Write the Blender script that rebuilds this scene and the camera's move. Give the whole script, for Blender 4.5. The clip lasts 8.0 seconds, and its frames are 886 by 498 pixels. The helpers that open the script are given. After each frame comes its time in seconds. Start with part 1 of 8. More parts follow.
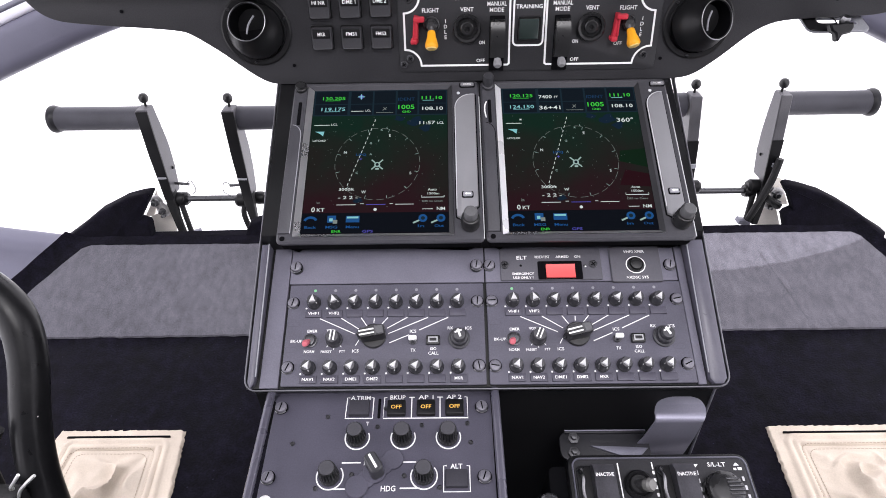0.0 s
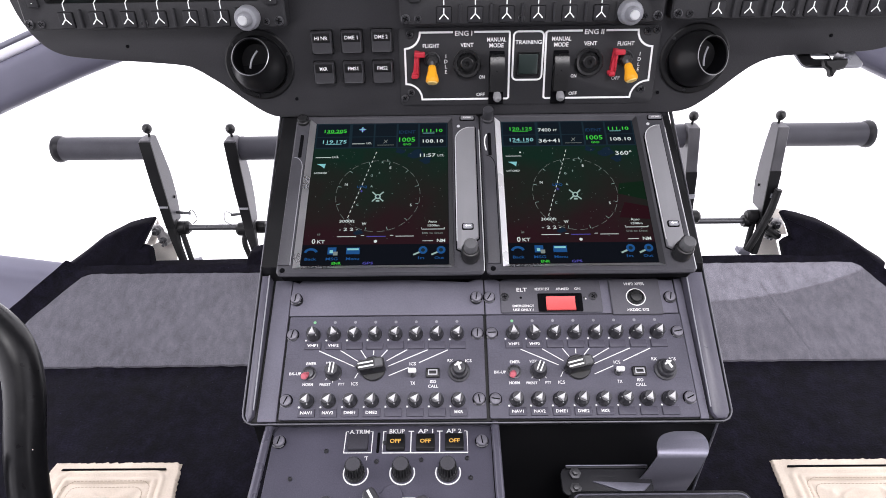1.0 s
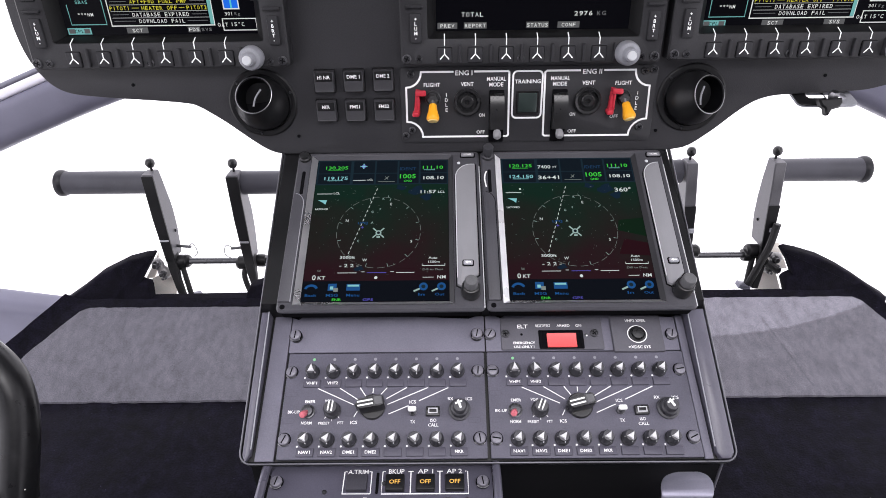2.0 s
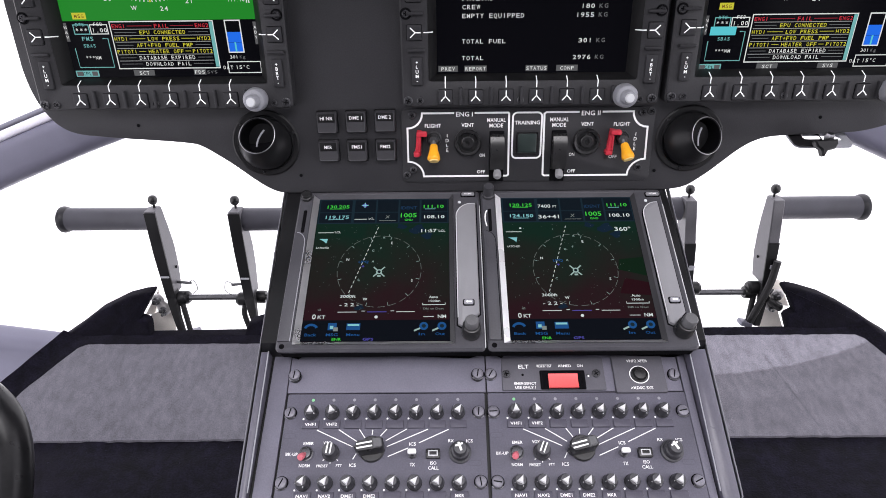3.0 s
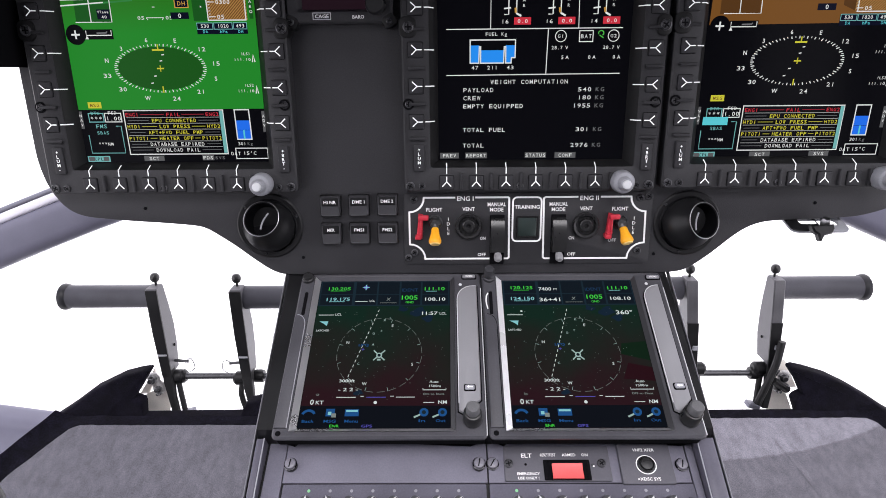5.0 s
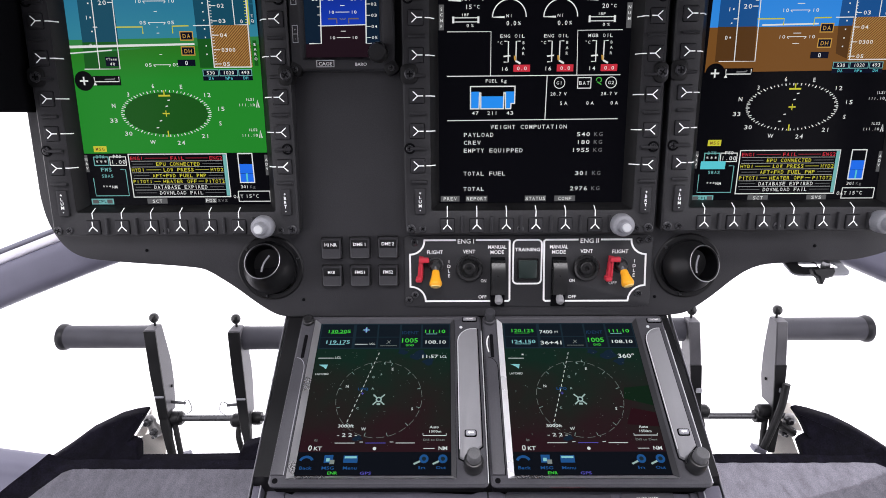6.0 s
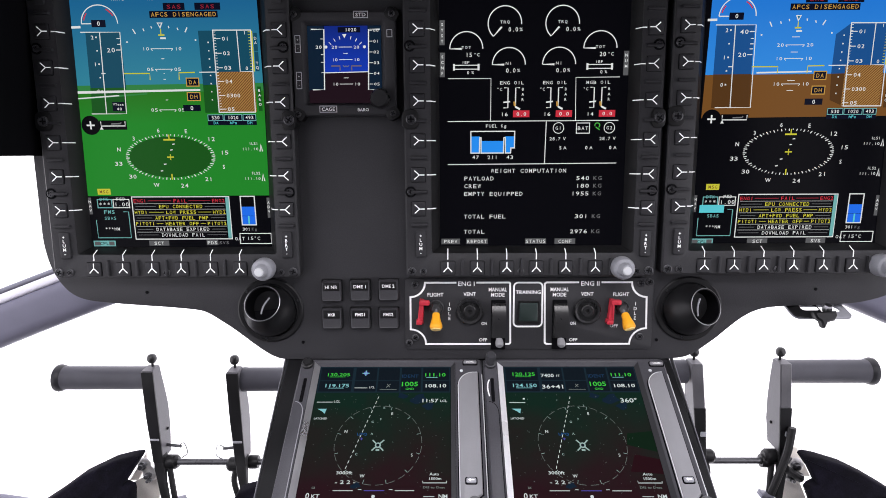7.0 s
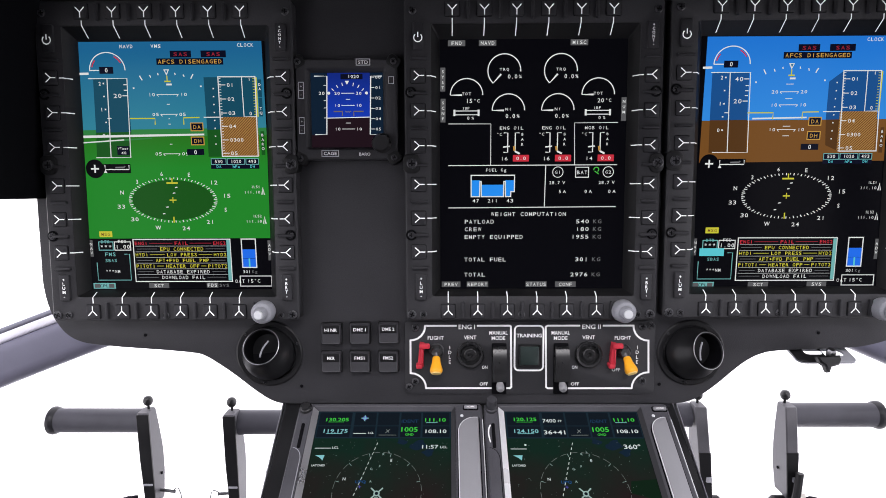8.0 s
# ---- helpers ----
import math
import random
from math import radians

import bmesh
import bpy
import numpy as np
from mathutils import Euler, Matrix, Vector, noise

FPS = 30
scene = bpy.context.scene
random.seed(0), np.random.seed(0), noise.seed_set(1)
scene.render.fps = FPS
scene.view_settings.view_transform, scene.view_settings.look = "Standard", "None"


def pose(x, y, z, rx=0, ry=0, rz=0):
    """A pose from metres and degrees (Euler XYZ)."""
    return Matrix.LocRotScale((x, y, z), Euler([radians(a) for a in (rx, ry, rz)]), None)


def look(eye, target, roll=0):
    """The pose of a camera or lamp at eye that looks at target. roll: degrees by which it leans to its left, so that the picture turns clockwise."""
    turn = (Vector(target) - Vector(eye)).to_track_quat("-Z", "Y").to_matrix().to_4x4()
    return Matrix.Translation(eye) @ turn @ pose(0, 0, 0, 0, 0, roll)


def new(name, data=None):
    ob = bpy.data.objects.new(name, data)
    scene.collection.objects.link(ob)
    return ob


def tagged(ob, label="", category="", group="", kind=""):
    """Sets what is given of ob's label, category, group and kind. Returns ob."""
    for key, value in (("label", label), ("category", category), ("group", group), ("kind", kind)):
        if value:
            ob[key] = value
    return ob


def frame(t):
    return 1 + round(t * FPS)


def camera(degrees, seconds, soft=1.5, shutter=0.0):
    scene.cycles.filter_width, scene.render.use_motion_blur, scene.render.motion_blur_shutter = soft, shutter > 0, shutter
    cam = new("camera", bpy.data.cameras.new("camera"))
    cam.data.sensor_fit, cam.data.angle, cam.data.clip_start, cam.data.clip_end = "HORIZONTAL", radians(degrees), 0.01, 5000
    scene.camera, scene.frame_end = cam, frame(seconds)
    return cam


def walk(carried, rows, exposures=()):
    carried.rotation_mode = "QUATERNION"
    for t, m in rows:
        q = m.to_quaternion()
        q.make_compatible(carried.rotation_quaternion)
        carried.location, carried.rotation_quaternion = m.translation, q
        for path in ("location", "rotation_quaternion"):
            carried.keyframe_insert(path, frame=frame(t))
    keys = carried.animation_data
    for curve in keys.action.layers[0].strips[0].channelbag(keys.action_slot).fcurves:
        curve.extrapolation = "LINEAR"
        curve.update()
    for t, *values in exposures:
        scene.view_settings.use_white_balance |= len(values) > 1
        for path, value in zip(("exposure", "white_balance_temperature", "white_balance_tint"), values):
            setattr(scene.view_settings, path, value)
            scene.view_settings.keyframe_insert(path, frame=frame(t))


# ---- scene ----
cam = camera(72.24, 8.0, soft=0.9)
PATH = [
    (0, 0.0011, -0.5082, 1.0788, 54.591, 0.848, 0.012),
    (0.5, 0.0013, -0.5081, 1.0799, 55.806, 0.808, 0.063),
    (1, 0.0013, -0.5066, 1.0822, 57.150, 0.767, 0.095),
    (1.5, 0.0009, -0.5055, 1.0839, 58.595, 0.730, 0.096),
    (3, 0.0008, -0.5034, 1.0893, 63.339, 0.629, 0.200),
    (3.5, 0.0009, -0.5027, 1.0910, 65.037, 0.605, 0.246),
    (4, 0.0009, -0.5022, 1.0925, 66.794, 0.565, 0.303),
    (4.5, 0.0009, -0.5016, 1.0946, 68.517, 0.509, 0.341),
    (6, 0.0008, -0.5002, 1.1003, 73.858, 0.410, 0.442),
    (6.5, 0.0007, -0.5000, 1.1023, 75.652, 0.356, 0.480),
    (7, 0.0008, -0.4997, 1.1042, 77.434, 0.309, 0.517),
    (7.5, 0.0005, -0.4992, 1.1060, 79.242, 0.264, 0.510),
    (8, 0.0006, -0.4989, 1.1081, 81.030, 0.228, 0.546),
]
walk(cam, [(t, pose(x, y, z, rx, ry, rz)) for t, x, y, z, rx, ry, rz in PATH])

# ---- light: a bright white hall round the aircraft, seen overexposed through the glazing ----
world = bpy.data.worlds.new("hall_light")
scene.world = world
world.use_nodes = True
wn = world.node_tree.nodes
wn["Background"].inputs["Color"].default_value = (0.955, 0.925, 1.0, 1)
wn["Background"].inputs["Strength"].default_value = 3.0
scene.view_settings.exposure = 0.0
# the hall's broad overhead lighting
lamp = new("hall_sun", bpy.data.lights.new("hall_sun", "SUN"))
lamp.data.energy, lamp.data.angle, lamp.data.color = 2.6, radians(35), (1.0, 0.97, 0.99)
lamp.matrix_basis = look((0.3, -2.3, 3.5), (0, 0, 0.9))


# ---- materials ----
def mat(name, color, rough=0.5, metal=0.0, grain=0.0, grain_scale=900.0, stain=0.0, stain_scale=25.0, bump=0.0, bump_scale=1500.0, spec=0.22, coat=0.0):
    """A painted, moulded or metal surface: colour with fine grain and broad stains, uneven gloss, fine relief."""
    m = bpy.data.materials.new(name)
    m.use_nodes = True
    n, k = m.node_tree.nodes, m.node_tree.links
    b = n["Principled BSDF"]
    b.inputs["Metallic"].default_value = metal
    b.inputs["Specular IOR Level"].default_value = spec
    b.inputs["Coat Weight"].default_value = coat
    co = n.new("ShaderNodeTexCoord")

    def noise_tex(scale, detail):
        t = n.new("ShaderNodeTexNoise")
        t.inputs["Scale"].default_value = scale
        t.inputs["Detail"].default_value = detail
        k.new(co.outputs["Object"], t.inputs["Vector"])
        return t.outputs["Fac"]

    fine, broad = noise_tex(grain_scale, 3), noise_tex(stain_scale, 5)
    last = None
    for fac, amount in ((fine, grain), (broad, stain)):
        if amount <= 0:
            continue
        r = n.new("ShaderNodeMapRange")
        r.inputs["From Min"].default_value, r.inputs["From Max"].default_value = 0.3, 0.7
        r.inputs["To Min"].default_value, r.inputs["To Max"].default_value = 1 - amount, 1 + amount
        k.new(fac, r.inputs["Value"])
        if last is None:
            last = r.outputs["Result"]
        else:
            mu = n.new("ShaderNodeMath")
            mu.operation = "MULTIPLY"
            k.new(last, mu.inputs[0])
            k.new(r.outputs["Result"], mu.inputs[1])
            last = mu.outputs["Value"]
    if last is None:
        b.inputs["Base Color"].default_value = (*color, 1)
    else:
        mix = n.new("ShaderNodeVectorMath")
        mix.operation = "SCALE"
        mix.inputs[0].default_value = color
        k.new(last, mix.inputs["Scale"])
        k.new(mix.outputs["Vector"], b.inputs["Base Color"])
    rr = n.new("ShaderNodeMapRange")
    rr.inputs["From Min"].default_value, rr.inputs["From Max"].default_value = 0.3, 0.7
    rr.inputs["To Min"].default_value, rr.inputs["To Max"].default_value = max(rough - 0.08, 0.03), min(rough + 0.08, 1)
    k.new(broad, rr.inputs["Value"])
    k.new(rr.outputs["Result"], b.inputs["Roughness"])
    if bump > 0:
        bp = n.new("ShaderNodeBump")
        bp.inputs["Strength"].default_value = bump
        bp.inputs["Distance"].default_value = 0.0006
        k.new(noise_tex(bump_scale, 2), bp.inputs["Height"])
        k.new(bp.outputs["Normal"], b.inputs["Normal"])
    return m


def lit(name, color, strength=1.0, low=None, axis=1, start=0.0, end=0.1, haze=0.0):
    """Picture on a lit display: an even colour, or one that runs from low to color along an axis of the display."""
    m = bpy.data.materials.new(name)
    m.use_nodes = True
    n, k = m.node_tree.nodes, m.node_tree.links
    b = n["Principled BSDF"]
    b.inputs["Base Color"].default_value = (0.0018, 0.0018, 0.0024, 1)
    b.inputs["Roughness"].default_value = 0.12
    b.inputs["Specular IOR Level"].default_value = 0.02
    b.inputs["Emission Strength"].default_value = strength
    b.inputs["Emission Color"].default_value = (*color, 1)
    if low is not None:
        co = n.new("ShaderNodeTexCoord")
        sp = n.new("ShaderNodeSeparateXYZ")
        k.new(co.outputs["Object"], sp.inputs["Vector"])
        src = sp.outputs[axis]
        if haze > 0:
            t = n.new("ShaderNodeTexNoise")
            t.inputs["Scale"].default_value = 22
            t.inputs["Detail"].default_value = 4
            k.new(co.outputs["Object"], t.inputs["Vector"])
            ma = n.new("ShaderNodeMath")
            ma.operation = "MULTIPLY_ADD"
            ma.inputs[1].default_value = haze
            k.new(t.outputs["Fac"], ma.inputs[0])
            k.new(src, ma.inputs[2])
            src = ma.outputs["Value"]
        r = n.new("ShaderNodeMapRange")
        r.inputs["From Min"].default_value, r.inputs["From Max"].default_value = start, end
        k.new(src, r.inputs["Value"])
        mx = n.new("ShaderNodeMix")
        mx.data_type = "RGBA"
        mx.inputs["A"].default_value = (*low, 1)
        mx.inputs["B"].default_value = (*color, 1)
        k.new(r.outputs["Result"], mx.inputs["Factor"])
        k.new(mx.outputs["Result"], b.inputs["Emission Color"])
    return m


PANEL = mat("black_panel_paint", (0.0300, 0.0297, 0.0330), 0.55, grain=0.12, stain=0.10, bump=0.25, bump_scale=1400)
BEZEL = mat("bezel_paint", (0.0275, 0.0273, 0.0302), 0.5, grain=0.10, stain=0.08, bump=0.2)
CONSOLE = mat("console_grey_paint", (0.134, 0.130, 0.164), 0.55, grain=0.08, stain=0.10, bump=0.25, bump_scale=1300)
# same console grey, painted darker downwards where less light falls
CONSOLE_MID = mat("console_grey_shaded", (0.090, 0.087, 0.112), 0.5, grain=0.10, stain=0.14, bump=0.25, bump_scale=1300)
CONSOLE_LOW = mat("console_grey_deep_shade", (0.074, 0.071, 0.096), 0.55, grain=0.08, stain=0.10, bump=0.25, bump_scale=1300)
CONSOLE_TRIM = mat("console_trim_paint", (0.072, 0.069, 0.090), 0.42, grain=0.08, stain=0.12, bump=0.15)
GTN_BODY = mat("navigator_body", (0.054, 0.0534, 0.061), 0.38, grain=0.08, stain=0.08, bump=0.12)
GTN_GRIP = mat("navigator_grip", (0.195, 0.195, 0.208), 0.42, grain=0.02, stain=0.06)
# bevel colours: bright and dark sides stand in for reflected light and shade
GTN_SHADED = mat("navigator_shaded_bevel", (0.030, 0.030, 0.033), 0.35, grain=0.03, stain=0.08)
GTN_LIT = mat("navigator_lit_bevel", (0.66, 0.66, 0.68), 0.30, metal=0.35, grain=0.03, stain=0.08)
GTN_EDGE = mat("navigator_edge_lit", (0.58, 0.58, 0.60), 0.30, metal=0.85, grain=0.03, stain=0.08)
BLACK = mat("black_plastic", (0.009, 0.009, 0.010), 0.4, grain=0.1, stain=0.1, bump=0.1)
VOID = mat("matt_black", (0.0035, 0.0035, 0.0045), 0.85, stain=0.1, spec=0.06)
RUBBER = mat("black_rubber", (0.016, 0.016, 0.017), 0.6, grain=0.15, stain=0.15, bump=0.2)
KNOB = mat("knob_plastic", (0.017, 0.017, 0.018), 0.30, grain=0.08, stain=0.1, spec=0.4)
KNOB_DARK = mat("satin_knob_plastic", (0.040, 0.040, 0.045), 0.34, grain=0.05, stain=0.1, spec=0.35)
# pale tone for knob facets that look lit and for bare paint chips
KNOB_ARROW = mat("lit_facet_and_chip", (0.56, 0.56, 0.57), 0.45, grain=0.1, stain=0.2, stain_scale=300)
KNOB_GREY = mat("knob_grey", (0.10, 0.10, 0.105), 0.45, grain=0.08, stain=0.1)
KNOB_PALE = mat("pale_grey_knob", (0.27, 0.275, 0.30), 0.5, grain=0.06, stain=0.1)
KNOB_TOGGLE = mat("grey_toggle", (0.24, 0.24, 0.25), 0.4, grain=0.05, stain=0.1)
KNOB_CAP = mat("light_knob_cap", (0.55, 0.56, 0.58), 0.45, stain=0.08)
SCREW = mat("black_screw", (0.060, 0.060, 0.066), 0.30, metal=0.4, spec=0.5, grain=0.15, stain=0.1)
BRIGHT_WIRE = mat("bright_wire", (0.80, 0.80, 0.80), 0.35, metal=0.6, stain=0.1)
PLATE_DARK = mat("dark_label_plate", (0.082, 0.080, 0.094), 0.5, grain=0.06, stain=0.1, bump=0.15)
STEEL = mat("steel", (0.26, 0.26, 0.27), 0.35, metal=1.0, grain=0.1, stain=0.15)
DZUS = mat("grey_fastener", (0.150, 0.146, 0.172), 0.40, metal=0.10, grain=0.15, stain=0.2, spec=0.4)
TONGUE = mat("satin_grey_sheet", (0.27, 0.265, 0.325), 0.50, metal=0.60, grain=0.05, stain=0.1)
ALU = mat("anodised_grey", (0.13, 0.13, 0.16), 0.42, metal=0.35, grain=0.08, stain=0.12)
ARM_GREY = mat("pale_arm_paint", (0.095, 0.093, 0.102), 0.45, grain=0.08, stain=0.18, bump=0.12)
PEDAL = mat("pedal_grey_paint", (0.052, 0.0515, 0.062), 0.45, grain=0.1, stain=0.15, bump=0.15)
WHITE = mat("white_legend", (0.82, 0.82, 0.82), 0.6, stain=0.05)
LEGEND_DIM = mat("worn_white_legend", (0.48, 0.48, 0.50), 0.6, stain=0.15)
RED = mat("red_plastic", (0.46, 0.032, 0.050), 0.28, grain=0.05, stain=0.08)
RED_PALE = mat("faded_red_cap", (0.50, 0.13, 0.16), 0.4, stain=0.1)
YELLOW = mat("yellow_plastic", (0.80, 0.36, 0.02), 0.35, grain=0.04, stain=0.1)
YELLOW_TIP = mat("worn_yellow_tip", (0.85, 0.60, 0.22), 0.45, stain=0.1)
SEAL_PALE = mat("pale_window_seal", (0.62, 0.61, 0.68), 0.45, grain=0.03, stain=0.06)
FRAME_PAINT = mat("grey_blue_airframe_paint", (0.105, 0.103, 0.140), 0.5, grain=0.04, stain=0.06, bump=0.08)
TRIM_DARK = mat("dark_interior_trim", (0.06, 0.06, 0.065), 0.6, grain=0.05, stain=0.08, bump=0.1)
CREAM = mat("cream_leather", (0.520, 0.450, 0.375), 0.55, grain=0.06, grain_scale=700, stain=0.15, stain_scale=18, bump=0.35, bump_scale=600)
HALL = mat("white_hall_floor", (0.80, 0.80, 0.80), 0.6, grain=0.03, grain_scale=3, stain=0.05, stain_scale=0.4)


def carpet(name, color, fleck, scale, blotch, grain=0.45, relief=1.0):
    """Short loop pile: clumps, flecks and soft relief."""
    m = mat(name, color, 0.95, grain=grain, grain_scale=scale, stain=blotch, stain_scale=28, bump=relief, bump_scale=scale, spec=0.06)
    b = m.node_tree.nodes["Principled BSDF"]
    b.inputs["Sheen Weight"].default_value = fleck
    b.inputs["Sheen Roughness"].default_value = 0.5
    n, k = m.node_tree.nodes, m.node_tree.links
    # brushed clumps and a few light specks of lint
    base = b.inputs["Base Color"].links[0].from_socket
    co = n.new("ShaderNodeTexCoord")
    clump, lint = n.new("ShaderNodeTexNoise"), n.new("ShaderNodeTexVoronoi")
    clump.inputs["Scale"].default_value, clump.inputs["Detail"].default_value = 75, 6
    lint.inputs["Scale"].default_value = 70
    k.new(co.outputs["Object"], lint.inputs["Vector"])
    if grain < 0.4:
        # nap brushed along one direction
        mp = n.new("ShaderNodeMapping")
        mp.inputs["Rotation"].default_value = (0, 0, radians(24))
        mp.inputs["Scale"].default_value = (1.5, 0.8, 1.0)
        k.new(co.outputs["Object"], mp.inputs["Vector"])
        k.new(mp.outputs["Vector"], clump.inputs["Vector"])
    else:
        k.new(co.outputs["Object"], clump.inputs["Vector"])
    r = n.new("ShaderNodeMapRange")
    r.inputs["From Min"].default_value, r.inputs["From Max"].default_value = 0.35, 0.68
    r.inputs["To Min"].default_value, r.inputs["To Max"].default_value = 1 - 1.1 * blotch, 1 + 1.3 * blotch
    k.new(clump.outputs["Fac"], r.inputs["Value"])
    s = n.new("ShaderNodeVectorMath")
    s.operation = "SCALE"
    k.new(base, s.inputs[0])
    k.new(r.outputs["Result"], s.inputs["Scale"])
    e = n.new("ShaderNodeMath")
    e.operation = "LESS_THAN"
    e.inputs[1].default_value = 0.055 if blotch > 0.2 else 0.0
    k.new(lint.outputs["Distance"], e.inputs[0])
    mx = n.new("ShaderNodeMix")
    mx.data_type = "RGBA"
    mx.inputs["B"].default_value = (color[0] * 5, color[1] * 5, color[2] * 5, 1)
    k.new(e.outputs["Value"], mx.inputs["Factor"])
    k.new(s.outputs["Vector"], mx.inputs["A"])
    k.new(mx.outputs["Result"], b.inputs["Base Color"])
    return m


CARPET = carpet("black_carpet", (0.0038, 0.0034, 0.0066), 0.03, 420, 0.30, relief=0.8)
MAT_GREY = carpet("grey_heel_mat", (0.091, 0.089, 0.104), 0.04, 800, 0.10, 0.26, 1.0)


def two_tone_mat(m, curve, lift, fold):
    """A paler area beyond a curved line, and one fold painted as a darker line."""
    n, k = m.node_tree.nodes, m.node_tree.links
    b = n["Principled BSDF"]
    base = b.inputs["Base Color"].links[0].from_socket
    co, sp, wob = n.new("ShaderNodeTexCoord"), n.new("ShaderNodeSeparateXYZ"), n.new("ShaderNodeTexNoise")
    k.new(co.outputs["Object"], sp.inputs["Vector"])
    wob.inputs["Scale"].default_value, wob.inputs["Detail"].default_value = 60, 4
    k.new(co.outputs["Object"], wob.inputs["Vector"])

    def sums(kind, *args):
        node = n.new("ShaderNodeMath")
        node.operation = kind
        for i, v in enumerate(args):
            if isinstance(v, (int, float)):
                node.inputs[i].default_value = v
            else:
                k.new(v, node.inputs[i])
        return node.outputs["Value"]

    def step(value, low, high, to_low, to_high):
        r = n.new("ShaderNodeMapRange")
        r.interpolation_type = "SMOOTHSTEP"
        for name, v in (("From Min", low), ("From Max", high), ("To Min", to_low), ("To Max", to_high)):
            r.inputs[name].default_value = v
        k.new(value, r.inputs["Value"])
        return r.outputs["Result"]

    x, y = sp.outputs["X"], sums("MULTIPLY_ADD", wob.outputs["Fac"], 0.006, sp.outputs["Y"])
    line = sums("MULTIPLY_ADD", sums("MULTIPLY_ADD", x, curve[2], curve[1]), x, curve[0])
    # the colour lifts past the curved line
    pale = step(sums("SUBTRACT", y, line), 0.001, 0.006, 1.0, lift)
    (x0, y0), (x1, y1) = fold
    slope = (x1 - x0) / (y1 - y0)
    off = sums("ABSOLUTE", sums("SUBTRACT", sums("SUBTRACT", x, x0), sums("MULTIPLY", sums("SUBTRACT", y, y0), slope)))
    inside = sums("LESS_THAN", sums("ABSOLUTE", sums("SUBTRACT", y, (y0 + y1) / 2)), abs(y1 - y0) / 2)
    # the fold's crease is only a darker line in the colour
    mark = sums("SUBTRACT", 1.0, sums("MULTIPLY", inside, step(off, 0.0002, 0.0026, 0.17, 0.0)))
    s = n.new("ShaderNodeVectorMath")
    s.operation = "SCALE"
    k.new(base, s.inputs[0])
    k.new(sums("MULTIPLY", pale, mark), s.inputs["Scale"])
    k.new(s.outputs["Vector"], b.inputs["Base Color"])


MAT_TWO_TONE = carpet("two_tone_heel_mat", (0.104, 0.101, 0.117), 0.04, 800, 0.10, 0.26, 1.0)
two_tone_mat(MAT_TWO_TONE, (0.2731, -0.494, 0.709), 1.62, ((0.4588, 0.224), (0.4911, 0.1147)))


# ---- building blocks ----
def ring_rect(x0, y0, x1, y1, r=0.0, n=4):
    """Corners of a rounded rectangle, counter-clockwise."""
    r = max(min(r, abs(x1 - x0) / 2.001, abs(y1 - y0) / 2.001), 1e-5)
    out = []
    for cx, cy, a in ((x1 - r, y1 - r, 0), (x0 + r, y1 - r, 90), (x0 + r, y0 + r, 180), (x1 - r, y0 + r, 270)):
        for i in range(n + 1):
            w = radians(a + 90 * i / n)
            out.append((cx + r * math.cos(w), cy + r * math.sin(w)))
    return out


def ring_circle(cx, cy, r, n=24, start=0.0):
    return [(cx + r * math.cos(start + 2 * math.pi * i / n), cy + r * math.sin(start + 2 * math.pi * i / n)) for i in range(n)]


def inset(pts, d):
    """The outline pulled in by d."""
    out, n = [], len(pts)
    for i in range(n):
        p, q, s = Vector(pts[i - 1]), Vector(pts[i]), Vector(pts[(i + 1) % n])
        a, b = q - p, s - q
        if a.length < 1e-9 or b.length < 1e-9:
            out.append(tuple(q))
            continue
        a.normalize(), b.normalize()
        na, nb = Vector((-a.y, a.x)), Vector((-b.y, b.x))
        m = na + nb
        m = m / max(m.length_squared / 2, 0.35)
        out.append(tuple(q + m * d))
    return out


def loft(bm, rings, close_first=True, close_last=True, loop=True):
    """Skin between rings of (points, z) or of 3D points, all of one count."""
    made = []
    for ring in rings:
        if isinstance(ring, tuple) and not isinstance(ring[1], tuple) and isinstance(ring[0], list):
            made.append([bm.verts.new((p[0], p[1], ring[1])) for p in ring[0]])
        else:
            made.append([bm.verts.new(p) for p in ring])
    n = len(made[0])
    for a, b in zip(made, made[1:]):
        for i in range(n if loop else n - 1):
            j = (i + 1) % n
            bm.faces.new((a[i], a[j], b[j], b[i]))
    if close_first:
        bm.faces.new(list(reversed(made[0])))
    if close_last:
        bm.faces.new(made[-1])
    return bm


def slab(bm, pts, z0, z1, bevel=0.0005):
    """A flat body with softened upper edges."""
    if bevel <= 0:
        return loft(bm, [(list(pts), z0), (list(pts), z1)])
    return loft(bm, [(list(pts), z0), (list(pts), z1 - bevel), (inset(pts, bevel * 0.3), z1 - bevel * 0.3), (inset(pts, bevel), z1)])


def box(bm, x0, y0, z0, x1, y1, z1, r=0.0006, bevel=0.0005):
    return slab(bm, ring_rect(x0, y0, x1, y1, r, 2), z0, z1, bevel)


def lathe(bm, profile, cx=0.0, cy=0.0, seg=20, m=None):
    """A turned body: (radius, z) from its foot to its crown."""
    rings = [(ring_circle(cx, cy, max(r, 1e-5), seg), z) for r, z in profile]
    if m is None:
        return loft(bm, rings)
    return loft(bm, [[tuple(m @ Vector((p[0], p[1], z))) for p in pts] for pts, z in rings])


def border(bm, outer, inner, z0, z1, bevel=0.0006, sunk=None):
    """A frame between two outlines of one count."""
    sunk = z0 if sunk is None else sunk
    return loft(bm, [(list(outer), z0), (list(outer), z1 - bevel), (inset(outer, bevel), z1), (inset(inner, -bevel), z1), (list(inner), z1 - bevel), (list(inner), sunk)], False, False)


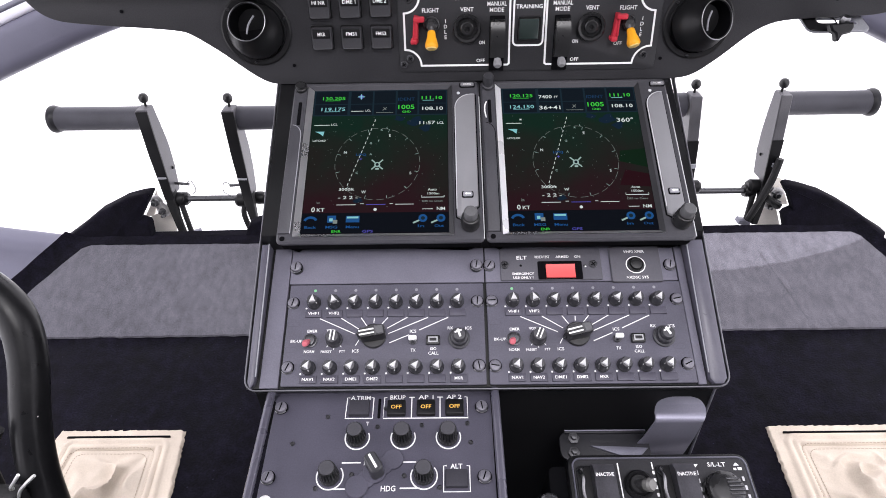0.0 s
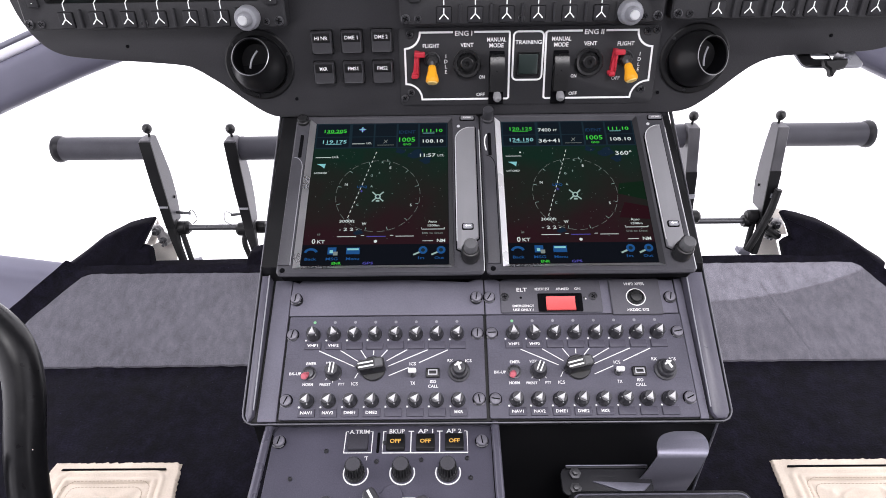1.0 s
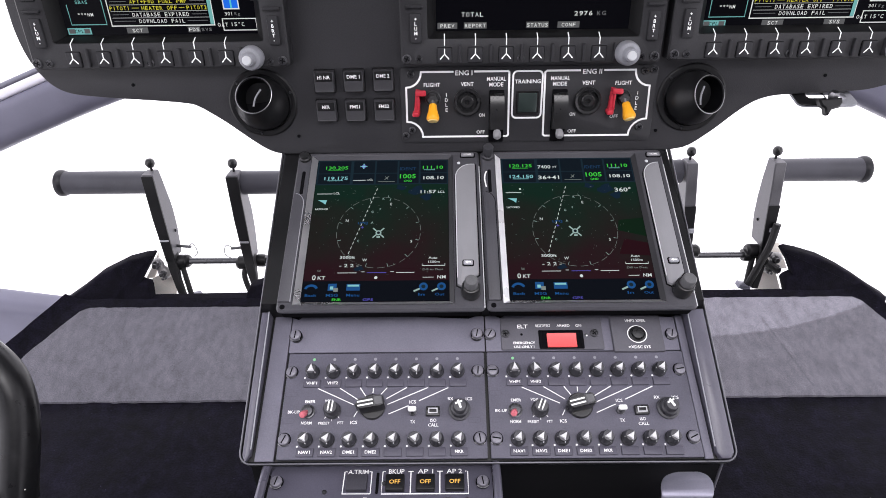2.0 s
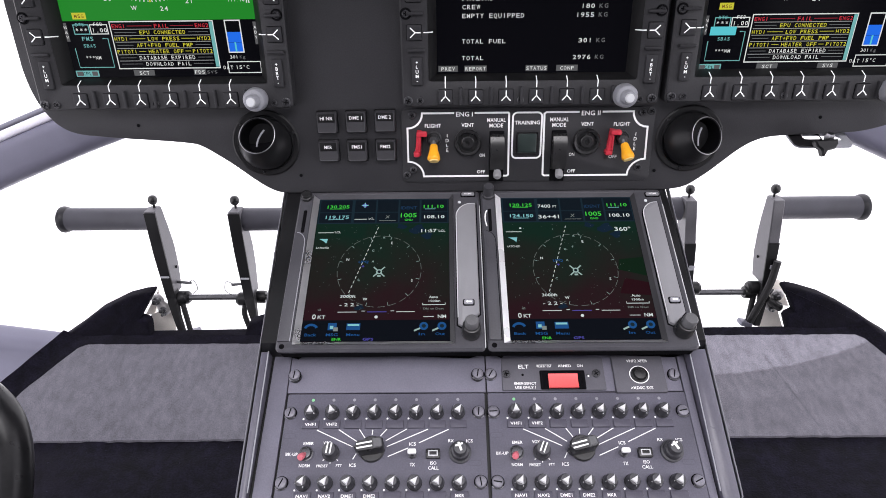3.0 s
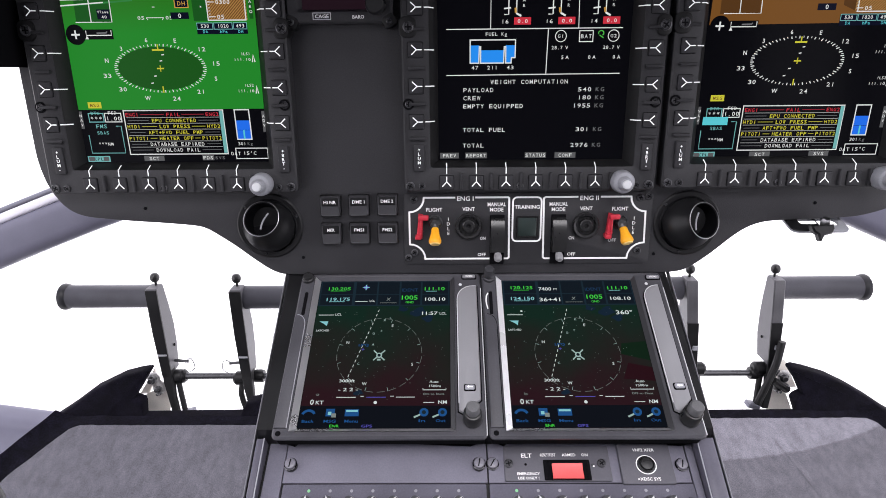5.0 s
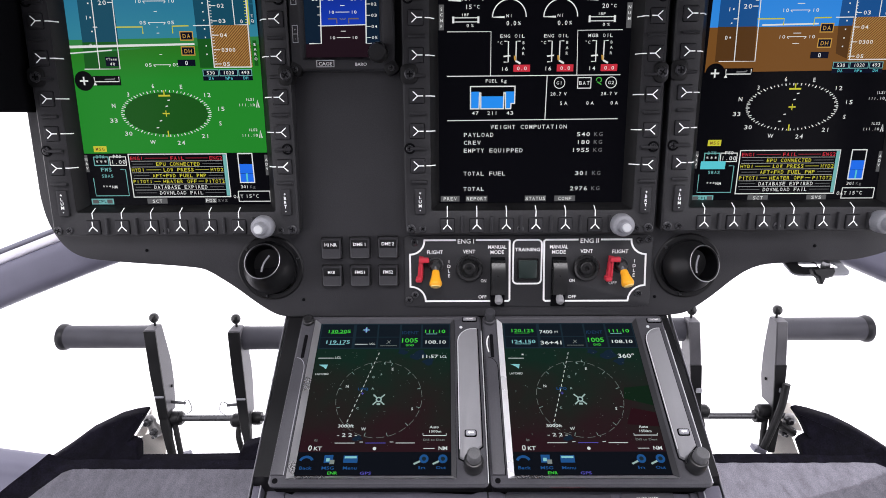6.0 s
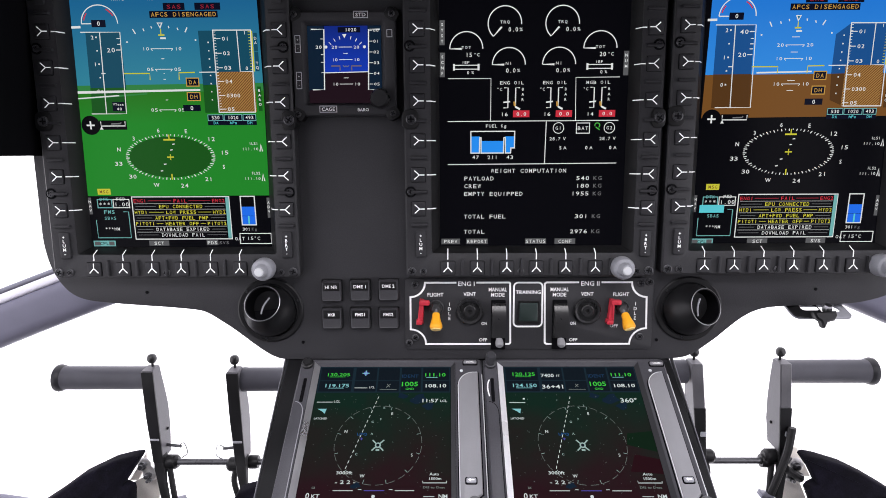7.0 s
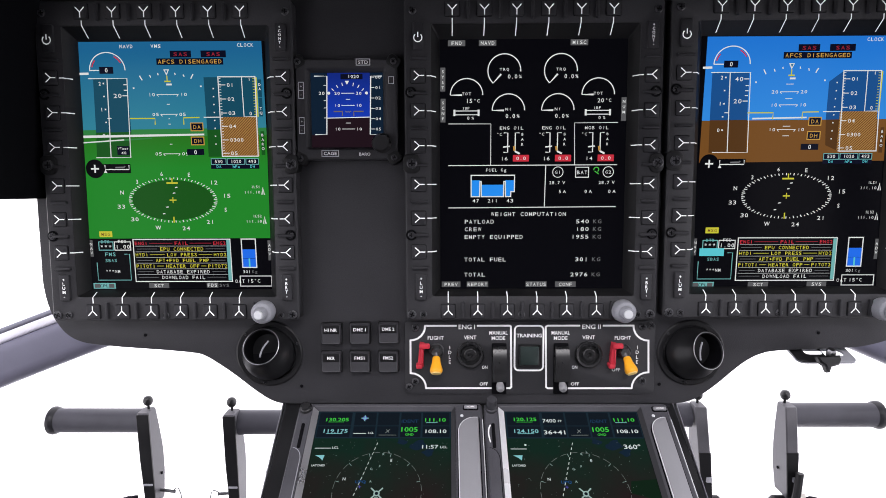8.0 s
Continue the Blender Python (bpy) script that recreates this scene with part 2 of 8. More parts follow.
def tube(bm, path, radius, seg=12, caps=True):
    """A round bar along a path; radius is one number or one for each point."""
    path = [Vector(p) for p in path]
    rs = radius if isinstance(radius, (list, tuple)) else [radius] * len(path)
    rings, ref = [], None
    for i, p in enumerate(path):
        d = (path[min(i + 1, len(path) - 1)] - path[max(i - 1, 0)]).normalized()
        if ref is None:
            ref = d.orthogonal().normalized()
        ref = (ref - d * ref.dot(d)).normalized()
        side = d.cross(ref)
        rings.append([tuple(p + rs[i] * (math.cos(2 * math.pi * k / seg) * ref + math.sin(2 * math.pi * k / seg) * side)) for k in range(seg)])
    return loft(bm, rings, caps, caps)


def smooth_path(pts, n=6):
    """A rounded line through the given points."""
    pts = [Vector(p) for p in pts]
    ext = [2 * pts[0] - pts[1], *pts, 2 * pts[-1] - pts[-2]]
    out = []
    for i in range(1, len(ext) - 2):
        a, b, c, d = ext[i - 1:i + 3]
        for k in range(n):
            t = k / n
            out.append(0.5 * ((2 * b) + (c - a) * t + (2 * a - 5 * b + 4 * c - d) * t * t + (3 * b - a - 3 * c + d) * t ** 3))
    return out + [pts[-1]]


def link_mesh(name, me, material, parent=None, label="", m=None, smooth=None):
    ob = new(name, me)
    for one in material if isinstance(material, (list, tuple)) else [material]:
        me.materials.append(one)
    if parent is not None:
        ob.parent = parent
    if m is not None:
        ob.matrix_basis = m
    if smooth is not None:
        me.polygons.foreach_set("use_smooth", [True] * len(me.polygons))
        me.set_sharp_from_angle(angle=radians(smooth))
    return tagged(ob, label)


def part(name, bm, material, parent=None, label="", m=None, smooth=35):
    """One bmesh as one mesh object under its thing."""
    bmesh.ops.recalc_face_normals(bm, faces=bm.faces)
    me = bpy.data.meshes.new(name)
    bm.to_mesh(me)
    bm.free()
    return link_mesh(name, me, material, parent, label, m, smooth)


def thing(name, m, label, category, group="", kind=""):
    """An Empty at the base of a thing that has parts."""
    ob = new(name)
    ob.empty_display_size = 0.01
    ob.matrix_basis = m
    return tagged(ob, label, category, group, kind)


def solid(name, bm, material, label, category, m=None, kind="", group="", smooth=35):
    """A thing of one piece."""
    return tagged(part(name, bm, material, None, label, m, smooth), "", category, group, kind)


def face_of(x, y, z, slope):
    """The pose of a sloping face: x across, y up the slope, z out of it."""
    return pose(x, y, z, slope, 0, 0)


def at(m, x, y, z=0.0, turn=0.0):
    return m @ pose(x, y, z, 0, 0, turn)


LETTERS = {}


def letters(s, bold=0.012):
    """Outline faces of a line of text in the built-in font, one unit to the capital's height."""
    key = (s, bold)
    if key not in LETTERS:
        cu = bpy.data.curves.new("type", "FONT")
        cu.body, cu.resolution_u, cu.size, cu.offset = s, 2, 1.0, bold
        ob = bpy.data.objects.new("type", cu)
        me = bpy.data.meshes.new_from_object(ob)
        k = 1 / 0.729
        v = [(p.co.x * k, p.co.y * k) for p in me.vertices]
        f = [tuple(p.vertices) for p in me.polygons]
        xs = [p[0] for p in v] or [0, 1]
        LETTERS[key] = (v, f, min(xs), max(xs))
        bpy.data.meshes.remove(me)
        bpy.data.objects.remove(ob)
        bpy.data.curves.remove(cu)
    return LETTERS[key]


class Print:
    """Flat marks on a face, in millimetres, gathered into one mesh for each group of marks."""

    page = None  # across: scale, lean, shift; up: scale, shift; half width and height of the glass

    def __init__(self, z=0.0002):
        self.v, self.f, self.k, self.mats, self.z, self.count = [], [], [], [], z, 0

    def _add(self, pts, faces, material, lift):
        if material not in self.mats:
            self.mats.append(material)
        base, mi = len(self.v), self.mats.index(material)
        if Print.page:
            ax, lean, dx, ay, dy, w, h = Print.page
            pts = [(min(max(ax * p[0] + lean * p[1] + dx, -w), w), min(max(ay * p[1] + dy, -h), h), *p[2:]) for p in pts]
        self.v += [(p[0] * 0.001, p[1] * 0.001, self.z + lift + (p[2] * 0.001 if len(p) > 2 else 0)) for p in pts]
        for f in faces:
            self.f.append(tuple(base + i for i in f))
            self.k.append(mi)
        return self

    def poly(self, pts, material, lift=0.0):
        return self._add(pts, [tuple(range(len(pts)))], material, lift)

    def rect(self, x0, y0, x1, y1, material, lift=0.0):
        return self.poly([(x0, y0), (x1, y0), (x1, y1), (x0, y1)], material, lift)

    def line(self, pts, w, material, lift=0.0, closed=False):
        """A stroke of width w along the points, mitred at the bends."""
        n = len(pts)
        if closed:
            a, b = inset(pts, w / 2), inset(pts, -w / 2)
        else:
            a, b = [], []
            for i in range(n):
                p, q = Vector(pts[max(i - 1, 0)]), Vector(pts[min(i + 1, n - 1)])
                d = (q - p).normalized()
                u = Vector((-d.y, d.x)) * w / 2
                a.append(tuple(Vector(pts[i]) + u))
                b.append(tuple(Vector(pts[i]) - u))
        m = len(pts)
        return self._add(a + b, [(i, m + i, m + (i + 1) % m, (i + 1) % m) for i in range(m if closed else m - 1)], material, lift)

    def fold(self, pts, w, material):
        """A stroke over a stepped face: points of x, y and height."""
        d = Vector((pts[-1][0] - pts[0][0], pts[-1][1] - pts[0][1])).normalized() * w / 2
        a = [(x - d.y, y + d.x, z) for x, y, z in pts]
        b = [(x + d.y, y - d.x, z) for x, y, z in pts]
        m = len(pts)
        return self._add(a + b, [(i, m + i, m + i + 1, i + 1) for i in range(m - 1)], material, 0.0)

    def edge(self, x0, y0, x1, y1, w, material, r=0.0, lift=0.0):
        return self.line(ring_rect(x0, y0, x1, y1, r, 3) if r > 0 else [(x0, y0), (x1, y0), (x1, y1), (x0, y1)], w, material, lift, True)

    def arc(self, cx, cy, rx, ry, a0, a1, w, material, lift=0.0, n=28):
        return self.line([(cx + rx * math.cos(radians(a0 + (a1 - a0) * i / n)), cy + ry * math.sin(radians(a0 + (a1 - a0) * i / n))) for i in range(n + 1)], w, material, lift)

    def disc(self, cx, cy, r, material, lift=0.0, n=16, ry=None):
        ry = r if ry is None else ry
        return self.poly([(cx + r * math.cos(2 * math.pi * i / n), cy + ry * math.sin(2 * math.pi * i / n)) for i in range(n)], material, lift)

    def text(self, s, x, y, h, material, align="c", wide=1.0, lift=0.0, turn=0.0, width=None):
        """Text with capitals h high, y at their middle; width: the length that it fills. Display inks are set in even cells."""
        if material.name.startswith("display_") and len(s) > 1 and turn == 0:
            width = width or 0.92 * h * len(s)
            cell = width / (len(s) - 0.24)
            x0 = x - {"c": width / 2, "l": 0, "r": width}[align] - 0.12 * cell
            for i, ch in enumerate(s):
                if ch != " ":
                    v, f, lo, hi = letters(ch, 0.008)
                    own = min((hi - lo) * h, 0.74 * cell) if ch in "1I.,:!*-+°" else 0.74 * cell
                    k, mid = own / max(hi - lo, 1e-3), x0 + (i + 0.5) * cell
                    self._add([(mid + (px - (lo + hi) / 2) * k, y + (py - 0.5) * h) for px, py in v], f, material, lift)
            return self
        v, f, lo, hi = letters(s)
        if width:
            wide = width / ((hi - lo) * h)
        off = {"c": -(lo + hi) / 2, "l": -lo, "r": -hi}[align]
        c, sn = math.cos(radians(turn)), math.sin(radians(turn))
        pts = []
        for px, py in v:
            a, b = (px + off) * h * wide, (py - 0.5) * h
            pts.append((x + a * c - b * sn, y + a * sn + b * c))
        return self._add(pts, f, material, lift)

    def down(self, s, x, y, h, step, material, lift=0.0):
        """Letters one below the other."""
        for i, ch in enumerate(s):
            self.text(ch, x, y - i * step, h, material, lift=lift)
        return self

    def put(self, name, parent, label=""):
        me = bpy.data.meshes.new(name)
        me.from_pydata(self.v, [], self.f)
        me.polygons.foreach_set("material_index", self.k)
        me.update()
        return link_mesh(name, me, self.mats, parent, label)


FACE_M = pose(0, 0, 0.935, 86.5) @ pose(0, 0.065, 0)
FACE_G = face_of(0, -0.0735, 0.8533, 29.01)
FACE_C = face_of(0, -0.129, 0.7926, 29.01)
FACE_L = face_of(0, -0.2193, 0.7332, 11.84)
FACE_K = face_of(0.1521, -0.2429, 0.7077, 15.0)


# ---- the hall, the cabin shell and the nose frame ----
bm = bmesh.new()
loft(bm, [(ring_rect(-400, -400, 400, 400, 1, 1), -0.62), (ring_rect(-400, -400, 400, 400, 1, 1), -0.60)])
solid("ground", bm, HALL, "white polished exhibition hall floor below the aircraft", "floor", kind="structure")


def beam(name, a, b, w, d, label, material=FRAME_PAINT, r=0.25):
    """A rounded frame member of section w by d from a to b."""
    a, b = Vector(a), Vector(b)
    ax = (b - a).normalized()
    up = Vector((0, 0, 1)) if abs(ax.z) < 0.9 else Vector((0, 1, 0))
    side = ax.cross(up).normalized()
    up = side.cross(ax)
    bm = bmesh.new()
    sec = ring_rect(-w / 2, -d / 2, w / 2, d / 2, r * min(w, d), 4)
    loft(bm, [[tuple(p + side * u + up * v) for u, v in sec] for p in (a, b)])
    return solid(name, bm, material, label, "airframe", kind="structure", smooth=40)


# floor pan below the carpets; unseen rear wall and roof added to shape the light
bm = bmesh.new()
box(bm, -0.80, -1.36, 0.44, 0.85, 0.06, 0.480, 0.02, 0.004)
solid("floor", bm, CARPET, "black carpeted cockpit floor", "floor", kind="structure")
bm = bmesh.new()
box(bm, -0.80, -1.36, 0.44, 0.85, -1.30, 1.75, 0.01, 0.004)
solid("unseen_rear_wall", bm, TRIM_DARK, "unseen dark rear wall added to cut light from behind", "wall", kind="structure")
bm = bmesh.new()
border(bm, ring_rect(-0.90, -1.36, 0.95, 0.16, 0.08, 4), ring_rect(-0.70, -1.24, 0.75, 0.08, 0.12, 4), 1.74, 1.79, 0.008)
solid("ceiling", bm, TRIM_DARK, "unseen dark roof with an opening sized to let light in", "ceiling", kind="structure")
for side, x in ((-1, -0.80), (1, 0.85)):
    for y in (-1.28, -0.75):
        beam("door_post", (x, y, 0.46), (x * 0.97, y, 1.76), 0.07, 0.06, "grey painted door post of the cabin")
    beam("door_sill", (x, -1.3, 0.50), (x, 0.0, 0.50), 0.05, 0.12, "grey painted door sill of the cabin")

# nose pillars that run behind the instrument panel
for pts, w in ((((-0.86, 0.24, 0.724), (-0.592, 0.30, 0.831), (-0.40, 0.33, 0.895), (-0.20, 0.36, 0.93)), 0.056), (((0.90, 0.24, 0.722), (0.63, 0.30, 0.840), (0.46, 0.33, 0.905), (0.26, 0.36, 0.94)), 0.060)):
    bm = bmesh.new()
    sec = ring_rect(-0.025, -w / 2, 0.025, w / 2, 0.016, 4)
    line = smooth_path(pts, 6)
    rings = []
    for i, p in enumerate(line):
        d = (line[min(i + 1, len(line) - 1)] - line[max(i - 1, 0)]).normalized()
        out = Vector((0, -1, 0.15)).normalized()
        up = d.cross(out).normalized()
        if up.z < 0:
            up = -up
        rings.append([tuple(p + out * u + up * v) for u, v in sec])
    loft(bm, rings)
    solid("nose_pillar", bm, FRAME_PAINT, "grey blue painted nose window pillar behind the panel", "window frame", kind="structure", smooth=50)
    # pale seal along the pillar's upper edge, and a short rail beyond it
    for name, rise, thick, last, material, words in (("window_seal", w / 2 + 0.005, 0.014, len(line), SEAL_PALE, "pale window seal along the nose pillar"), ("window_rail", w / 2 + 0.0135, 0.009, 11, ALU, "short grey rail above the nose pillar")):
        bm = bmesh.new()
        rings = []
        for i, p in enumerate(line[:last]):
            d = (line[min(i + 1, len(line) - 1)] - line[max(i - 1, 0)]).normalized()
            out = Vector((0, -1, 0.15)).normalized()
            up = d.cross(out).normalized()
            if up.z < 0:
                up = -up
            rings.append([tuple(p + out * u + up * (rise + v)) for u, v in ring_rect(-0.020, -thick / 2, 0.020, thick / 2, 0.005, 4)])
        loft(bm, rings)
        solid(name, bm, material, words, "window frame", kind="structure", smooth=50)
for x0, x1, xi in ((-1.05, -0.720, -0.560),):
    bm = bmesh.new()
    pts = smooth_path([(x0, 0.30, 0.545), (x1, 0.36, 0.444), (xi, 0.40, 0.385)], 6)
    rings = []
    for p in pts:
        rings.append([tuple(p + Vector((0, u, v))) for u, v in ring_rect(-0.03, -0.12, 0.03, 0.055, 0.02, 4)])
    loft(bm, rings)
    solid("nose_sill", bm, FRAME_PAINT, "grey blue painted lower nose window sill", "window frame", kind="structure", smooth=50)


# ---- instrument panel ----
def panel_outline():
    """Lower edge with its swept shoulders, in metres on the panel's face."""
    left = [(-0.345, 0.250), (-0.345, 0.063), (-0.3448, 0.019), (-0.3444, -0.001), (-0.3412, -0.0190), (-0.3353, -0.0329), (-0.3261, -0.0442), (-0.3130, -0.0505), (-0.292, -0.0533), (-0.267, -0.0554), (-0.242, -0.0572), (-0.2176, -0.0597), (-0.2078, -0.0628), (-0.1957, -0.0704), (-0.1836, -0.0790), (-0.169, -0.0907), (-0.1568, -0.0994), (-0.147, -0.1037), (-0.137, -0.1045)]
    right = [(0.193, -0.1045), (0.2036, -0.1030), (0.2108, -0.1004), (0.2179, -0.0959), (0.2302, -0.0864), (0.2441, -0.0741), (0.2546, -0.0662), (0.2652, -0.0610), (0.2776, -0.0583), (0.300, -0.0570), (0.330, -0.0560), (0.356, -0.0535), (0.383, -0.0440), (0.397, -0.0270), (0.403, 0.002), (0.4025, 0.250)]
    line = [(p.x, p.y) for p in smooth_path([(x, y, 0) for x, y in left[1:]], 5)] + [(p.x, p.y) for p in smooth_path([(x, y, 0) for x, y in right[:-1]], 5)]
    return [left[0], *line, right[-1]]


bm = bmesh.new()
slab(bm, inset(panel_outline(), -0.0012), -0.030, 0.0, 0.0012)
instrument_panel = solid("instrument_panel", bm, PANEL, "matt black painted instrument panel with swept lower edge", "instrument panel", FACE_M, kind="structure", smooth=30)
bm = bmesh.new()
for x, y in ((-0.2598, -0.0448), (-0.1267, -0.0897), (0.1802, -0.0881), (0.3134, -0.0435)):
    lathe(bm, [(0.0014, 0.0), (0.0014, 0.0006), (0.0008, 0.0008)], x, y, 10)
part("rivet", bm, VOID, instrument_panel, m=Matrix())
# glareshield with its cheeks
bm = bmesh.new()
# overhang out of view, its depth set to darken the upper panel
hood = bmesh.new()
slab(hood, [(-0.46, 0.230), (0.50, 0.230), (0.52, 0.300), (-0.48, 0.300)], 0.050, 0.250, 0.006)
solid("glareshield_shade_lip", hood, VOID, "matt black glareshield overhang out of view, sized to shade the panel", "glareshield", FACE_M, kind="structure")
slab(bm, [(-0.42, 0.250), (-0.42, 0.076), (-0.338, 0.072), (-0.330, 0.200), (-0.32, 0.246), (0.38, 0.246), (0.392, 0.200), (0.399, 0.072), (0.48, 0.076), (0.48, 0.250), (0.44, 0.30), (-0.38, 0.30)], -0.03, 0.055, 0.006)
solid("glareshield", bm, VOID, "matt black glareshield hood with side cheeks", "glareshield", FACE_M, kind="structure")

# ---- centre console housing ----
bm = bmesh.new()
prof = [(-0.196, 0.482), (-0.197, 0.736), (-0.2090, 0.7432), (-0.2105, 0.7455), (-0.1150, 0.7995), (-0.1275, 0.8225), (0.0085, 0.8980), (0.0600, 0.8800), (0.0900, 0.482)]
loft(bm, [[(x * (0.975 if z < 0.5 else 1.0 if z < 0.80 else 0.965), y, z) for y, z in prof] for x in (-0.1458, 0.2002)])
solid("centre_console", bm, BLACK, "black sloping centre console housing", "console", kind="structure", smooth=20)

# ---- carpets ----
def ramp(y):
    return 0.503 + 0.344 * max(y - 0.092, 0)


def carpet_sheet(side, n=56):
    """Carpet on the floor and the toe ramp, with an uneven pile and a rolled outer rim."""
    bm = bmesh.new()
    grid = []
    y0, y1 = -0.62, (0.262 if side < 0 else 0.268)
    for j in range(n + 1):
        y = y0 + (y1 - y0) * j / n
        far = 0.652 - 0.60 * max(y - 0.16, 0) + 0.10 * max(0.16 - y, 0) + (0.0 if side < 0 else 0.034 + 0.012)
        near = 0.1445 if side < 0 else 0.1996
        row = []
        for i in range(n + 1):
            t = i / n
            x = near + (far - near) * t
            rim = 0.014 * math.exp(-((far - x) / 0.022) ** 2) if y > 0.0 else 0.0
            z = ramp(y) + rim + 0.0022 * noise.noise(Vector((x * 14, y * 14, 3.1 + side))) + 0.0012 * noise.noise(Vector((x * 60, y * 60, 1.7)))
            if i == n:
                z -= 0.03
            row.append(bm.verts.new((side * x, y, z)))
        grid.append(row)
    for j in range(n):
        for i in range(n):
            bm.faces.new((grid[j][i], grid[j][i + 1], grid[j + 1][i + 1], grid[j + 1][i]))
    return solid("carpet", bm, CARPET, "black pile carpet on the cockpit floor and toe ramp", "carpet", kind="structure", smooth=60)


carpet_sheet(-1)
carpet_sheet(1)
for pts in ([(-0.615, 0.0965), (-0.149, 0.0985), (-0.149, 0.244), (-0.540, 0.245), (-0.553, 0.239), (-0.600, 0.172), (-0.612, 0.140)], [(0.203, 0.0985), (0.660, 0.0985), (0.668, 0.145), (0.645, 0.200), (0.620, 0.245), (0.608, 0.2535), (0.203, 0.2530)]):
    bm = bmesh.new()
    rough = []
    for (xa, ya), (xb, yb) in zip(pts, pts[1:] + pts[:1]):
        n = max(int(math.hypot(xb - xa, yb - ya) / 0.004), 1)
        for i in range(n):
            x, y = xa + (xb - xa) * i / n, ya + (yb - ya) * i / n
            rough.append((x + 0.0011 * noise.noise(Vector((x * 90, y * 90, 4.0))), y + 0.0013 * noise.noise(Vector((x * 70, y * 70, 9.0)))))
    pts = rough
    lower = [bm.verts.new((x, y, ramp(y) + 0.001)) for x, y in pts]
    upper = [bm.verts.new((x, y, ramp(y) + 0.0034)) for x, y in inset(pts, 0.0008)]
    bm.faces.new(upper)
    for i in range(len(pts)):
        bm.faces.new((lower[i - 1], lower[i], upper[i], upper[i - 1]))
    solid("heel_mat", bm, MAT_GREY if pts[0][0] < 0 else MAT_TWO_TONE, "grey ribbed heel mat on the toe ramp", "mat", kind="structure")
# carpeted wall in front of the toe ramp, with the hump beside the pedals
for pts in ([(-0.64, 0.44), (-0.6300, 0.5200), (-0.6156, 0.5396), (-0.5675, 0.5697), (-0.5372, 0.5902), (-0.4960, 0.6077), (-0.4713, 0.6130), (-0.4571, 0.6144), (-0.4553, 0.6121), (-0.4638, 0.5983), (-0.4765, 0.5775), (-0.4640, 0.5737), (-0.4615, 0.5690), (-0.4599, 0.5530), (-0.3127, 0.5550), (-0.3099, 0.5644), (-0.3047, 0.5712), (-0.2731, 0.5780), (-0.1416, 0.5790), (-0.14, 0.44)], [(0.19, 0.44), (0.1884, 0.5520), (0.3897, 0.5520), (0.5219, 0.5525), (0.5168, 0.5711), (0.5219, 0.5757), (0.5316, 0.5795), (0.5255, 0.5955), (0.5158, 0.6108), (0.5180, 0.6135), (0.5239, 0.6146), (0.5412, 0.6114), (0.5730, 0.6028), (0.6010, 0.5904), (0.6280, 0.5758), (0.6514, 0.5612), (0.6769, 0.5467), (0.695, 0.44)]):
    bm = bmesh.new()
    slab(bm, pts[::-1], -0.288, -0.269, 0.0035)
    for v in bm.verts:
        v.co.z -= 0.55 * max(v.co.y - 0.555, 0)
    solid("carpet_wall", bm, CARPET, "black carpeted toe board with a hump beside the pedals", "carpet", pose(0, 0, 0, 90, 0, 0), kind="structure", smooth=60)


# ---- multifunction displays ----
RIM_BLACK = mat("black_display_rim", (0.0085, 0.0085, 0.0092), 0.5, grain=0.08, stain=0.08)
SCREEN_BLACK = lit("display_black", (0.0018, 0.0018, 0.0028), 1.0)
INK = lit("display_white", (0.70, 0.71, 0.71), 1.0)
INK_DIM = lit("display_grey", (0.16, 0.16, 0.17), 1.0)
INK_RULE = lit("display_rule", (0.36, 0.36, 0.37), 1.0)
INK_TAG = lit("display_tag", (0.10, 0.10, 0.105), 1.0)
SKY_TEAL = lit("display_sky", (0.012, 0.12, 0.27), 1.0, (0.03, 0.21, 0.30), 1, 0.035, 0.095)
SKY_BLUE = lit("display_bright_sky", (0.015, 0.17, 0.62), 1.0, (0.03, 0.24, 0.70), 1, 0.04, 0.10)
LAND = lit("display_land", (0.022, 0.16, 0.012), 1.0, (0.016, 0.225, 0.022), 1, 0.0, 0.028)
LAND_FAR = lit("display_far_land", (0.03, 0.20, 0.05), 1.0)
LAND_DARK = lit("display_rose_fill", (0.010, 0.085, 0.010), 1.0)
TAPE_SKY = lit("display_tape_sky", (0.008, 0.065, 0.11), 1.0)
TAPE_LAND = lit("display_tape_land", (0.009, 0.085, 0.012), 1.0)
BROWN = lit("display_ground", (0.17, 0.070, 0.016), 1.0)
TAPE_BLUE = lit("display_tape_blue", (0.010, 0.075, 0.25), 1.0)
TAPE_BROWN = lit("display_tape_brown", (0.085, 0.036, 0.010), 1.0)
AMBER = lit("display_amber", (0.55, 0.30, 0.06), 1.0)
SAND = lit("display_sand", (0.36, 0.19, 0.055), 1.0)
HATCH = lit("display_hatch", (0.15, 0.062, 0.018), 1.0)
YELLOW_INK = lit("display_yellow", (0.55, 0.52, 0.04), 1.0)
YELLOW_DULL = lit("display_dull_yellow", (0.36, 0.34, 0.03), 1.0)
RED_INK = lit("display_red", (0.55, 0.03, 0.05), 1.0)
RED_DARK = lit("display_dark_red", (0.28, 0.015, 0.03), 1.0)
CYAN = lit("display_cyan", (0.10, 0.55, 0.62), 1.0)
CYAN_SOFT = lit("display_soft_cyan", (0.16, 0.42, 0.42), 1.0)
BLUE_FUEL = lit("display_fuel_blue", (0.016, 0.15, 0.80), 1.0)
BLUE_LIGHT = lit("display_light_blue", (0.02, 0.26, 0.85), 1.0)
NAVY = lit("display_navy", (0.0030, 0.0040, 0.014), 1.0)
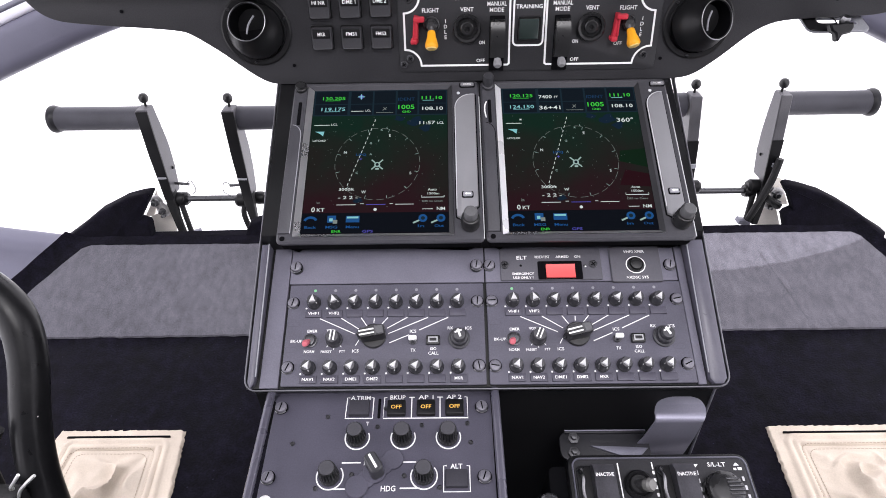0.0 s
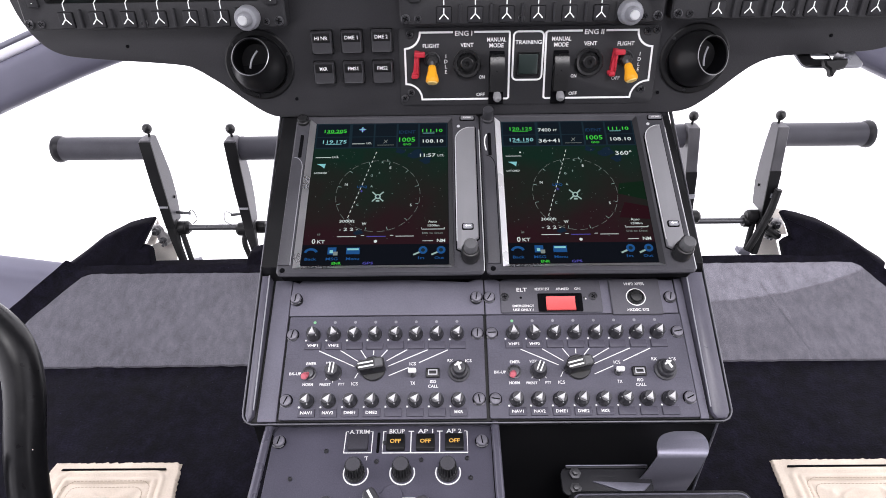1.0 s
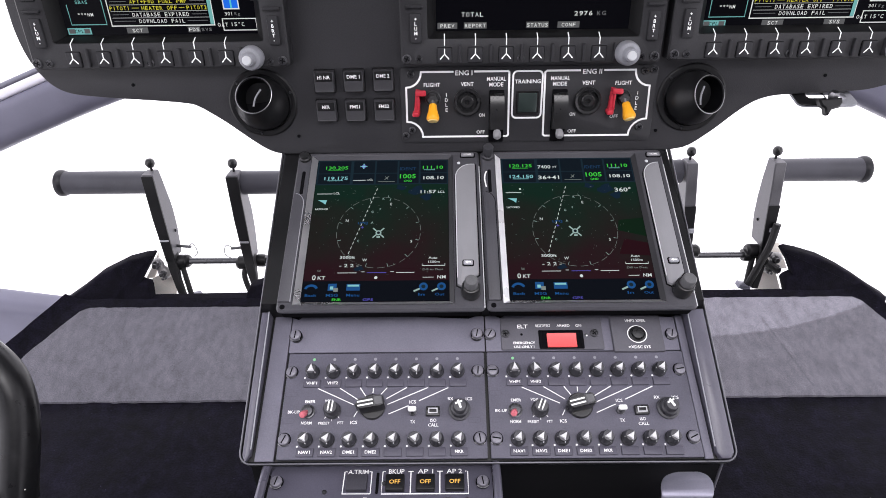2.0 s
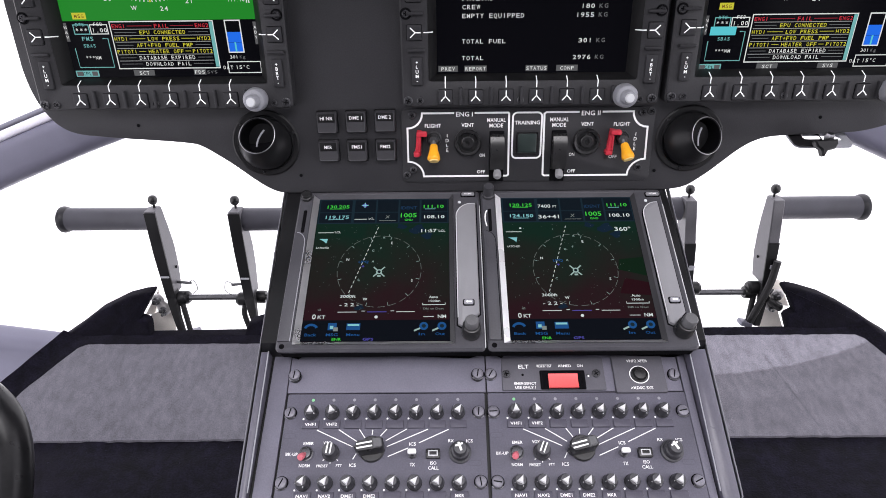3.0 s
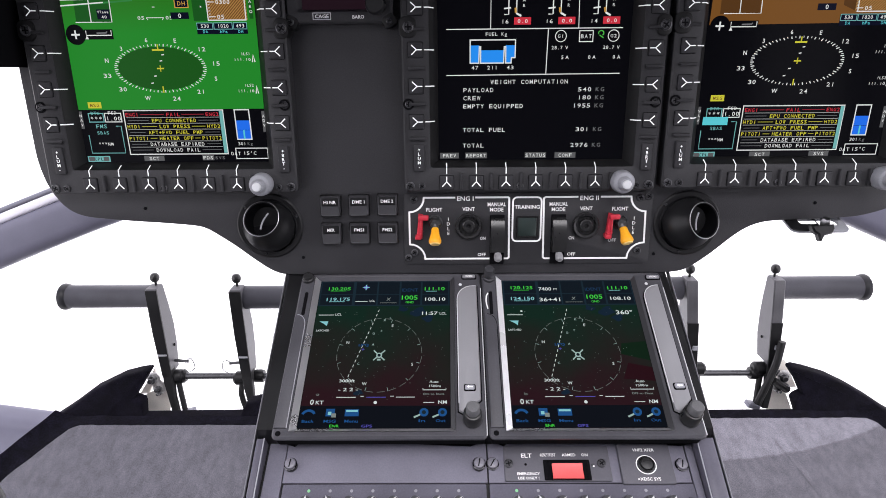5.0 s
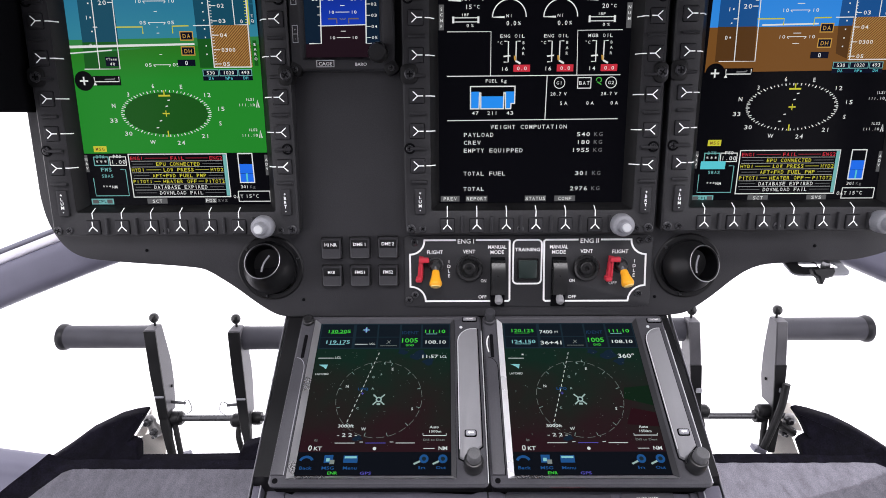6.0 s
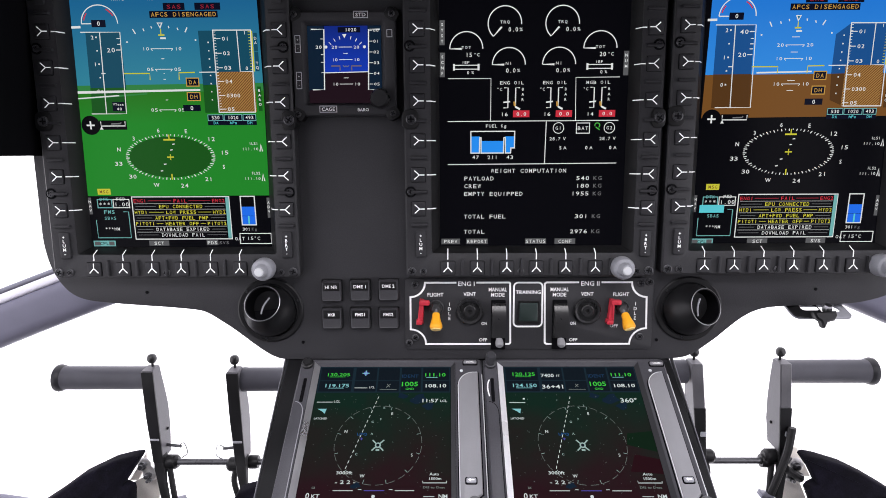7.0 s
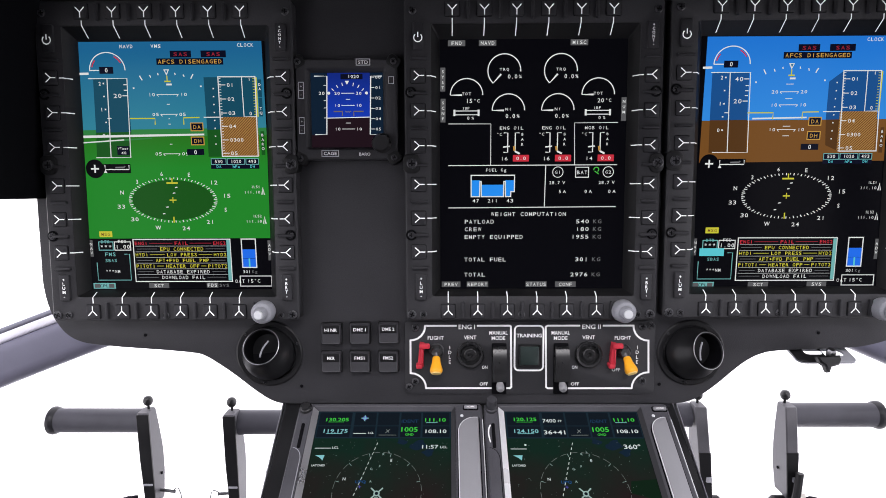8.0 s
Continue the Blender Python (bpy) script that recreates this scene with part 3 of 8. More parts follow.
GREEN_INK = lit("display_green", (0.08, 0.48, 0.07), 1.0)


KEY_MESH = {}
BZ = 0.013  # height of the bezels over the panel
KEYCAP = mat("matt_key_plastic", (0.030, 0.0298, 0.033), 0.55, grain=0.08, stain=0.08, bump=0.1, spec=0.15)
KEY_MARK = mat("backlit_white_mark", (0.80, 0.80, 0.80), 0.6, stain=0.05)
KEY_MARK.node_tree.nodes["Principled BSDF"].inputs["Emission Color"].default_value = (0.95, 0.97, 1.0, 1)
KEY_MARK.node_tree.nodes["Principled BSDF"].inputs["Emission Strength"].default_value = 0.30


def key_mesh():
    """One key cap; the mesh is shared."""
    if "cap" not in KEY_MESH:
        bm = bmesh.new()
        box(bm, -0.0058, -0.0066, -0.002, 0.0058, 0.0050, 0.0016, 0.0010, 0.0008)
        ob = part("soft_key", bm, KEYCAP, None)
        KEY_MESH["cap"] = ob.data
        bpy.data.objects.remove(ob)
    return KEY_MESH["cap"]


def mark_y(p, x, y, turn, bend, reach, drop):
    """Three-armed mark pointing towards the glass, its line running on over the bezel and down the rim."""
    c, s = math.cos(radians(turn)), math.sin(radians(turn))

    def w(a, b, z=0.0):
        return (x + a * c - b * s, y + a * s + b * c, z)

    for a, b in ((-3.6, -3.9), (3.6, -3.9)):
        p.fold([w(a, b, 1.75), w(0, 0, 1.75)], 0.82, KEY_MARK)
    p.fold([w(0, -0.4, 1.75), w(0, 4.3, 1.75)], 0.82, KEY_MARK)
    p.fold([w(0, 6.2, 0.2), w(0, bend, 0.2), w(0, reach, drop)], 0.82, KEY_MARK)


def multifunction_display(x, y, label, knob=True):
    """The body of one display: bezel with a deep sloping rim, keys along four sides, screws and a knob."""
    u = thing("multifunction_display", at(FACE_M, x, y), label, "display", "instrument panel displays")
    bm = bmesh.new()
    outer, rim, inner = ring_rect(-0.1045, -0.1270, 0.1018, 0.1320, 0.004, 4), ring_rect(-0.0832, -0.1070, 0.0832, 0.1120, 0.002, 4), ring_rect(-0.0764, -0.1022, 0.0764, 0.1022, 0.0006, 4)
    loft(bm, [(outer, 0.0), (outer, 0.0118), (inset(outer, 0.0013), BZ), (inset(rim, -0.0006), BZ), (rim, 0.0126), (inset(rim, 0.0004), 0.0090)], False, False)
    part("bezel", bm, BEZEL, u)
    bm = bmesh.new()
    loft(bm, [(rim, 0.0120), (inset(rim, 0.0002), 0.0124), (inner, 0.0021), (inner, 0.0)], False, False)
    part("screen_rim", bm, RIM_BLACK, u, "black sloping rim round the glass")
    bm = bmesh.new()
    loft(bm, [(ring_rect(-0.0767, -0.1025, 0.0767, 0.1025, 0.0006, 2), 0.0003), (ring_rect(-0.0767, -0.1025, 0.0767, 0.1025, 0.0006, 2), 0.0020)])
    screen = part("screen", bm, SCREEN_BLACK, u, "lit display glass")
    side_rows = (71.4, 43.9, 16.2, -14.8, -42.2, -69.8)
    places = [(-69.8 + 24.4 * i, -118.3, 0, 11.2, 14.6, -6.0) for i in range(6)] + [(-66.1 + 25.45 * i, 122.2, 180, 10.0, 18.0, -8.6) for i in range(6)]
    places += [(-92.8, ky, -90, 9.4, 13.6, -6.0) for ky in side_rows] + [(92.4, ky, 90, 9.2, 13.4, -6.0) for ky in side_rows]
    for kx, ky, turn, bend, reach, drop in places:
        k = new("soft_key", key_mesh())
        k.parent = u
        k.matrix_basis = pose(kx * 0.001, ky * 0.001, BZ, 0, 0, turn)
        if "well" not in KEY_MESH:
            bm = bmesh.new()
            box(bm, -0.0061, -0.0069, -0.002, 0.0061, 0.0053, 0.0003, 0.0011, 0.0001)
            ob = part("key_well", bm, VOID, None)
            KEY_MESH["well"] = ob.data
            bpy.data.objects.remove(ob)
        k = new("key_well", KEY_MESH["well"])
        k.parent, k.matrix_basis = u, pose(kx * 0.001, ky * 0.001, BZ, 0, 0, turn)
        one = Print(BZ + 0.0001)
        mark_y(one, kx, ky, turn, bend, reach, drop)
        one.put("key_mark", u, "white backlit key mark")
    Print(BZ + 0.0001).arc(-93.3, 100.5, 3.2, 3.2, 130, 410, 0.9, KEY_MARK, 0.0028).line([(-93.3, 100.8), (-93.3, 104.8)], 0.9, KEY_MARK, 0.0029).put("power_mark", u, "white backlit power symbol")
    for kx, word in ((-92.0, "+LUM-"), (92.4, "+BRT-")):
        Print(BZ + 0.0001).down(word, kx, -91.8, 2.7, 3.5, KEY_MARK, 0.0026).put("lettering", u, "white backlit lettering")
    Print(BZ + 0.0001).down("+CONT-", 92.4, 109.6, 2.2, 3.0, KEY_MARK, 0.0026).put("lettering", u, "white backlit lettering")
    for kx, ky in ((-92.0, -98.8), (92.4, -98.8), (92.4, 102.0), (-93.0, 102.0)):
        bm = bmesh.new()
        box(bm, -0.0044, -0.0108, -0.002, 0.0044, 0.0108, 0.0022, 0.0012, 0.0008)
        part("rocker_key", bm, KEYCAP, u, m=pose(kx * 0.001, ky * 0.001, BZ))
    if "divider" not in KEY_MESH:
        bm = bmesh.new()
        box(bm, -0.0012, -0.0068, -0.002, 0.0012, 0.0068, 0.0030, 0.0008, 0.0007)
        ob = part("key_divider", bm, KEYCAP, None)
        KEY_MESH["divider"] = ob.data
        bpy.data.objects.remove(ob)
    spots = [(-0.0576 + 0.0244 * i, -0.1180, 0) for i in range(6)] + [(-0.0534 + 0.02545 * i, 0.1220, 0) for i in range(5)]
    spots += [(sx * 0.0926, (a + b) / 2000, 90) for a, b in (*zip(side_rows, side_rows[1:]), (-69.8, -96.0), (99.0, 71.4)) for sx in (-1, 1)]
    for dx, dy, turn in spots:
        d = new("key_divider", KEY_MESH["divider"])
        d.parent, d.matrix_basis = u, pose(dx, dy, BZ, 0, 0, turn)
    for sx, sy, r in ((-99.8, -122.0, 3.6), (-90.2, -122.0, 2.8), (96.4, -121.8, 3.6), (86.5, -122.2, 2.6), (-9.2, -122.2, 2.8), (-97.5, 122.0, 3.0), (96.5, 122.0, 3.0), (-99.4, 58.5, 2.9), (96.2, 58.5, 2.9), (-99.8, -56.0, 2.9), (96.2, -55.6, 2.9)):
        fixing_screw(u, sx * 0.001, sy * 0.001, BZ, r * 0.001, abs(sy) < 100)
    for sx, lo, hi in ((-1, -0.1062, -0.0925), (1, 0.0925, 0.1040)):
        bm = bmesh.new()
        slab(bm, ring_rect(lo, -0.0058, hi, 0.0098, 0.0048, 5), 0.0, 0.0148, 0.0010)
        part("lug", bm, RIM_BLACK, u, "black rounded fixing lug")
        fixing_screw(u, sx * 0.0988, 0.0020, 0.0148, 0.0042)
    if knob:
        k = part("brightness_knob", lathe(bmesh.new(), [(0.0088, 0.0), (0.0094, 0.003), (0.0090, 0.0096), (0.0081, 0.0112), (0.0058, 0.0120), (0.0054, 0.0165), (0.0045, 0.0182), (0.002, 0.0184)], seg=28), KNOB_PALE, u, "pale grey double turning knob", pose(0.0735, -0.1185, BZ), 40)
        part("knob_cap", lathe(bmesh.new(), [(0.0036, 0.0), (0.0036, 0.0010), (0.0028, 0.0016), (0.0010, 0.0016)], seg=20), KNOB_CAP, k, m=pose(0, 0, 0.0184))
    return u, screen


def fixing_screw(parent, x, y, z, r, cup=False):
    """A round socket-head screw in its cup; the mesh is shared."""
    key = "screw%d" % round(r * 1e5)
    if key not in KEY_MESH:
        bm = bmesh.new()
        lathe(bm, [(r, -0.001), (r, 0.0012), (r * 0.82, 0.0016), (r * 0.72, 0.0007), (r * 0.5, 0.0007), (r * 0.46, 0.0011), (r * 0.16, 0.0011)], seg=16)
        ob = part("screw", bm, SCREW, None)
        KEY_MESH[key] = ob.data
        bpy.data.objects.remove(ob)
    ob = new("screw", KEY_MESH[key])
    ob.parent = parent
    ob.matrix_basis = pose(x, y, z, 0, 0, (x * 7919 + y * 104729) * 1000 % 90)
    if cup:
        if key + "c" not in KEY_MESH:
            ring = part("screw_cup", lathe(bmesh.new(), [(r * 1.55, 0.0), (r * 1.55, 0.0004), (r * 0.98, 0.0004)], seg=20), VOID, None)
            KEY_MESH[key + "c"] = ring.data
            bpy.data.objects.remove(ring)
        ring = new("screw_cup", KEY_MESH[key + "c"])
        ring.parent = ob
    if r > 0.0022:
        if key + "x" not in KEY_MESH:
            bm = bmesh.new()
            w, a = r * 0.13, r * 0.58
            slab(bm, [(w, w), (w, a), (-w, a), (-w, w), (-a, w), (-a, -w), (-w, -w), (-w, -a), (w, -a), (w, -w), (a, -w), (a, w)], 0.0010, 0.00125, 0)
            cr = part("socket", bm, VOID, None)
            KEY_MESH[key + "x"] = cr.data
            bpy.data.objects.remove(cr)
        cr = new("socket", KEY_MESH[key + "x"])
        cr.parent = ob
    return ob


def messages(screen, fms_lit):
    """Lower band of a primary display: navigation source, caution list, fuel and outside temperature."""
    p = Print(0.00215)
    p.edge(-39.6, -93.4, 40.6, -58.4, 0.8, INK)
    rows = (("FAIL", RED_INK, "ENG1", "ENG2"), ("EPU CONNECTED", YELLOW_INK, "", ""), ("LOW PRESS", YELLOW_INK, "HYD1", "HYD2"), ("AFT+FWD FUEL PMP", YELLOW_INK, "", ""), ("HEATER OFF", YELLOW_INK, "PITOT1", "PITOT2"), ("DATABASE EXPIRED", INK, "", ""), ("DOWNLOAD FAIL", INK, "", ""))
    for i, (word, ink, a, b) in enumerate(rows):
        y = -61.6 - 4.72 * i
        if i:
            p.line([(-38, y + 2.35), (37, y + 2.35)], 0.4, INK_RULE)
        dull = RED_DARK if i == 0 else YELLOW_DULL
        p.text(word, 0.3, y, 2.9, ink, width=len(word) * 2.75, lift=0.0002)
        for s, side, x in ((a, "l", -38.2), (b, "r", 37.0)):
            if s:
                p.text(s, x, y, 2.9, ink, side, width=len(s) * 2.6, lift=0.0002)
                x0 = x + (len(s) * 2.7 + 1 if side == "l" else -len(s) * 2.7 - 1)
                p.line([(x0, y), ((-1 if side == "l" else 1) * (len(word) * 1.4 + 1.5), y)], 0.5, dull, 0.0001)
            else:
                x0 = -37 if side == "l" else 36
                p.line([(x0, y), ((-1 if side == "l" else 1) * (len(word) * 1.4 + 2), y)], 0.35, INK_DIM, 0.0001)
    p.rect(37.6, -92.6, 40.4, -59.0, CYAN_SOFT, 0.0001)
    p.put("caution_list", screen)
    p = Print(0.00215)
    p.edge(-68.2, -67.2, -56.4, -60.4, 0.7, CYAN_SOFT).text("DTK", -62.5, -60.2, 2.5, CYAN_SOFT, lift=0.0003).text("***", -62.4, -64.6, 3.4, INK)
    p.edge(-55.2, -67.2, -42.0, -60.4, 0.7, INK).text("FSD", -48.6, -60.0, 2.5, INK, lift=0.0003).text("1.00", -48.4, -64.4, 3.2, INK)
    p.line([(-70.9, -77.5), (-70.9, -92.2), (-43.4, -92.2), (-43.4, -70.6), (-47.6, -70.6)], 0.7, CYAN_SOFT)
    if fms_lit:
        p.rect(-70.6, -73.2, -50.6, -66.9, CYAN, 0.0002)
    else:
        p.text("FMS", -59.3, -70.6, 3.2, CYAN_SOFT)
    p.text("SBAS", -59.0, -75.8, 2.6, CYAN_SOFT).text("***NM", -58.2, -84.8, 2.6, INK)
    p.rect(-75.4, -99.3, -57.0, -94.6, CYAN_SOFT).rect(-74.4, -98.6, -69.6, -95.3, INK_TAG, 0.0002).rect(-62.4, -98.6, -58.0, -95.3, INK_TAG, 0.0002).text("CPL", -66.2, -96.9, 2.6, SCREEN_BLACK, lift=0.0003)
    p.rect(-75.8, -72.6, -73.2, -58.8, INK_TAG).down("NAV", -74.5, -62.2, 2.2, 3.6, INK, 0.0002)
    p.put("navigation_source_box", screen)
    Print(0.00215).rect(-29.0, -98.9, -12.4, -94.6, INK_TAG).text("SCT", -20.6, -96.8, 2.7, INK, lift=0.0002, width=8).put("menu_tag", screen)
    p = Print(0.00215)
    if fms_lit:
        p.rect(19.0, -98.6, 35.0, -94.4, INK_TAG).text("SVS", 27.0, -96.5, 2.7, INK, lift=0.0002, width=8)
    else:
        p.rect(19.0, -98.6, 28.6, -94.4, INK_TAG).text("FDS", 23.8, -96.5, 2.7, INK, lift=0.0002, width=8).text("SVS", 33.6, -96.6, 2.4, INK_DIM, width=8)
    p.put("menu_tag", screen)
    Print(0.00215).rect(71.6, -76.0, 74.4, -59.4, INK_TAG).down("ADV", 73.0, -63.4, 2.2, 3.6, INK, 0.0002).put("menu_tag", screen)
    p = Print(0.00215)
    p.rect(50.0, -81.7, 61.6, -66.8, BLUE_FUEL).line([(50.4, -74.4), (61.2, -74.4)], 0.25, NAVY, 0.0002).rect(55.2, -81.5, 56.5, -74.4, CYAN, 0.0003)
    p.edge(50.0, -81.8, 61.6, -58.3, 0.9, INK, lift=0.0002).text("301", 53.0, -85.3, 2.5, INK, width=6.2).text("Kg", 59.6, -85.3, 2.3, INK_DIM)
    p.edge(47.2, -97.4, 73.2, -89.0, 0.7, INK).text("OAT", 47.0, -93.2, 2.9, INK, lift=0.0002).text("15°C", 58.4, -93.0, 2.9, INK)
    p.put("fuel_and_temperature", screen)


def compass(screen, cy, fill):
    """The flattened compass rose."""
    p = Print(0.0024)
    rx, ry = 36.4, 18.4
    if fill:
        p.disc(-3.8, cy, 33.6, LAND_DARK, -0.0001, 48, 16.4)
    for i in range(72):
        w = radians(5 * i + 22)
        long_mark = i % 2 == 0
        k = 0.92 if long_mark else 0.955
        a = (-3.8 + rx * math.cos(w), cy + ry * math.sin(w))
        b = (-3.8 + rx * k * math.cos(w), cy + ry * (k - 0.02) * math.sin(w))
        p.line([a, b], 0.75 if long_mark else 0.55, INK)
    for s, dx, dy in (("6", -7.9, 21.4), ("E", 14.5, 20.7), ("12", 34.3, 14.3), ("15", 44.2, 3.5), ("S", 42.7, -7.9), ("21", 29.5, -17.8), ("24", 9.2, -23.0), ("W", -13.8, -22.4), ("30", -32.6, -15.5), ("33", -43.0, -5.1), ("N", -41.5, 6.4), ("3", -28.5, 15.1)):
        p.text(s, -3.8 + dx, cy + dy, 3.3, INK, wide=0.95)
    p.line([(-6.6, cy), (-1.0, cy)], 1.0, YELLOW_INK, 0.0002).line([(-3.8, cy - 2.4), (-3.8, cy + 2.4)], 0.7, YELLOW_INK, 0.0002)
    p.line([(-8.2, cy + 13.9), (1.2, cy + 13.9)], 1.3, YELLOW_INK, 0.0002).line([(-3.5, cy + 14.4), (-3.5, cy + 18.0)], 0.9, YELLOW_INK, 0.0002)
    p.line([(-4.1, cy - 13.6), (-4.1, cy - 18.4)], 1.0, YELLOW_INK, 0.0002)
    for dx, dy in ((2.7, 10.2), (0.6, 5.6), (-5.6, -5.8), (-8.8, -11.2)):
        p.line([(-4.2 + dx, cy + dy), (-2.2 + dx, cy + dy + 0.3)], 0.8, INK)
    for i, y in enumerate((cy + 10.6, cy - 13.2)):
        p.text("ILS%d" % (i + 1), 64.6, y, 2.2, INK, width=7).text("111.10", 61.6, y - 4.3, 2.2, INK, width=13).line([(69.4, y - 6.4), (70.4, y - 0.6), (71.4, y - 6.4)], 0.9, INK)
    p.rect(-66.9, cy - 30.2, -56.2, cy - 25.4, YELLOW_INK).text("MSG", -61.5, cy - 27.8, 2.6, HATCH, lift=0.0002)
    p.put("compass_rose", screen)


def flight_symbols(screen, dx, dy, pitch, low):
    """Attitude marks, speed and height tapes over the sky and ground."""
    p = Print(0.0026)
    ink = INK
    p.poly([(dx - 4.0, 78.2 + dy), (dx + 0.6, 78.2 + dy), (dx - 1.7, 73.4 + dy)], INK).poly([(dx - 2.9, 77.5 + dy), (dx - 0.5, 77.5 + dy), (dx - 1.7, 75.0 + dy)], SKY_TEAL, 0.0002)
    p.line([(dx - 1.5, 73.4 + dy), (dx - 1.5, 68.6 + dy)], 0.8, YELLOW_INK).line([(dx - 3.8, 68.8 + dy), (dx + 1.2, 68.8 + dy)], 1.1, YELLOW_INK).line([(dx - 2.4, 66.4 + dy), (dx + 2.0, 66.4 + dy)], 1.4, INK)
    for x0, y0, x1, y1, w in ((-23.6, 73.4, -21.6, 69.8, 0.9), (19.6, 74.4, 17.6, 70.8, 0.9), (-15.4, 73.8, -14.6, 71.8, 0.8), (-8.8, 75.4, -8.4, 73.8, 0.8), (4.9, 75.6, 5.3, 73.9, 0.8), (11.7, 74.2, 12.4, 72.4, 0.8)):
        p.line([(x0 + dx, y0 + dy), (x1 + dx, y1 + dy)], w, INK)
    for x, y in ((-29.0, 63.6), (25.4, 64.8)):
        p.rect(x + dx - 0.6, y + dy - 0.6, x + dx + 0.6, y + dy + 0.6, INK)
    for y, half, s in pitch:
        p.line([(dx - 2 - half, y + dy), (dx - 2 + half, y + dy)], 0.5, ink)
        if s:
            p.line([(dx - 2 - half, y + dy), (dx - half - 0.6, y + dy - 1.6)], 0.5, ink).line([(dx - 2 + half, y + dy), (dx + half - 3.4, y + dy - 1.6)], 0.5, ink)
            p.text(s, dx - 6.0 - half, y + dy, 2.6, INK, width=5.2).text(s, dx + 2.2 + half, y + dy, 2.6, INK, width=5.2)
    for pts in ([(-34.0 + dx, 39.6 + dy), (-13.5 + dx, 39.6 + dy), (-13.7 + dx, 34.6 + dy)], [(9.6 + dx, 34.6 + dy), (9.8 + dx, 40.0 + dy), (22.6 + dx, 40.2 + dy)]):
        p.line(pts, 0.9, YELLOW_INK, 0.0002)
    p.line([(26.0 + dx, 40.3 + dy), (39.8 + dx, 40.4 + dy)], 0.7, INK)
    p.put("attitude_scale", screen)
    p = Print(0.0026)
    x = dx - 33.9
    p.arc(x - 15.2, 77.7 + dy, 14.3, 14.0, 0, 180, 0.8, INK).line([(x - 29.6, 77.7 + dy), (x - 21.8, 77.7 + dy)], 0.8, INK)
    p.arc(x - 15.2, 77.7 + dy, 12.6, 12.2, 28, 62, 0.9, RED_INK).arc(x - 15.2, 77.7 + dy, 12.6, 12.2, 140, 168, 0.9, RED_INK)
    p.rect(x - 21.6, 75.0 + dy, x - 10.4, 80.4 + dy, NAVY, 0.0002).text("0", x - 15.9, 77.8 + dy, 3.4, INK, lift=0.0004)
    p.line([(x - 38.0, 75.0 + dy), (x - 30.6, 75.2 + dy)], 1.8, INK)
    sl = 2.2 if low else -1.8
    p.line([(x - 31.3, 71.3 + dy), (x, 71.2 + dy), (x + sl, 8.4 + dy), (x - 28.2 + sl, 8.4 + dy)], 0.75, INK).line([(x - 16.1, 71.2 + dy), (x - 16.1 + sl, 8.6 + dy)], 0.75, INK)
    for s, y in (("2", 67.4), ("1", 46.9), ("0", 26.1)):
        p.text(s, x - 22.3, y + dy, 3.0, INK).rect(x - 19.9, y + dy - 0.6, x - 18.7, y + dy + 0.6, INK)
    for y in (57.2, 36.6):
        p.rect(x - 20.2, y + dy - 0.5, x - 19.0, y + dy + 0.5, INK)
    p.line([(x - 18.4, 39.8 + dy), (x - 15.0, 39.8 + dy)], 0.7, INK)
    for s, y in ((("40", 66.2), ("20", 48.9)) if low else (("20", 57.7),)):
        p.text(s, x - 8.6, y + dy, 3.4, INK, width=6.4).line([(x - 4.6, y + dy), (x - 0.6, y + dy)], 0.7, INK)
    for y in ((61.0, 57.0, 53.2) if low else (66.4, 62.0)):
        p.line([(x - 3.2, y + dy), (x - 0.6, y + dy)], 0.7, INK)
    if not low:
        p.rect(x - 12.4, 10.4 + dy, x - 2.4, 17.6 + dy, NAVY, 0.0002).text("VTass", x - 7.4, 15.8 + dy, 1.9, INK, lift=0.0004, width=8.4).text("40", x - 7.0, 12.2 + dy, 2.2, INK, lift=0.0004)
    p.put("speed_tape", screen)
    p = Print(0.0026)
    ax, bx = dx + 39.6, dx + 69.4
    p.rect(ax, 9.2 + dy, bx, 40.5 + dy, SAND if not low else SAND, -0.0002)
    for i in range(-14, 22):
        x0, x1 = ax + i * 2.15, ax + i * 2.15 + 31.2
        y0, y1 = 9.3, 40.4
        lo, hi = max(0.0, (ax - x0) / (x1 - x0)), min(1.0, (bx - x0) / (x1 - x0))
        if hi > lo:
            p.line([(x0 + (x1 - x0) * lo, y0 + (y1 - y0) * lo + dy), (x0 + (x1 - x0) * hi, y0 + (y1 - y0) * hi + dy)], 0.75, HATCH, 0.0)
    p.line([(ax, 72.2 + dy), (ax + (1.9 if low else -0.4), 9.1 + dy), (bx + (1.6 if low else -1.1), 9.1 + dy), (bx, 72.1 + dy)], 0.8, INK, 0.0002, True).line([(ax + 18.9, 72.2 + dy), (ax + 19.2, 40.6 + dy), (bx - 0.3, 40.6 + dy)], 0.7, INK, 0.0002)
    for s, y in (("01", 65.8), ("02", 54.7), ("03", 43.6), ("04", 33.1), ("0300", 22.2), ("05", 11.6)):
        p.text(s, ax + 6.8, y + dy, 3.0, INK, "l", lift=0.0003, width=2.7 * len(s)).line([(ax + 0.6, y + dy), (ax + 5.6, y + dy)], 0.6, INK, 0.0002)
    for i in range(29):
        y = 70.8 - 2.2 * i
        p.line([(ax + 0.5, y + dy), (ax + 2.0, y + dy)], 0.45, INK, 0.0002)
        if y > 42:
            p.line([(bx - 2.2, y + dy), (bx - 0.6, y + dy)], 0.45, YELLOW_INK, 0.0002)
    p.line([(bx + 0.8, 71.6 + dy), (bx + 0.6, 40.6 + dy)], 1.0, YELLOW_INK, 0.0002)
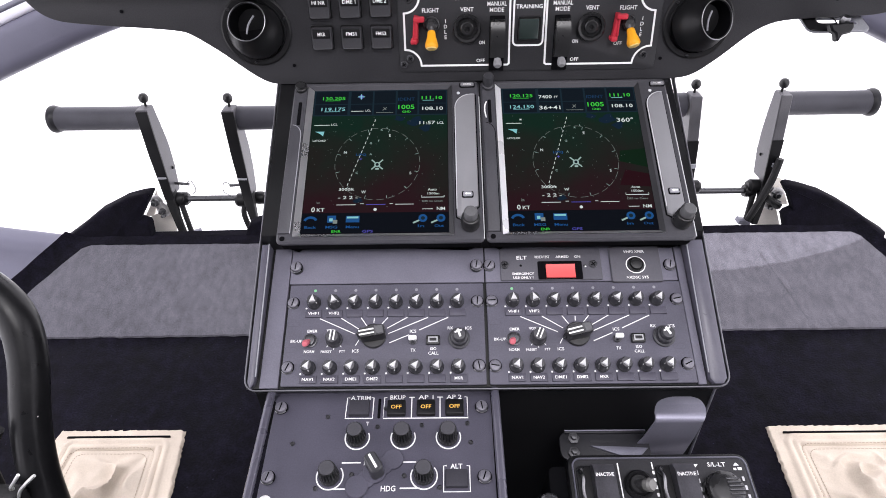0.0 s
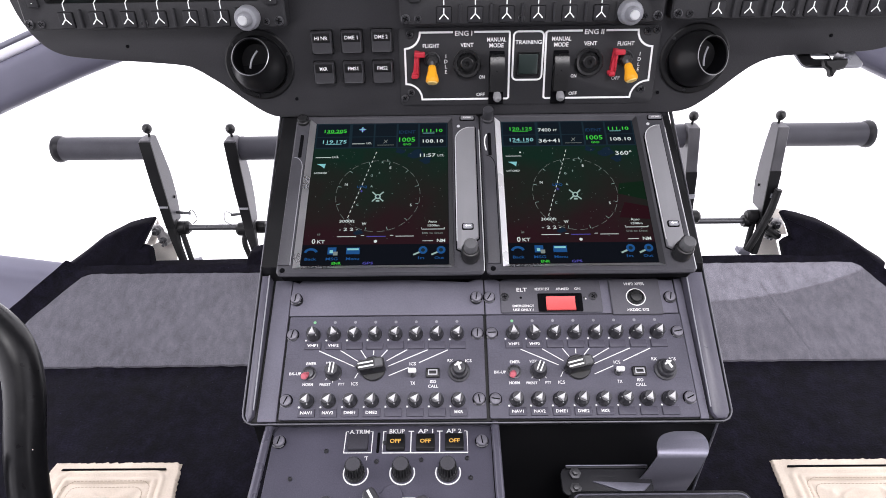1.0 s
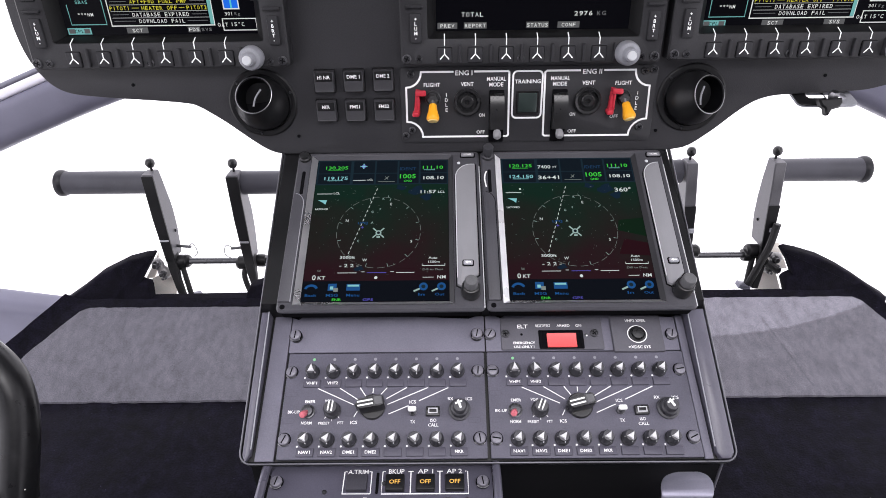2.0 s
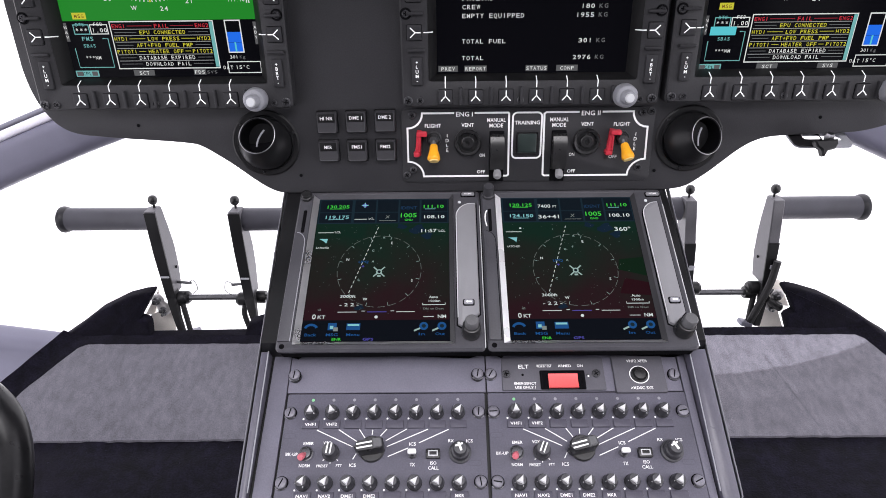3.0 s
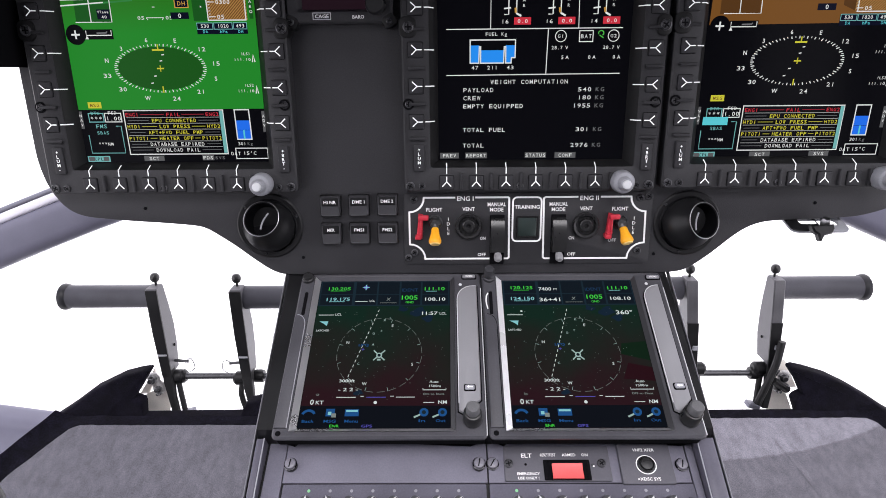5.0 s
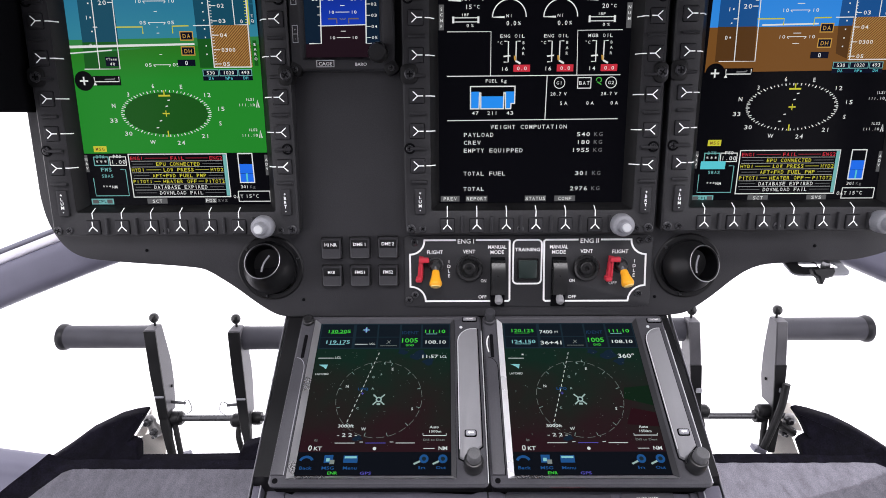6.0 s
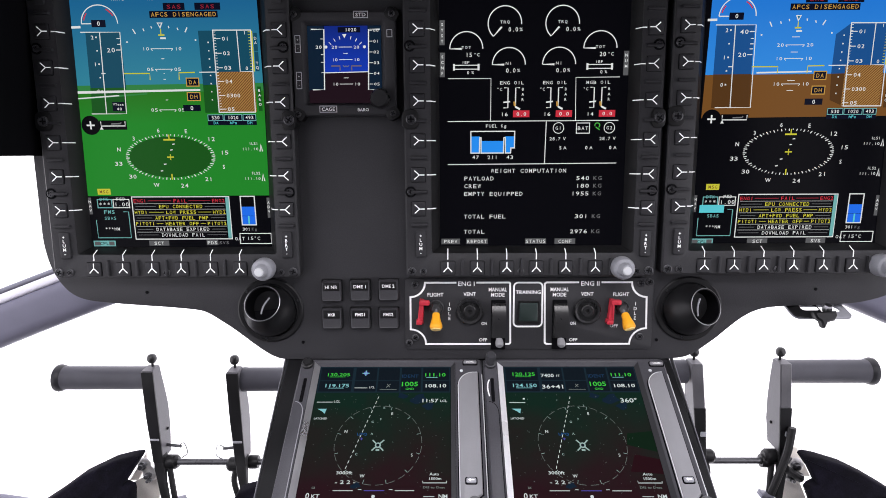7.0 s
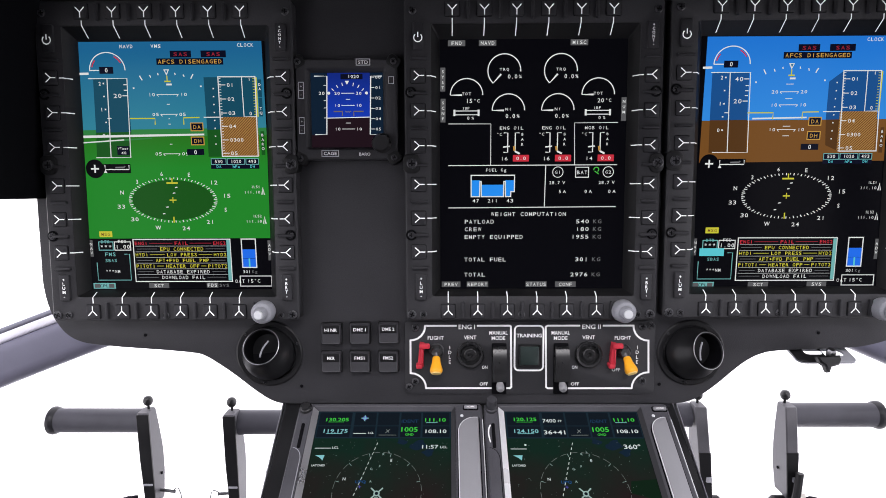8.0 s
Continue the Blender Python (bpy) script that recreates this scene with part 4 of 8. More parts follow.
    p.text("1", bx - 4.8, 70.2 + dy, 2.6, INK).text("0", bx - 5.2, 43.2 + dy, 2.9, INK)
    for i in range(8):
        p.rect(ax - 4.9 - 0.1 * i, 62.5 - 6.3 * i + dy, ax - 3.9 - 0.1 * i, 63.5 - 6.3 * i + dy, INK)
    p.rect(ax - 10.4, -1.0 + dy, ax + 29.0, 7.4 + dy, NAVY, -0.0002)
    for s, t, x0, x1 in (("530", "DA", -9.9, 2.2), ("1020", "hPa", 3.2, 17.4), ("493", "DH", 18.4, 28.6)):
        p.edge(ax + x0, 2.6 + dy, ax + x1, 7.2 + dy, 0.5, CYAN_SOFT).text(s, ax + (x0 + x1) / 2, 5.0 + dy, 2.7, INK, width=2.1 * len(s)).text(t, ax + (x0 + x1) / 2, 0.9 + dy, 2.3, CYAN, width=1.9 * len(t))
    p.put("altitude_tape", screen)
    p = Print(0.0028)
    for s, x0, y0, x1, y1 in (("DA", 15.2, 29.6, 25.0, 35.8), ("DH", 14.9, 18.4, 25.1, 24.6)):
        Print(0.0028).rect(x0 + dx, y0 + dy, x1 + dx, y1 + dy, NAVY).edge(x0 + dx, y0 + dy, x1 + dx, y1 + dy, 0.7, AMBER, lift=0.0002).text(s, (x0 + x1) / 2 + dx, (y0 + y1) / 2 + dy, 3.2, AMBER, lift=0.0002).put("decision_flag", screen)
    p.rect(10.6 + dx, 10.2 + dy, 24.6 + dx, 15.0 + dy, NAVY).text("0", 17.6 + dx, 12.6 + dy, 3.4, INK, lift=0.0002)
    p.put("height_readout", screen)
    for x0, x1 in ((2.3, 19.2), (27.0, 47.2)):
        Print(0.0028).rect(x0 + dx, 87.4 + dy, x1 + dx, 92.8 + dy, NAVY).text("SAS", (x0 + x1) / 2 + dx, 90.0 + dy, 3.0, RED_DARK, lift=0.0002, width=11).put("warning_flag", screen)
    Print(0.0028).rect(-9.0 + dx, 81.7 + dy, 44.7 + dx, 86.8 + dy, NAVY).text("AFCS DISENGAGED", 17.9 + dx, 84.3 + dy, 3.3, AMBER, lift=0.0002, width=51).put("warning_flag", screen)
    p = Print(0.0028)
    p.disc(-65.6 + dx * 0.4, -0.6 + dy, 7.6, SCREEN_BLACK, 0, 28).line([(-68.9 + dx * 0.4, -0.6 + dy), (-62.3 + dx * 0.4, -0.6 + dy)], 1.3, INK, 0.0002).line([(-65.6 + dx * 0.4, -3.8 + dy), (-65.6 + dx * 0.4, 2.6 + dy)], 1.3, INK, 0.0002)
    p.put("beacon_symbol", screen)
    p = Print(0.0028)
    p.rect(-58.6 + dx * 0.4, -4.2 + dy, -36.4 + dx * 0.4, 3.2 + dy, SCREEN_BLACK).line([(-57.2 + dx * 0.4, 2.4 + dy), (-57.2 + dx * 0.4, -1.2 + dy), (-37.6 + dx * 0.4, -1.2 + dy), (-37.6 + dx * 0.4, 2.4 + dy)], 0.8, INK, 0.0002).poly([(-58.4 + dx * 0.4, -4.0 + dy), (-55.6 + dx * 0.4, -4.0 + dy), (-57.0 + dx * 0.4, -1.2 + dy)], INK, 0.0003).line([(-49.0 + dx * 0.4, 0.4 + dy), (-41.4 + dx * 0.4, 0.6 + dy), (-40.8 + dx * 0.4, 1.6 + dy)], 1.0, INK_DIM, 0.0002)
    p.put("slip_scale", screen)


def background(screen, parts):
    for i, (kind, pts, material) in enumerate(parts):
        Print(0.00205 + 0.00004 * i).poly(pts, material).put(kind, screen)


W, HT = 76.0, 101.4
# left display: synthetic sky and green land
u, s = multifunction_display(-0.2256, 0.0972, "black bezel display showing blue sky, green land and a compass rose")
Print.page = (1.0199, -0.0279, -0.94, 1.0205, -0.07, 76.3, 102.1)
background(s, [
    ("sky_field", [(-W, 28.0), (W, 31.5), (W, HT), (-W, HT)], SKY_TEAL),
    ("far_land", [(-W, 22.0), (W, 22.0), (W, 32.0), (-W, 30.5)], LAND_FAR),
    ("land_field", [(-W, -57.6), (W, -57.6), (W, 26.0), (-W, 24.5)], LAND),
    ("speed_field", [(-62.6, 28.5), (-33.9, 28.8), (-33.9, 71.2), (-61.5, 71.2)], TAPE_SKY),
    ("lower_speed_field", [(-63.6, 8.4), (-35.7, 8.4), (-33.9, 28.9), (-62.7, 28.6)], TAPE_LAND),
    ("height_field", [(28.0, 30.4), (69.0, 30.8), (69.4, 72.0), (27.8, 72.0)], TAPE_SKY),
    ("lower_height_field", [(27.8, 8.8), (40.0, 8.8), (40.0, 30.8), (28.0, 30.4)], TAPE_LAND),
    ("runway_line", [(-W, 24.2), (25.4, 26.0), (25.4, 27.4), (-W, 26.2)], INK),
    ("near_runway_line", [(-W, 19.4), (-17.4, 23.4), (-17.4, 24.4), (-W, 21.2)], LAND_FAR),
])
p = Print(0.0026)
p.text("NAVD", -32.6, 96.4, 2.9, INK, width=10.5)
p.put("menu_word", s)
Print(0.0026).text("VMS", -8.8, 96.5, 2.9, INK, width=8).put("menu_word", s)
Print(0.0026).text("CLOCK", 63.0, 97.0, 2.9, INK, width=13).put("menu_word", s)
p = Print(0.0026)
p.line([(-74, 20.4), (-40, 22.6)], 0.9, INK).put("runway_edge", s)
Print(0.0026).rect(71.2, 56.0, 74.2, 70.0, TAPE_SKY).down("DA", 72.7, 66.0, 2.2, 3.4, INK, 0.0002).put("side_label", s)
p = Print(0.0026)
p.rect(71.2, 40.8, 74.2, 55.6, TAPE_SKY).down("TQ", 72.7, 47.0, 2.2, 3.4, INK, 0.0002)
p.put("side_label", s)
Print(0.0026).rect(71.2, 10.0, 74.2, 29.0, TAPE_LAND).down("BARO", 72.7, 26.0, 2.2, 3.6, INK, 0.0002).put("side_label", s)
flight_symbols(s, 0.0, 0.0, [(58.5, 8.8, "10"), (50.8, 1.2, ""), (42.8, 6.8, "05"), (39.4, 0.5, ""), (35.0, 1.0, ""), (19.0, 1.0, ""), (11.3, 6.8, "05")], False)
compass(s, -26.2, True)
messages(s, False)
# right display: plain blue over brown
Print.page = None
u, s = multifunction_display(0.2813, 0.0988, "black bezel display showing blue sky, brown ground and a compass rose")
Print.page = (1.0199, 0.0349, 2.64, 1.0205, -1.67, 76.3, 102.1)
background(s, [
    ("sky_field", [(-W, 35.8), (W, 36.6), (W, HT), (-W, HT)], SKY_BLUE),
    ("ground_field", [(-W, 2.4), (W, 3.6), (W, 36.6), (-W, 35.8)], BROWN),
    ("speed_field", [(-69.8, 36.2), (-40.0, 36.4), (-41.1, 73.5), (-70.4, 73.5)], TAPE_BLUE),
    ("lower_speed_field", [(-69.0, 10.4), (-38.8, 10.4), (-40.0, 36.4), (-69.8, 36.2)], TAPE_BROWN),
    ("height_field", [(22.6, 36.2), (62.6, 36.6), (63.3, 74.0), (33.0, 74.0), (22.6, 66.0)], TAPE_BLUE),
    ("lower_height_field", [(24.0, 16.0), (35.5, 11.0), (35.5, 36.6), (22.6, 36.2)], TAPE_BROWN),
    ("horizon_line", [(-36.0, 36.7), (7.2, 37.5), (7.2, 38.6), (-36.0, 37.9)], INK),
])
p = Print(0.0026)
Print(0.0026).text("CLOCK", 56.0, 98.6, 2.9, INK, width=13).put("menu_word", s)
p.rect(66.6, 10.0, 69.6, 30.0, TAPE_BROWN).down("BARO", 68.1, 26.6, 2.2, 3.6, INK, 0.0002)
p.put("side_label", s)
flight_symbols(s, -6.4, 2.2, [(62.0, 3.0, ""), (56.0, 7.4, "20"), (50.6, 2.8, ""), (45.8, 7.4, "10"), (29.0, 3.0, ""), (26.4, 7.4, "10"), (21.4, 2.6, "")], True)
compass(s, -24.4, False)
messages(s, True)
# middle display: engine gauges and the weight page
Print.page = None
u, s = multifunction_display(0.0696, 0.0974, "black bezel display showing white engine gauges and a weight page")
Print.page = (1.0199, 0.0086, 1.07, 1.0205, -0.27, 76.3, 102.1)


def dial(cx, cy, r, a0, a1, needle, name, value, unit, vx, vy):
    p = Print(0.0023)
    p.arc(cx, cy, r, r, a0, a1, 0.85, INK)
    x, y = cx + r * math.cos(radians(needle)), cy + r * math.sin(radians(needle))
    q = (cx + (x - cx) * 0.28, cy + (y - cy) * 0.28)
    n = Vector((-(y - cy), x - cx)).normalized() * 0.75
    p.poly([(x + n.x * 0.3, y + n.y * 0.3), (q[0] + n.x, q[1] + n.y), (q[0] - n.x, q[1] - n.y), (x - n.x * 0.3, y - n.y * 0.3)], INK, 0.0001)
    p.text(name, cx, cy + 1.0, 2.3, INK, width=2.5 * len(name), lift=0.0002).text(value, vx, vy, 3.4, INK, "r", lift=0.0002, width=2.5 * len(value)).text(unit, vx + 1.2, vy, 2.6, INK, "l", lift=0.0002)
    p.put("engine_dial", s)


for cx in (-24.9, 20.2):
    dial(cx, 75.9, 13.1, -3, 228, 228, "TRQ", "0.0", "%", cx + 10.4, 71.4)
for cx, val in ((-54.9, "15"), (50.4, "20")):
    dial(cx, 56.9, 13.0, 0, 180, 180, "TOT", val, "°C", cx + 4.6, 52.4)
    p = Print(0.0023)
    p.text("IBF", cx - 0.4, 46.6, 2.1, INK).edge(cx - 9.4, 41.4, cx + 9.6, 44.4, 0.7, INK).rect(cx - 10.4, 40.4, cx - 8.8, 45.4, INK, 0.0001).rect(cx + 9.0, 40.4, cx + 10.6, 45.4, INK, 0.0001).text("0", cx + 1.6, 38.8, 2.6, INK).text("%", cx + 5.2, 38.8, 2.2, INK)
    p.put("filter_gauge", s)
for cx in (-21.2, 18.4):
    dial(cx, 44.7, 13.0, 0, 180, 180, "N1", "0.0", "%", cx + 5.4, 40.3)
for cx, name, temp in ((-18.4, "ENG OIL", "16"), (15.6, "ENG OIL", "16"), (50.0, "MGB OIL", "14")):
    p = Print(0.0023)
    p.text(name, cx, 30.8, 2.6, INK, width=19)
    p.line([(cx - 6.2, 26.9), (cx - 3.0, 26.9), (cx - 2.9, 11.4), (cx - 6.4, 11.4)], 0.9, INK).line([(cx + 6.4, 26.9), (cx + 3.1, 26.9), (cx + 3.1, 11.8), (cx + 6.7, 10.4)], 0.9, INK)
    p.line([(cx - 6.6, 15.6), (cx - 1.2, 16.2)], 1.1, INK).line([(cx + 2.2, 16.2), (cx + 2.6, 12.6)], 1.6, AMBER, 0.0001).line([(cx + 3.4, 12.0), (cx + 6.8, 10.2)], 1.5, INK, 0.0002)
    p.text("°C", cx - 9.8, 25.8, 2.3, INK).down("BAR", cx + 8.8, 25.8, 2.2, 4.0, INK).text(temp, cx - 5.6, 6.4, 3.0, INK)
    p.rect(cx + 1.4, 4.0, cx + 14.4, 9.3, RED_INK).text("0.0", cx + 8.0, 6.6, 2.8, INK, lift=0.0002)
    p.put("oil_gauge", s)
p = Print(0.0023)
p.line([(-69.2, 34.2), (-35.1, 34.1), (-34.9, 1.2)], 0.6, INK).line([(66.8, 34.8), (32.1, 34.6), (33.0, 1.2)], 0.6, INK).line([(-69.3, 0.9), (67.2, 1.2)], 0.7, INK)
p.put("field_outline", s)
p = Print(0.0023)
p.text("FUEL Kg", -30.4, -2.7, 2.6, INK, width=16.5)
p.rect(-50.4, -24.0, -43.4, -11.0, BLUE_LIGHT).rect(-42.6, -24.0, -24.0, -14.6, BLUE_LIGHT).rect(-22.8, -24.0, -18.4, -11.0, BLUE_LIGHT).rect(-18.4, -20.2, -15.6, -11.0, BLUE_LIGHT)
p.line([(-50.6, -7.0), (-50.4, -24.2), (-43.6, -24.2), (-43.4, -12.0), (-42.4, -12.0), (-42.2, -24.2), (-24.2, -24.2), (-24.0, -12.0), (-22.8, -12.0), (-22.6, -24.2), (-18.4, -24.2), (-18.2, -20.2), (-15.4, -20.2), (-15.4, -7.0)], 0.9, INK, 0.0002, True)
for t, x in (("47", -46.6), ("211", -32.9), ("43", -18.9)):
    p.text(t, x, -27.5, 2.9, INK, width=2.7 * len(t))
p.put("fuel_gauge", s)
p = Print(0.0023)
for x in (19.6, 60.3):
    p.arc(x, -4.6, 4.2, 4.2, 0, 360, 0.6, INK).text("G1" if x < 30 else "G2", x, -4.6, 2.6, INK)
p.edge(34.0, -8.8, 44.4, -0.8, 0.7, INK).text("BAT", 39.2, -4.8, 3.0, INK, width=8.4).arc(50.6, -2.6, 2.0, 1.8, -60, 200, 0.7, GREEN_INK).line([(49.4, -4.0), (52.6, -6.2)], 0.7, GREEN_INK)
for x in (25.6, 65.6):
    p.text("28.7", x - 4.2, -13.0, 2.6, INK, "r", width=8.6).text("V", x - 2.2, -13.0, 2.6, INK, "l")
for x, v in ((25.4, "5"), (46.4, "0"), (65.6, "0")):
    p.text(v, x - 3.0, -20.2, 2.8, INK, "r").text("A", x - 1.4, -20.2, 2.6, INK, "l")
p.line([(9.7, 1.0), (9.2, -32.4)], 0.7, INK).line([(-69.0, -33.3), (67.2, -32.6)], 0.7, INK)
p.put("electrical_status", s)
p = Print(0.0023)
p.text("WEIGHT COMPUTATION", -3.6, -38.4, 3.3, INK, width=61)
for word, v, y in (("PAYLOAD", "540", -44.5), ("CREW", "180", -50.7), ("EMPTY EQUIPPED", "1955", -57.0), ("TOTAL FUEL", "301", -75.6), ("TOTAL", "2976", -88.1)):
    p.text(word, -55.5, y, 3.3, INK, "l", width=3.4 * len(word)).text(v, 45.8, y, 3.3, INK, "r", width=3.5 * len(v)).text("KG", 49.2, y, 3.2, INK_DIM, "l", width=6.8)
p.put("weight_page", s)
for t, x0, x1, y in (("FND", -70.0, -56.3, 97.4), ("NAVD", -45.4, -31.6, 97.4), ("MISC", 27.4, 41.3, 97.6), ("PREV", -74.0, -58.6, -96.2), ("REPORT", -53.4, -35.7, -96.2), ("STATUS", -4.9, 12.4, -96.2), ("CONF", 19.4, 36.4, -96.3)):
    Print(0.0023).rect(x0, y - 2.3, x1, y + 2.3, INK_TAG).text(t, (x0 + x1) / 2, y, 2.8, INK, lift=0.0002, width=2.7 * len(t)).put("menu_tag", s)
for t, x0, y0, y1 in (("SYST", -76.0, 59.8, 78.5), ("SCNF", -75.7, 35.4, 54.1), ("NUM", 69.2, 36.0, 54.6)):
    Print(0.0023).rect(x0, y0, x0 + 4.0, y1, INK_TAG).down(t, x0 + 2.0, y1 - 3.2, 2.3, 4.2, INK, 0.0002).put("menu_tag", s)

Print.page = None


# ---- standby instrument ----
u = thing("standby_instrument", at(FACE_M, -0.0823, 0.1430), "square black standby instrument showing a blue horizon", "instrument")
bm = bmesh.new()
outer, rim, inner = ring_rect(-0.0415, -0.0405, 0.0415, 0.0405, 0.008, 4), ring_rect(-0.0325, -0.0320, 0.0325, 0.0330, 0.003, 4), ring_rect(-0.0295, -0.0300, 0.0295, 0.0302, 0.001, 4)
loft(bm, [(outer, 0.0), (outer, 0.0085), (inset(outer, 0.0015), 0.010), (inset(rim, -0.0006), 0.010), (rim, 0.0096), (inner, 0.0052), (inner, 0.001)], False, False)
part("bezel", bm, BEZEL, u)
bm = bmesh.new()
loft(bm, [(ring_rect(-0.0298, -0.0303, 0.0298, 0.0305, 0.001, 2), 0.001), (ring_rect(-0.0298, -0.0303, 0.0298, 0.0305, 0.001, 2), 0.0050)])
s = part("screen", bm, SCREEN_BLACK, u, "lit display glass")
STBY_SKY = lit("standby_sky", (0.006, 0.020, 0.19), 1.0, (0.008, 0.040, 0.42), 1, -0.006, 0.030)
STBY_BAR = lit("standby_bar", (0.16, 0.12, 0.10), 1.0)
STBY_GROUND = lit("standby_ground", (0.014, 0.006, 0.010), 1.0)
STBY_TAPE = lit("standby_tape", (0.0045, 0.0135, 0.030), 1.0)
Print(0.0051).poly([(-16.6, -6.4), (18.8, -5.6), (19.4, 30.0), (-16.0, 30.0)], STBY_SKY).put("sky_field", s)
Print(0.0051).poly([(-29.4, -29.8), (29.4, -29.8), (29.4, -19.6), (18.6, -19.6), (18.8, -5.6), (-16.6, -6.4), (-17.0, -19.6), (-29.4, -19.6)], STBY_GROUND).put("ground_field", s)
Print(0.0051).rect(-29.4, -19.6, -16.4, 30.0, STBY_TAPE, 0.0001).put("side_tape", s)
Print(0.0051).rect(18.8, -19.6, 29.4, 30.0, STBY_TAPE, 0.0001).put("side_tape", s)
p = Print(0.0054)
p.text("1020", 5.4, 27.0, 2.6, INK, width=9).text("20", -20.6, 13.8, 2.6, INK).poly([(0.2, 20.6), (2.0, 23.6), (-1.6, 23.6)], INK)
for a in (-60, -40, -20, 20, 40, 60):
    w = radians(90 + a * 0.75)
    p.line([(0.8 + 16 * math.cos(w), 5 + 15 * math.sin(w)), (0.8 + 18.6 * math.cos(w), 5 + 17.6 * math.sin(w))], 0.6, INK)
for y, half, t in ((13.7, 5.4, "20"), (8.8, 1.8, ""), (4.0, 5.4, "10"), (-10.2, 2.0, ""), (-15.0, 5.4, "10")):
    p.line([(0.8 - half, y), (0.8 + half, y)], 0.5, INK)
    if t:
        p.text(t, 0.8 - half - 3.4, y, 2.4, INK).text(t, 0.8 + half + 3.4, y, 2.4, INK)
p.line([(-11.0, -0.9), (-4.0, -0.9), (-4.0, -4.4)], 1.0, STBY_BAR).line([(13.4, -0.9), (5.4, -0.9), (5.4, -4.4)], 1.0, STBY_BAR).line([(-1.6, -0.6), (0.0, -1.6), (0.8, -0.6), (1.6, -1.6), (3.2, -0.6)], 0.7, INK_DIM).line([(-16.6, -6.2), (18.8, -5.5)], 0.7, INK, 0.0001)
p.rect(-5.0, 24.8, 13.0, 29.0, NAVY, -0.0001)
for dx in (-15.2, 15.6):
    p.disc(dx + 0.4, 13.8, 1.2, INK)
p.line([(28.6, 27.2), (19.6, 27.2), (18.6, -19.5), (27.6, -19.5)], 0.9, INK).line([(-26.4, 27.4), (-16.0, 27.4), (-17.0, -19.4), (-26.6, -19.4)], 0.9, INK)
for i, t in enumerate(("00", "01", "02", "03", "04", "05")):
    p.text(t, 25.4, 26.4 - 8.3 * i, 2.3, INK, width=4.4).line([(19.4, 26.4 - 8.3 * i), (22.4, 26.4 - 8.3 * i)], 0.5, INK)
for y in (20.0, 8.0, 2.0, -6.0):
    p.line([(-19.0, y), (-17.0, y)], 0.5, INK)
p.put("flight_mark", s)
for t, x, y, w in (("CAGE", -13.6, -35.0, 11.6), ("STD", 14.2, 37.4, 9.0)):
    Print(0.0103).edge(x - w / 2 - 1, y - 2.4, x + w / 2 + 1, y + 2.4, 0.6, LEGEND_DIM).text(t, x, y, 2.7, WHITE, width=w - 1).put("lettering", u, "white printed lettering")
Print(0.0103).text("BARO", 14.6, -35.6, 2.5, WHITE, width=9).put("lettering", u, "white printed lettering")
for y in (15.4, -12.6):
    Print(0.0103).edge(-38.2, y - 6.4, -34.2, y + 6.4, 0.5, LEGEND_DIM).line([(-38.0, y), (-34.4, y)], 0.5, LEGEND_DIM).text("+", -36.2, y + 3.2, 2.2, LEGEND_DIM).text("-", -36.2, y - 3.2, 2.2, LEGEND_DIM).put("key_mark", u, "grey printed key outline")
Print(0.0103).edge(34.6, 20.4, 38.6, 25.8, 0.5, LEGEND_DIM).put("key_mark", u, "grey printed key outline")
part("setting_knob", lathe(bmesh.new(), [(0.0078, 0.0), (0.0080, 0.003), (0.0072, 0.009), (0.0060, 0.0105), (0.002, 0.0107)], seg=24), KNOB, u, "", pose(0.0285, -0.0270, 0.010))
for x, y in ((-0.0385, 0.0380), (0.0385, 0.0380), (-0.0380, -0.0390), (0.0385, -0.0385)):
    bm = bmesh.new()
    slab(bm, ring_rect(-0.0055, -0.0048, 0.0055, 0.0048, 0.0030, 4), 0.0, 0.0104, 0.0008)
    part("ear", bm, RIM_BLACK, u, "black fixing ear", pose(x, y, 0, 0, 0, -30 if x * y > 0 else 30))
    fixing_screw(u, x, y, 0.0104, 0.0026)


# ---- square push buttons ----
BUTTON = mat("dark_button_plastic", (0.040, 0.0396, 0.044), 0.5, grain=0.08, stain=0.12, bump=0.12, spec=0.25)


def push_button(x, y, word):
    u = thing("push_button", at(FACE_M, x, y), "square black push button with white lettering", "button", "push buttons on the panel")
    bm = bmesh.new()
    border(bm, ring_rect(-0.0092, -0.0096, 0.0092, 0.0096, 0.0014, 3), ring_rect(-0.0084, -0.0088, 0.0084, 0.0088, 0.0010, 3), 0.0, 0.0016, 0.0004)
    part("surround", bm, BLACK, u)
    bm = bmesh.new()
    lower, upper = ring_rect(-0.0084, -0.0088, 0.0084, 0.0088, 0.0014, 3), ring_rect(-0.0077, -0.0081, 0.0077, 0.0081, 0.0014, 3)
    loft(bm, [(lower, 0.0), (lower, 0.0042), (inset(lower, 0.0003), 0.0052), (upper, 0.0060), (inset(upper, 0.0006), 0.0056)])
    cap = part("cap", bm, BUTTON, u, "", None, 25)
    bm = bmesh.new()
    box(bm, -0.0070, 0.0003, 0.0054, 0.0070, 0.0074, 0.00575, 0.0006, 0.0001)
    part("legend_window", bm, BLACK, cap, "darker legend window")
    Print(0.0059).text(word, 0, 3.8, 2.9, WHITE, width=2.1 * len(word)).put("lettering", cap, "white printed lettering")


for i, word in enumerate(("HI NR", "DME 1", "DME 2")):
    push_button(-0.0995 + 0.0243 * i, -0.0432 + 0.0004 * i, word)
for i, word in enumerate(("MKR", "FMS1", "FMS2")):
    push_button(-0.0999 + 0.0243 * i, -0.0674 + 0.0001 * i, word)


